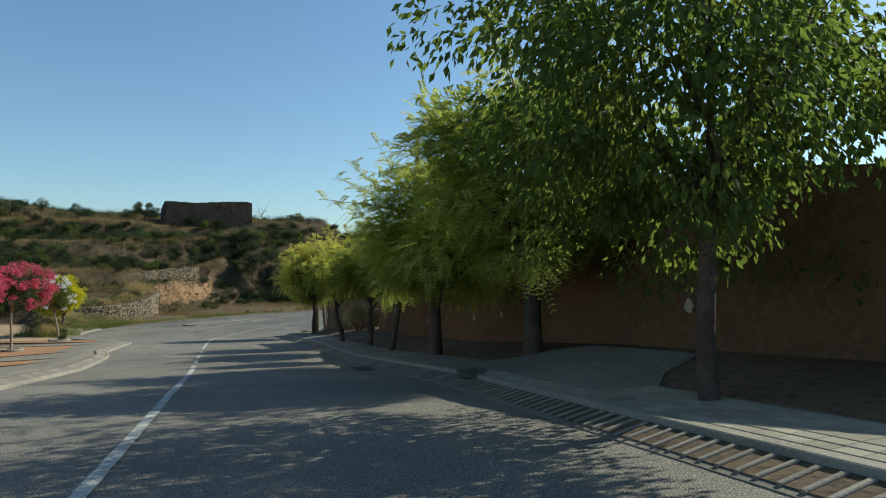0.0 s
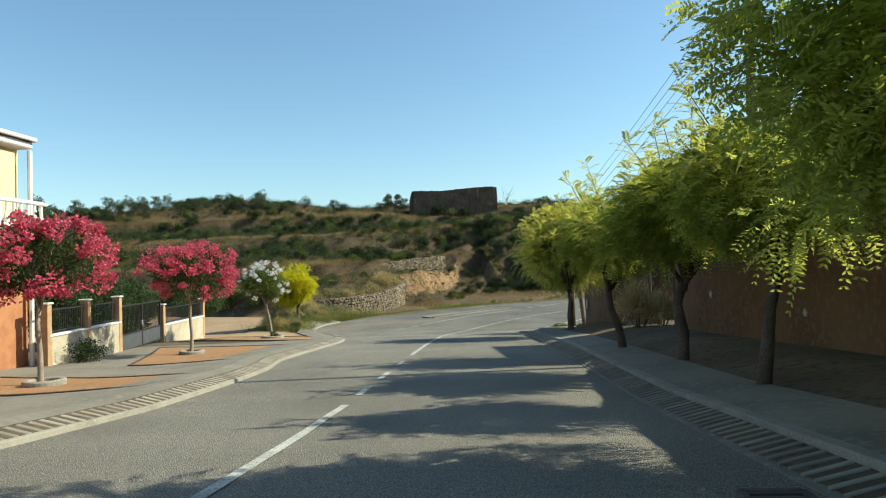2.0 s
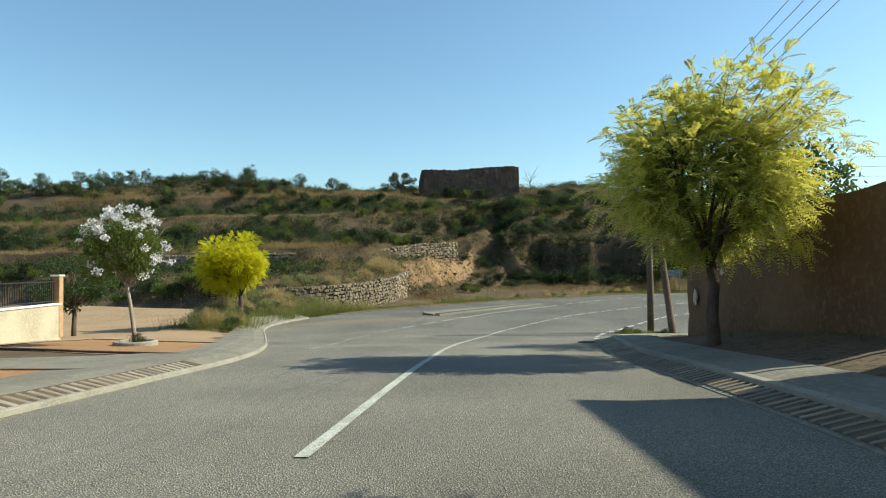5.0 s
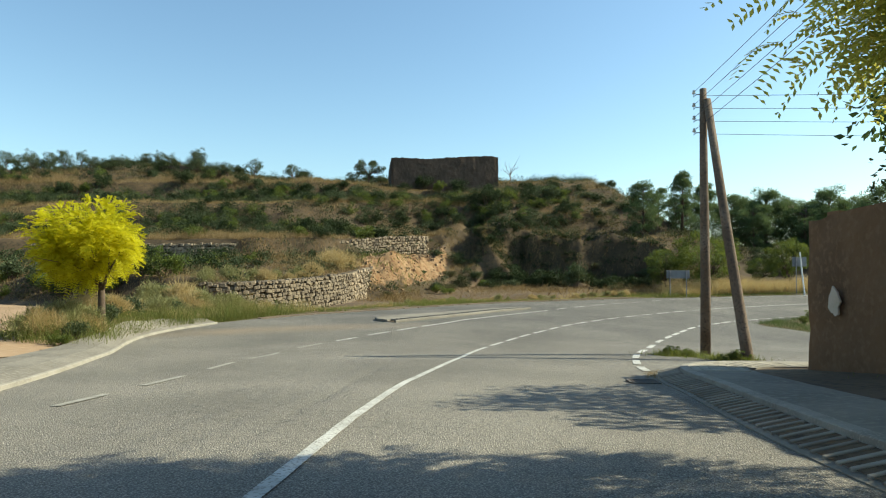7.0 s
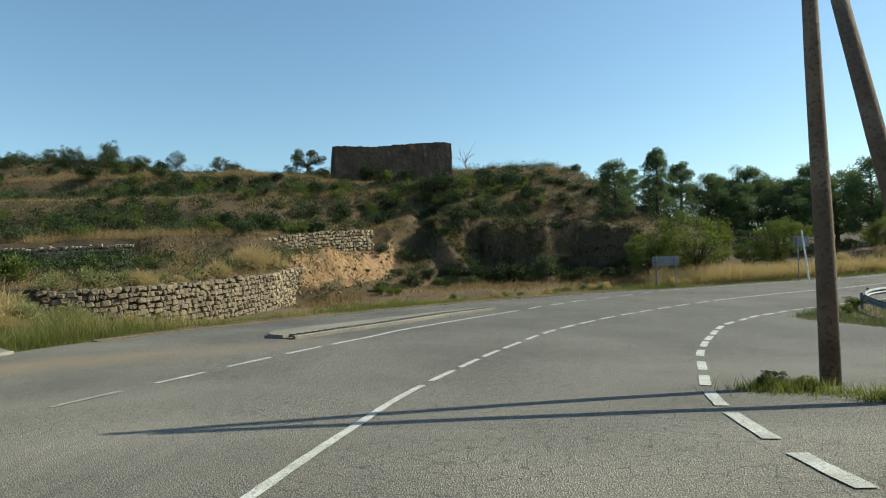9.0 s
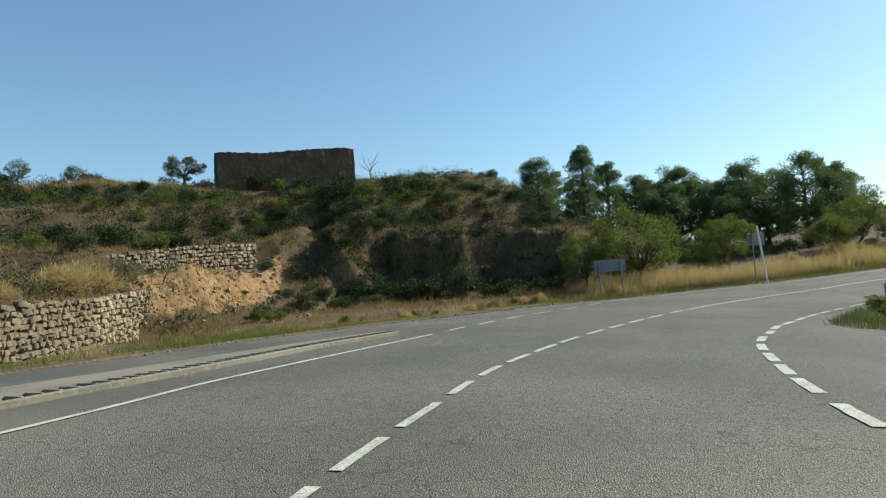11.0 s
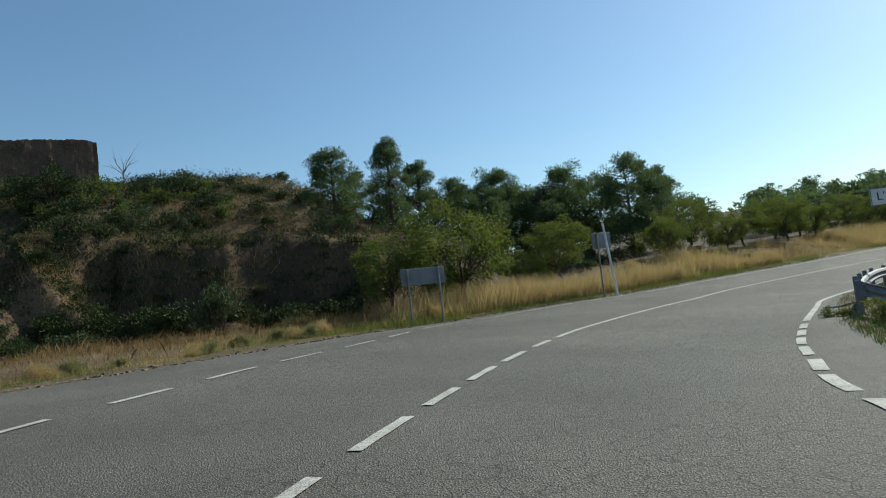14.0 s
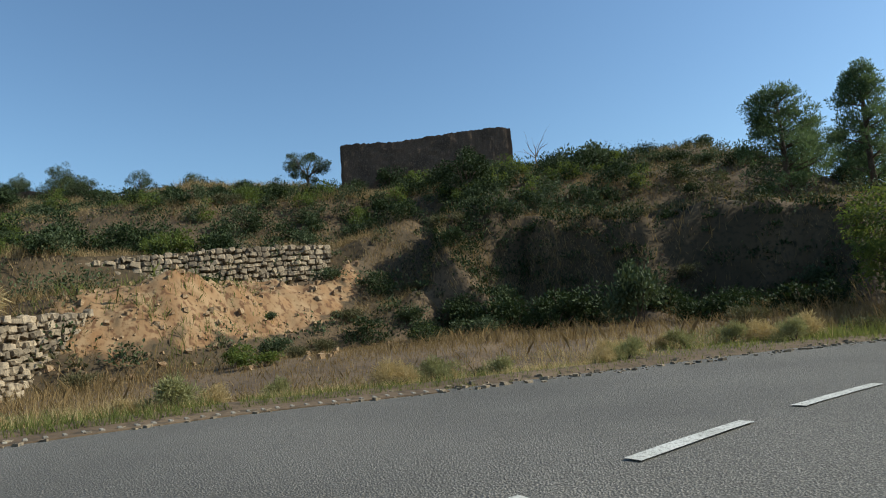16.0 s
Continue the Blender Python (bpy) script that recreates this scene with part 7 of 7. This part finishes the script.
def ribs(parent, line, spacing, offset, lift, tilt, side_sign=1, first=0.0, last=1e9, k=1.0, wide=1.0):
    run = 0.0
    rng = np.random.RandomState(9)
    for p, d in walk_along(line, spacing):
        run += spacing
        if run < first or run > last:
            continue
        n = Vector((d.y, -d.x, 0)) * side_sign
        q = p + n * offset
        o = new("kerb_stone", RIB)
        o.matrix_basis = Matrix.Translation((q.x, q.y, rz_at(p.x, p.y) + lift)) @ Matrix.Rotation(math.atan2(n.y, n.x) + rng.normal() * 0.03, 4, "Z") @ Matrix.Rotation(-tilt, 4, "Y") @ Matrix.Diagonal((k, wide * rng.uniform(0.85, 1.1), 1, 1))
        o.parent = parent


ribs(pavement_r, KERB_R, 0.19, 0.24, 0.058, 0.24, 1, 24, 80)
ribs(pavement_l, KERB_L, 0.2, 0.24, 0.081, 0.24, -1, 36, 62, 0.85, 1.6)
ribs(island, near, 0.27, -0.3, 0.075, 0.0, 1, 0.3, 13, 1.1)
FAR_EDGE = dense([(-28.2, 56.9), (-27.3, 60.3), (-25.7, 65), (-24.0, 70.0), (-22.6, 73), (-21.4, 75.3), (-19.6, 77.4)], 0.5)
rows = []
for p, n in zip(FAR_EDGE, normals(FAR_EDGE)):
    rows.append([(p.x - n.x * k, p.y - n.y * k, rz_at(p.x, p.y) + h) for k, h in ((-0.15, -0.03), (-0.13, 0.015), (0.24, 0.05), (0.27, -0.02))])
gutter = tagged(finish(ribbon(bmesh.new(), [r[::-1] for r in rows]), "gutter", SOIL), "narrow dirty gutter with stone ribs along the verge", "gutter", kind="structure")
ribs(gutter, FAR_EDGE, 0.18, -0.05, 0.0, 0.0, 1, 0, 44, 0.6)

TILE = material("paving_tile", (0.32, 0.285, 0.22), 0.9, (0.25, 0.222, 0.172), 2, 0.3, 50, vary=0.16)
bm = box(bmesh.new(), (0, 0, 0), (0.142, 0.232, 0.04), 0, 0.004)
me = bpy.data.meshes.new("paving_tile")
bm.to_mesh(me)
bm.free()
me.materials.append(TILE)
for i, (p, d) in enumerate(walk_along(KERB_R, 0.24)):
    if not (3.6 < p.y < 11.0 or p.y > 45.0 and p.x < -7.0):
        continue
    n = Vector((d.y, -d.x, 0))
    r = rz_at(p.x, p.y)
    e = p + n * 1.6
    le = max(at_land(e.x, e.y) + 0.035, r + 0.2)
    for k in range(6):
        off = 0.69 + 0.15 * k
        q = p + n * off
        z = float(np.interp(off, (0.46, 0.96, 1.6), (r + 0.165, (r + 0.17 + le) / 2 + 0.01, le)))
        # courses closer to the pivot of the corner are shorter
        short = 1 - max(0.0, off - 0.45) / 2.3 if p.y > 46.3 and p.x < -9.0 else 1.0
        o = new("paving_tile", me)
        o.matrix_basis = Matrix.Translation((q.x, q.y, z - 0.012)) @ Matrix.Rotation(math.atan2(n.y, n.x), 4, "Z") @ Matrix.Rotation(-math.atan2(le - r - 0.165, 1.14), 4, "Y") @ Matrix.Rotation(math.atan2(rz_at(p.x + d.x, p.y + d.y) - r, 1.0), 4, "X") @ Matrix.Diagonal((1, short, 1, 1))
        o.parent = pavement_r

for core, pts, base, top, course, rng in LATER:
    run = [0.0]
    for a, b in zip(pts, pts[1:]):
        run.append(run[-1] + (b - a).length)
    L = run[-1]
    ns = normals(pts)
    laid = []
    for c in range(16):
        s = rng.uniform(0, 0.3)
        while s < L:
            w = rng.uniform(0.55, 1.7) * course
            t = s / L
            z0, z1 = float(np.interp(t, np.linspace(0, 1, len(base)), base)), float(np.interp(t, np.linspace(0, 1, len(top)), top))
            z = z1 - course * (c + 0.5) + rng.normal() * 0.035
            if z > z0 + 0.05:
                x, y = (float(np.interp(s + w / 2, run, [q[i] for q in pts])) for i in (0, 1))
                nx, ny = (float(np.interp(s, run, [q[i] for q in ns])) for i in (0, 1))
                f = 0.06 + 0.045 * rng.normal() - 0.13 * (z - z0) / max(0.3, z1 - z0)
                m = Matrix.Translation((x + nx * f, y + ny * f, z)) @ Matrix.Rotation(math.atan2(ny, nx) + rng.normal() * 0.1, 4, "Z") @ Matrix.Rotation(rng.normal() * 0.18, 4, "X") @ Matrix.Diagonal((0.3, w * rng.uniform(0.86, 1.0), course * rng.uniform(0.62, 1.12), 1))
                laid.append((s, rng.randint(5), m))
            s += w
    # the stretch that the road passes nearest is laid stone by stone, the rest of the face as one piece
    laid.sort(key=lambda a: -a[0])
    for _, k, m in laid[:290]:
        o = new("stone", STONES[k])
        o.matrix_basis = m
        o.parent = core
    vs, fs, n = [], [], 0
    for _, k, m in laid[290:]:
        v = [m @ q.co for q in STONES[k].vertices]
        vs += [tuple(q) for q in v]
        fs += [[n + i for i in p.vertices] for p in STONES[k].polygons]
        n += len(v)
    if vs:
        me = bpy.data.meshes.new("stonework")
        me.from_pydata(vs, [], fs)
        me.materials.append(STONE)
        o = tagged(new("stonework", me), kind="stuff")
        o.parent = core

# rubble at the foot of the clay slip and of the walls
rng = np.random.RandomState(31)
x, y = sown(rng, 2600, -38, -27, 78, 95, lambda a, b: (road_distance(a, b) > 2.5) * np.clip(np.exp(-scar_at(a, b)) * 1.2 + 0.08, 0, 1) * 0.5)
cube_v = np.array([(a, b, c) for a in (-1, 1) for b in (-1, 1) for c in (-1, 1)], float)
cube_f = np.array([(0, 1, 3, 2), (4, 6, 7, 5), (0, 4, 5, 1), (2, 3, 7, 6), (0, 2, 6, 4), (1, 5, 7, 3)])
vs, fs = [], []
for i, (a, b) in enumerate(zip(x, y)):
    k = 0.025 + 0.1 * rng.uniform() ** 3
    turn = np.array(Matrix.Rotation(rng.uniform(0, 6.28), 3, "Z") @ Matrix.Rotation(rng.normal() * 0.5, 3, "X"))
    v = (cube_v * rng.uniform(0.6, 1.1, 3) + rng.uniform(-0.3, 0.3, (8, 3))) * k
    vs.append(v @ turn.T + (a, b, float(land_z(a, b)) + k * 0.4))
    fs.append(cube_f + i * 8)
CLOD = material("clay_clod", (0.27, 0.18, 0.1), 0.95, (0.2, 0.12, 0.06), 1.5, 0.8, 20, (0.34, 0.26, 0.17))
tagged(new("rubble", mesh_of("rubble", np.concatenate(vs), np.concatenate(fs), CLOD)), "loose clods and pale stones on the clay slip", "rubble", kind="stuff")

# gravel and litter along the far edge of the asphalt
x, y = along_edge(rng, 1500, 14, 75, -0.15, 0.5)
vs, fs = [], []
for i, (a, b) in enumerate(zip(x, y)):
    k = 0.012 + 0.035 * rng.uniform() ** 3
    turn = np.array(Matrix.Rotation(rng.uniform(0, 6.28), 3, "Z"))
    v = (cube_v * (rng.uniform(0.7, 1.5), rng.uniform(0.6, 1.1), 0.5) + rng.uniform(-0.3, 0.3, (8, 3))) * k
    vs.append(v @ turn.T + (a, b, max(float(land_z(a, b)), rz_at(a, b)) + k * 0.3))
    fs.append(cube_f + i * 8)
tagged(new("edge_gravel", mesh_of("edge_gravel", np.concatenate(vs), np.concatenate(fs), STONE)), "loose gravel and litter along the edge of the asphalt", "gravel", kind="stuff")
